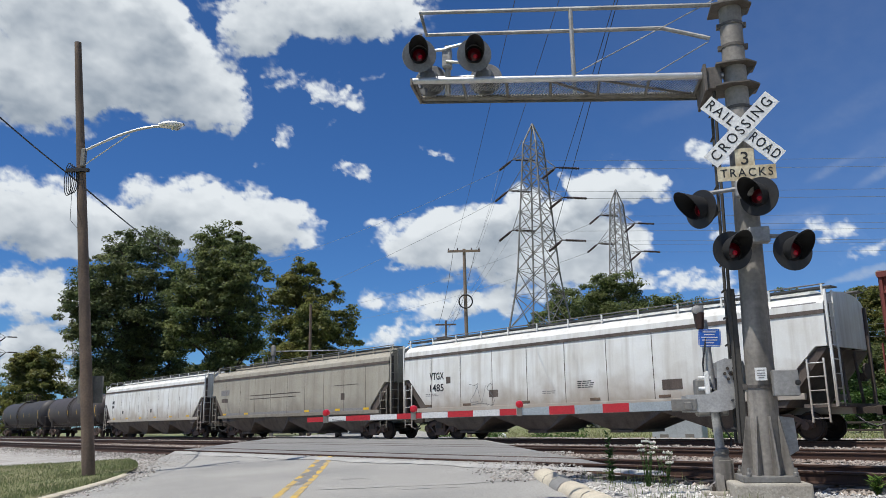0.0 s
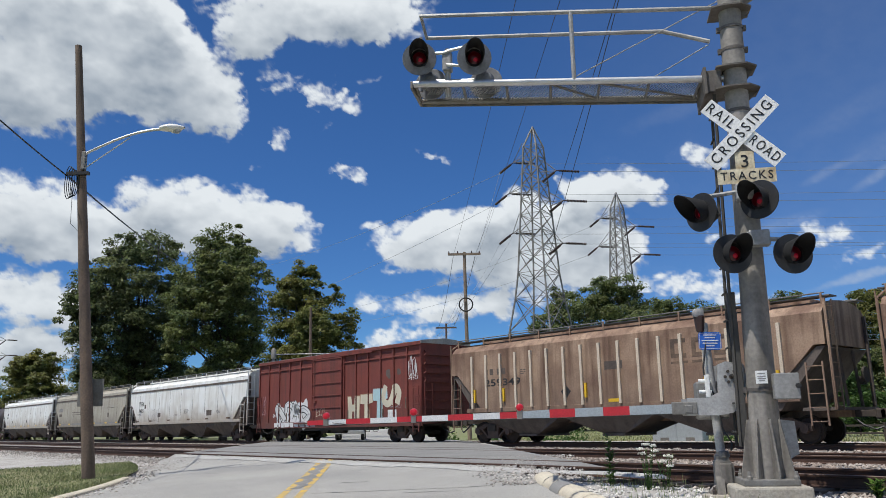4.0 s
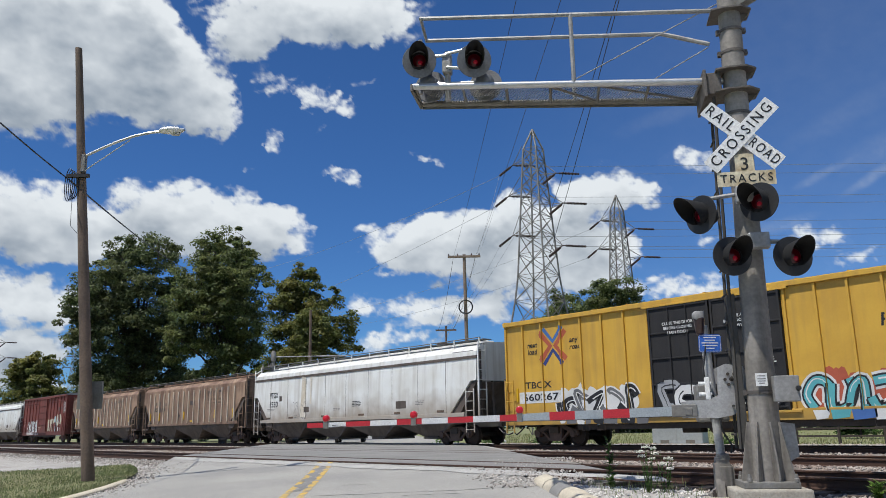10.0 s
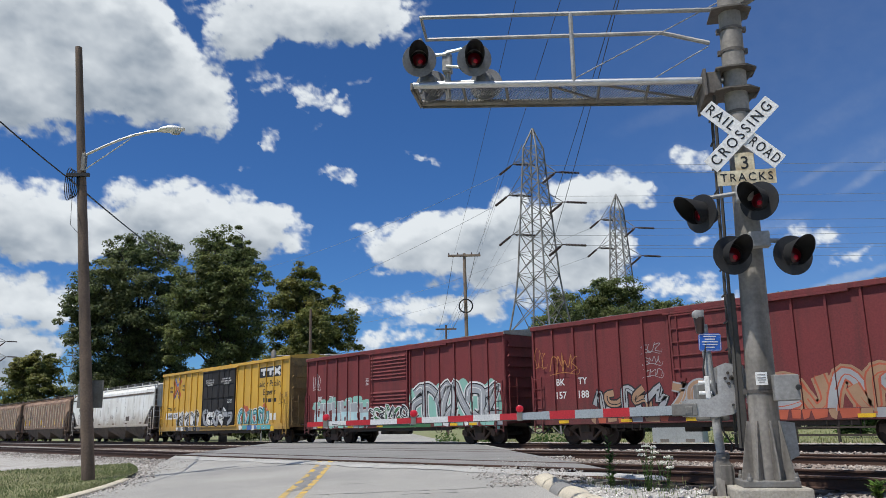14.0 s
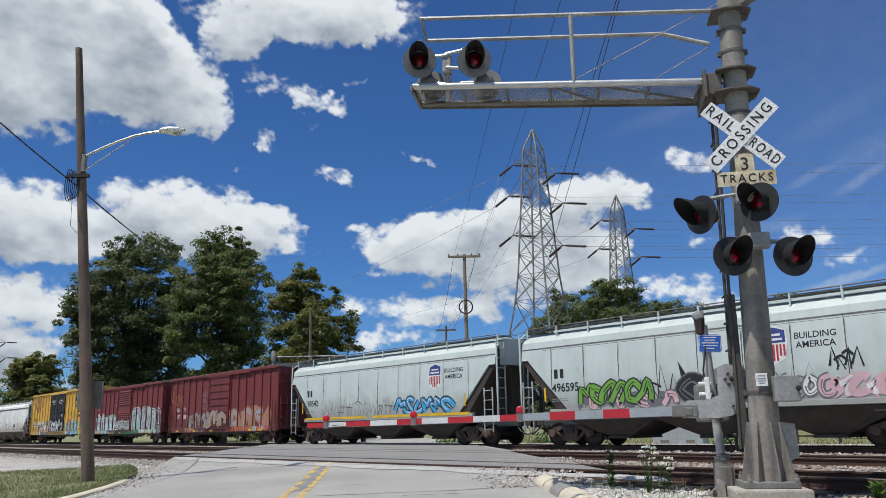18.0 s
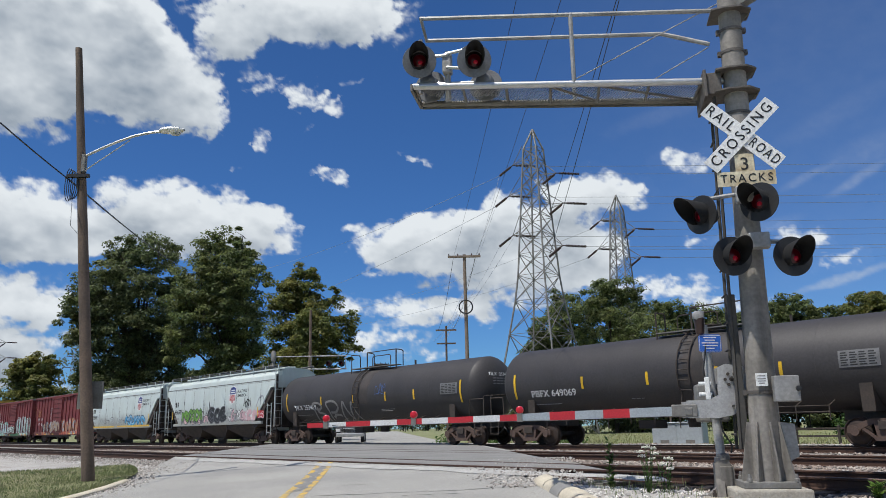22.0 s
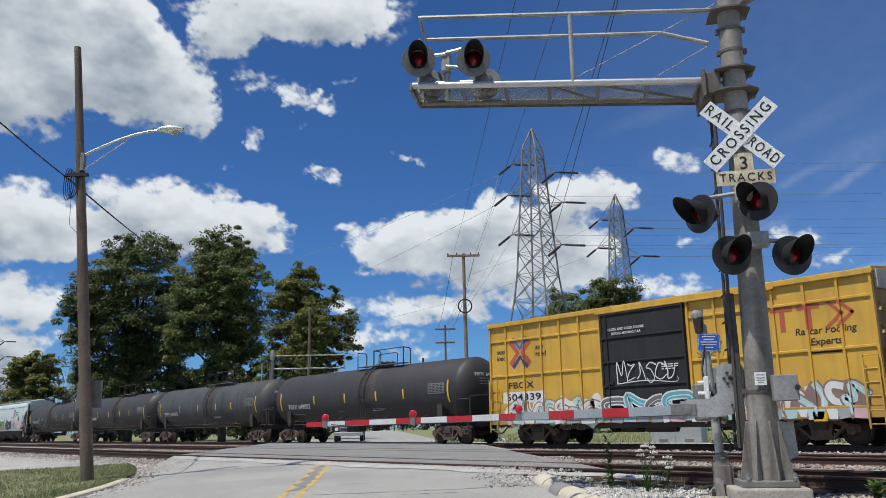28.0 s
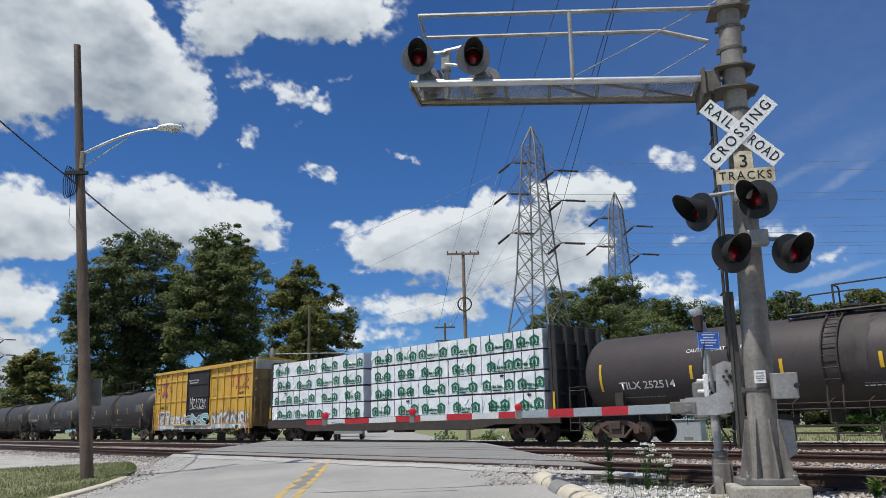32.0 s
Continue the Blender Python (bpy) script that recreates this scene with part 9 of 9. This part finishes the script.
def on_shell(polys, proud):
    """Flat shapes laid on a tank's side, split in height so that they follow its curve."""
    g = Geo()
    for poly in polys:
        z0, z1 = min(p[1] for p in poly), max(p[1] for p in poly)
        n = max(1, int((z1 - z0) / 0.08))
        if len(poly) == 4 and n > 1:
            for k in range(n):
                q = [tuple(a + (b - a) * t for a, b in zip(poly[i0], poly[i1])) for i0, i1, t in ((0, 3, k / n), (1, 2, k / n), (1, 2, (k + 1) / n), (0, 3, (k + 1) / n))]
                g.add([(p[0], on_tank(1.44, 2.46, p[1]) - proud, p[1]) for p in q], [(0, 1, 2, 3)])
        else:
            g.add([(p[0], on_tank(1.44, 2.46, p[1]) - proud, p[1]) for p in poly], [tuple(range(len(poly)))])
    me = bpy.data.meshes.new("shell_paint")
    me.from_pydata(g.v, [], g.f)
    return me


def on_head(h, y, z):
    """A point just before the domed head that faces the viewer."""
    d, r = zip(*TANK_HEAD)
    return (h - 0.45 - float(np.interp(math.hypot(y, z - 2.46) / 1.44, r, d)) + 0.02, y, z)


def tank_marks(car, h, mark, number, dim=False):
    tank_text(car, mark + " " + number, -h + 3.6, 2.0, 0.36, m_mark_white if not dim else m_mark_grey, 2.3)
    stencil_bars(car, -h + 2.5, 1.66, 1.8, 2, m_mark_grey, on_tank(1.44, 2.46, 1.6), 0.03)
    panel = on_shell([rect(h - 2.9, h - 1.75, 2.25, 2.74)], 0.006)
    pn = part("data_panel", panel, m_panel_grey, car, "dim grey data panel")
    part("panel_print", on_shell([rect(h - 2.84 + 0.26 * c_, h - 2.63 + 0.26 * c_ - 0.04 * (r_ % 2), 2.3 + 0.07 * r_, 2.335 + 0.07 * r_) for c_ in range(4) for r_ in range(6)], 0.009), m_mark_black, pn, "rows of dark print")
    # the number and small print on the domed head
    me = text_mesh(mark + "  " + number, 0.2, 1.3, 0.0)
    for v in me.vertices:
        v.co = on_head(h, v.co.x + 0.02, 3.06 + v.co.y)
    part("lettering", me, m_mark_grey if dim else m_mark_white, car)
    g = Geo()
    for r_ in range(3):
        for c_ in range(5):
            y0, z0 = -0.42 + 0.22 * c_, 2.86 - 0.12 * r_
            g.add([on_head(h, y0, z0), on_head(h, y0 + 0.17, z0), on_head(h, y0 + 0.17, z0 + 0.045), on_head(h, y0, z0 + 0.045)], [(0, 1, 2, 3)])
    part("end_stencil", g, m_mark_grey, car)
    stencil_bars(car, 1.5, 1.85, 1.2, 4, m_mark_grey, on_tank(1.44, 2.46, 1.7), 0.03)
    stencil_bars(car, -1.6, 1.8, 0.8, 3, m_mark_grey, on_tank(1.44, 2.46, 1.65), 0.03)


car, h = tank_car(12.9, 28.4, m_tank, "black tank car with large pale graffiti letters", seed=3)
tank_marks(car, h, "TILX", "253469")
# three large outlined letters sprayed low on the shell
for pts in ([(-4.75, 1.25), (-4.6, 1.75), (-4.75, 2.15), (-4.2, 2.22), (-3.85, 2.0), (-4.3, 1.75), (-3.75, 1.6), (-3.6, 1.3), (-4.1, 1.15), (-4.75, 1.25)],
            [(-3.35, 1.15), (-3.2, 1.7), (-3.35, 2.2), (-2.6, 2.25), (-2.25, 1.95), (-2.6, 1.7), (-3.1, 1.68)], [(-3.05, 1.4), (-2.7, 1.55), (-2.2, 1.5)],
            [(-2.15, 1.15), (-1.95, 1.7), (-1.75, 2.2), (-1.5, 1.75), (-1.3, 1.3), (-1.1, 1.8), (-0.95, 2.15), (-0.75, 1.6), (-0.6, 1.15)], [(-4.45, 1.85), (-4.2, 1.95)], [(-4.4, 1.42), (-4.1, 1.45)]):
    part("graffiti_letter", on_shell(stroke(smooth_line(pts, 7), 0.12), 0.01), m_mark_grey, car, "pale sprayed outline letter")
scrawl(car, 1.2, 2.1, 2.5, 3.0, "blue", on_tank(1.44, 2.46, 2.5) - 0.02, 71, 0.025, 9)
car, h = tank_car(31.45, 46.2, m_tank, "black tank car with brown spill stains", seed=4, step=0.75)
tank_marks(car, h, "PBFX", "649069")
car, h = tank_car(49.25, 64.6, m_tank_grey, "faded grey tank car", seed=5, step=0.5)
tank_marks(car, h, "PBFX", "645093")
car, h = tank_car(67.45, 82.7, m_tank, "black tank car with a white data panel", seed=6, step=0.85)
tank_marks(car, h, "PBFX", "649053")
car, h, spans, y, dx0, dx1 = pooling_boxcar(85.45, 101.07, 91.4, 94.99, "yellow boxcar with a black door and pale blue graffiti", False, "504339", "FBOX", 9)
piece(car, -h + 1.0, -h + 5.6, 0.8, 1.75, ("white", "pale"), "sand", y - 0.004, spans, 0.075, 81, 7, 0.5, back="white")
piece(car, dx0 + 0.1, dx1, 1.1, 1.75, ("grey", "teal"), "white", -HALF - 0.076, (), 0, 82, 4, 0.6)
scrawl(car, dx0 + 0.7, dx1 - 0.5, 2.2, 2.9, "white", -HALF - 0.08, 83, 0.045, 18)
piece(car, dx1 + 0.3, h - 0.6, 0.8, 1.95, ("pale", "white"), "mocha", y - 0.004, spans, 0.075, 84, 9, 0.6, back="mocha", shine="white")
scrawl(car, dx1 + 0.35, dx1 + 1.2, 2.9, 3.5, "dgreen", y - 0.004, 86, 0.035, 9)

sill_paint(car, -h + 0.9, h - 0.8, ("white", "pale", "silver", "pink"), 85)

# bulkhead flat car with wrapped lumber
car, h = car_root(103.1, 125.95, "bulkhead_flat_car", "bulkhead flat car stacked with wrapped lumber")
dk = Geo().box(-h, h, -1.5, 1.5, 0.98, 1.14, 0.01)
for y in (-1.52, 1.42):
    dk.prism([(-h, 1.16), (-h, 0.75), (-h + 3.6, 0.75), (-h + 4.6, 0.55), (h - 4.6, 0.55), (h - 3.6, 0.75), (h, 0.75), (h, 1.16)], y, y + 0.1)
part("deck", dk, m_under, car)
for s in (-1, 1):
    bp = Geo().box(min(s * (h - 0.45), s * (h - 0.32)), max(s * (h - 0.45), s * (h - 0.32)), -1.5, 1.5, 1.1, 4.6, 0.02)
    posts_, beams_ = [], []
    for y in (-1.4, -0.7, 0.0, 0.7, 1.4):
        posts_.append(Geo().box(min(s * (h - 0.32), s * (h - 0.12)), max(s * (h - 0.32), s * (h - 0.12)), y - 0.06, y + 0.06, 1.1, 4.55, 0.01))
    for z in (1.9, 2.9, 3.9):
        beams_.append(Geo().box(min(s * (h - 0.32), s * (h - 0.2)), max(s * (h - 0.32), s * (h - 0.2)), -1.45, 1.45, z - 0.06, z + 0.06))
    bk = part("bulkhead", bp, m_bulk, car, "dark steel end bulkhead")
    for g in posts_:
        part("post", g, m_bulk, bk)
    for g in beams_:
        part("beam", g, m_bulk, bk)
    coupler(car, s * h, s)
    truck(car, s * (h - 2.1))
    part("reflector", Geo().box(s * (h - 0.25) - 0.05, s * (h - 0.25) + 0.05, -1.54, -1.52, 1.3, 1.95), m_mark_yellow, car)
bm_ = Geo().box(-h + 0.4, h - 0.4, -0.06, 0.06, 1.1, 4.45)
bm_.tube((-2.0, -0.9, 0.6), (-0.6, -0.9, 0.6), 0.16, n=12).box(0.5, 1.4, -1.2, -0.6, 0.45, 0.7, 0.03).path([(-6, -1.0, 0.62), (6, -1.0, 0.55)], 0.03)
part("centre_beam", bm_, m_under, car)
lr = random.Random(77)
tiers = [1.16, 1.99, 2.82, 3.65, 4.5]
groups = [(-h + 0.4, [2.4, 2.4, 2.4, 2.2]), (-h + 0.4 + 10.05, [1.92, 1.83, 2.16, 2.16, 1.93, 1.65])]
for x0, widths in groups:
    x = x0
    for wd in widths:
        for t0, t1 in zip(tiers, tiers[1:]):
            jx, jz = lr.uniform(-0.02, 0.02), lr.uniform(-0.015, 0.015)
            nx = 9
            rows = []
            for k in range(7):
                z = t0 + 0.05 + (t1 - t0 - 0.07) * k / 6
                rows.append([(x + 0.02 + jx + (wd - 0.04) * i / (nx - 1), -1.49 + lr.uniform(-0.018, 0.018), z + jz) for i in range(nx)])
            g = strip(rows)
            back = strip([[(a, 1.45, c) for a, _, c in r] for r in rows])
            g.add(back.v, back.f)
            n_ = nx
            top_ = [rows[-1], [(a, 1.45, c) for a, _, c in rows[-1]]]
            t_ = strip(top_)
            g.add(t_.v, t_.f)
            for side in (0, -1):
                e_ = strip([[r[side], (r[side][0], 1.45, r[side][2])] for r in rows])
                g.add(e_.v, e_.f)
            pk = part("lumber_pack", g, m_wrap, car, smooth=True)
            for sx in (0.3, 0.72):
                part("strap", Geo().box(x + wd * sx - 0.012, x + wd * sx + 0.012, -1.522, -1.5, t0 + 0.04, t1 - 0.02), m_strap, pk)
            for cx in (0.28 + lr.uniform(-0.12, 0.12), 0.78 + lr.uniform(-0.1, 0.1)):
                ox, oz = x + wd * cx, t0 + 0.2 + lr.uniform(-0.03, 0.05)
                q = 0.74
                R_ = lambda a, b, c, d: rect(ox + a * q, ox + b * q, oz + c * q, oz + d * q)
                P_ = lambda *ps: [(ox + a * q, oz + b * q) for a, b in ps]
                emb = [R_(-0.33, -0.2, -0.02, 0.27), R_(0.2, 0.33, -0.02, 0.27), P_((-0.36, 0.22), (0, 0.38), (0, 0.52), (-0.36, 0.35)), P_((0, 0.38), (0.36, 0.22), (0.36, 0.35), (0, 0.52))]
                emb += [P_((-0.17, 0.05), (0.17, 0.05), (0, 0.21)), P_((-0.13, 0.16), (0.13, 0.16), (0, 0.34)), R_(-0.045, 0.045, -0.05, 0.06), R_(-0.3, -0.06, -0.1, -0.025), R_(0.06, 0.3, -0.1, -0.025)]
                decal("print_emblem", emb, m_green, pk, -1.523)
                bars_ = []
                a0 = ox + 0.34 if ox + 1.0 < x + wd else ox - 0.95
                for k_, (b0_, b1_) in enumerate(((0.0, 0.05), (0.07, 0.12), (0.13, 0.16), (0.18, 0.21), (0.28, 0.31), (0.33, 0.36), (0.38, 0.42), (0.44, 0.47), (0.49, 0.53), (0.55, 0.58))):
                    bars_.append(rect(a0 + b0_, a0 + b1_, oz + 0.02, oz + (0.15 if k_ in (0, 4) else 0.11)))
                tagged(decal("print_bar", [b_ for b_ in bars_ if x + 0.03 < b_[0][0] and b_[1][0] < x + wd - 0.03], m_green, pk, -1.523), kind="stuff")
                if lr.random() < 0.6:
                    decal("print_line", [rect(a0, min(a0 + 0.5, x + wd - 0.04), oz - 0.1, oz - 0.06)], m_green, pk, -1.523)
            # folds pressed into the wrap
            for _ in range(5):
                fx, fz = x + wd * lr.uniform(0.1, 0.85), lr.uniform(t0 + 0.25, t1 - 0.1)
                l_, a_ = lr.uniform(0.15, 0.45), lr.uniform(-2.4, -0.7)
                ex_, ez_ = min(max(fx + l_ * math.cos(a_), x + 0.05), x + wd - 0.05), max(t0 + 0.08, fz + l_ * math.sin(a_))
                part("wrap_fold", Geo().tube((fx, -1.5, fz), (ex_, -1.5, ez_), 0.012, 0.03, 5), m_wrap, pk, smooth=True)
            if lr.random() < 0.12:
                decal("torn_wrap", [blob(lr, x + wd * lr.uniform(0.2, 0.8), t1 - 0.1, 0.22, 0.1, 0.8)], m_strap, pk, -1.525)
            part("bearer", Geo().box(x + 0.03, x + wd - 0.03, -1.44, 1.44, t0 - 0.03, t0 + 0.06), m_tie, car)
        x += wd

car, h = tank_car(127.69, 143.6, m_tank_brown, "brown-black tank car with white lettering", seed=8, step=0.7)
tank_marks(car, h, "TILX", "252514")
tank_text(car, "CAUTION INERT - DO NOT ENTER", -2.6, 3.05, 0.17, m_mark_white, 3.0)


# ---------------------------------------------------------------- what moves
def motions():
    rows_ = [(0.0, -145.68), (2.0, -127.66), (4.0, -109.48), (6.0, -91.21), (8.0, -72.92), (12.0, -36.41), (16.0, 0.0), (20.0, 36.42), (24.0, 73.01), (28.0, 109.79), (30.0, 128.19), (32.0, 146.52)]
    for car, u in CARS:
        walk(car, [(t, pose(u - s, CAR_Y, 0)) for t, s in rows_])
    walk(clouds, [(0.0, pose(0, 0, 0, 0, 0, -1.0)), (16.0, pose(0, 0, 0, 0, 0, 0.23)), (32.0, pose(0, 0, 0, 0, 0, 1.46))])


motions()
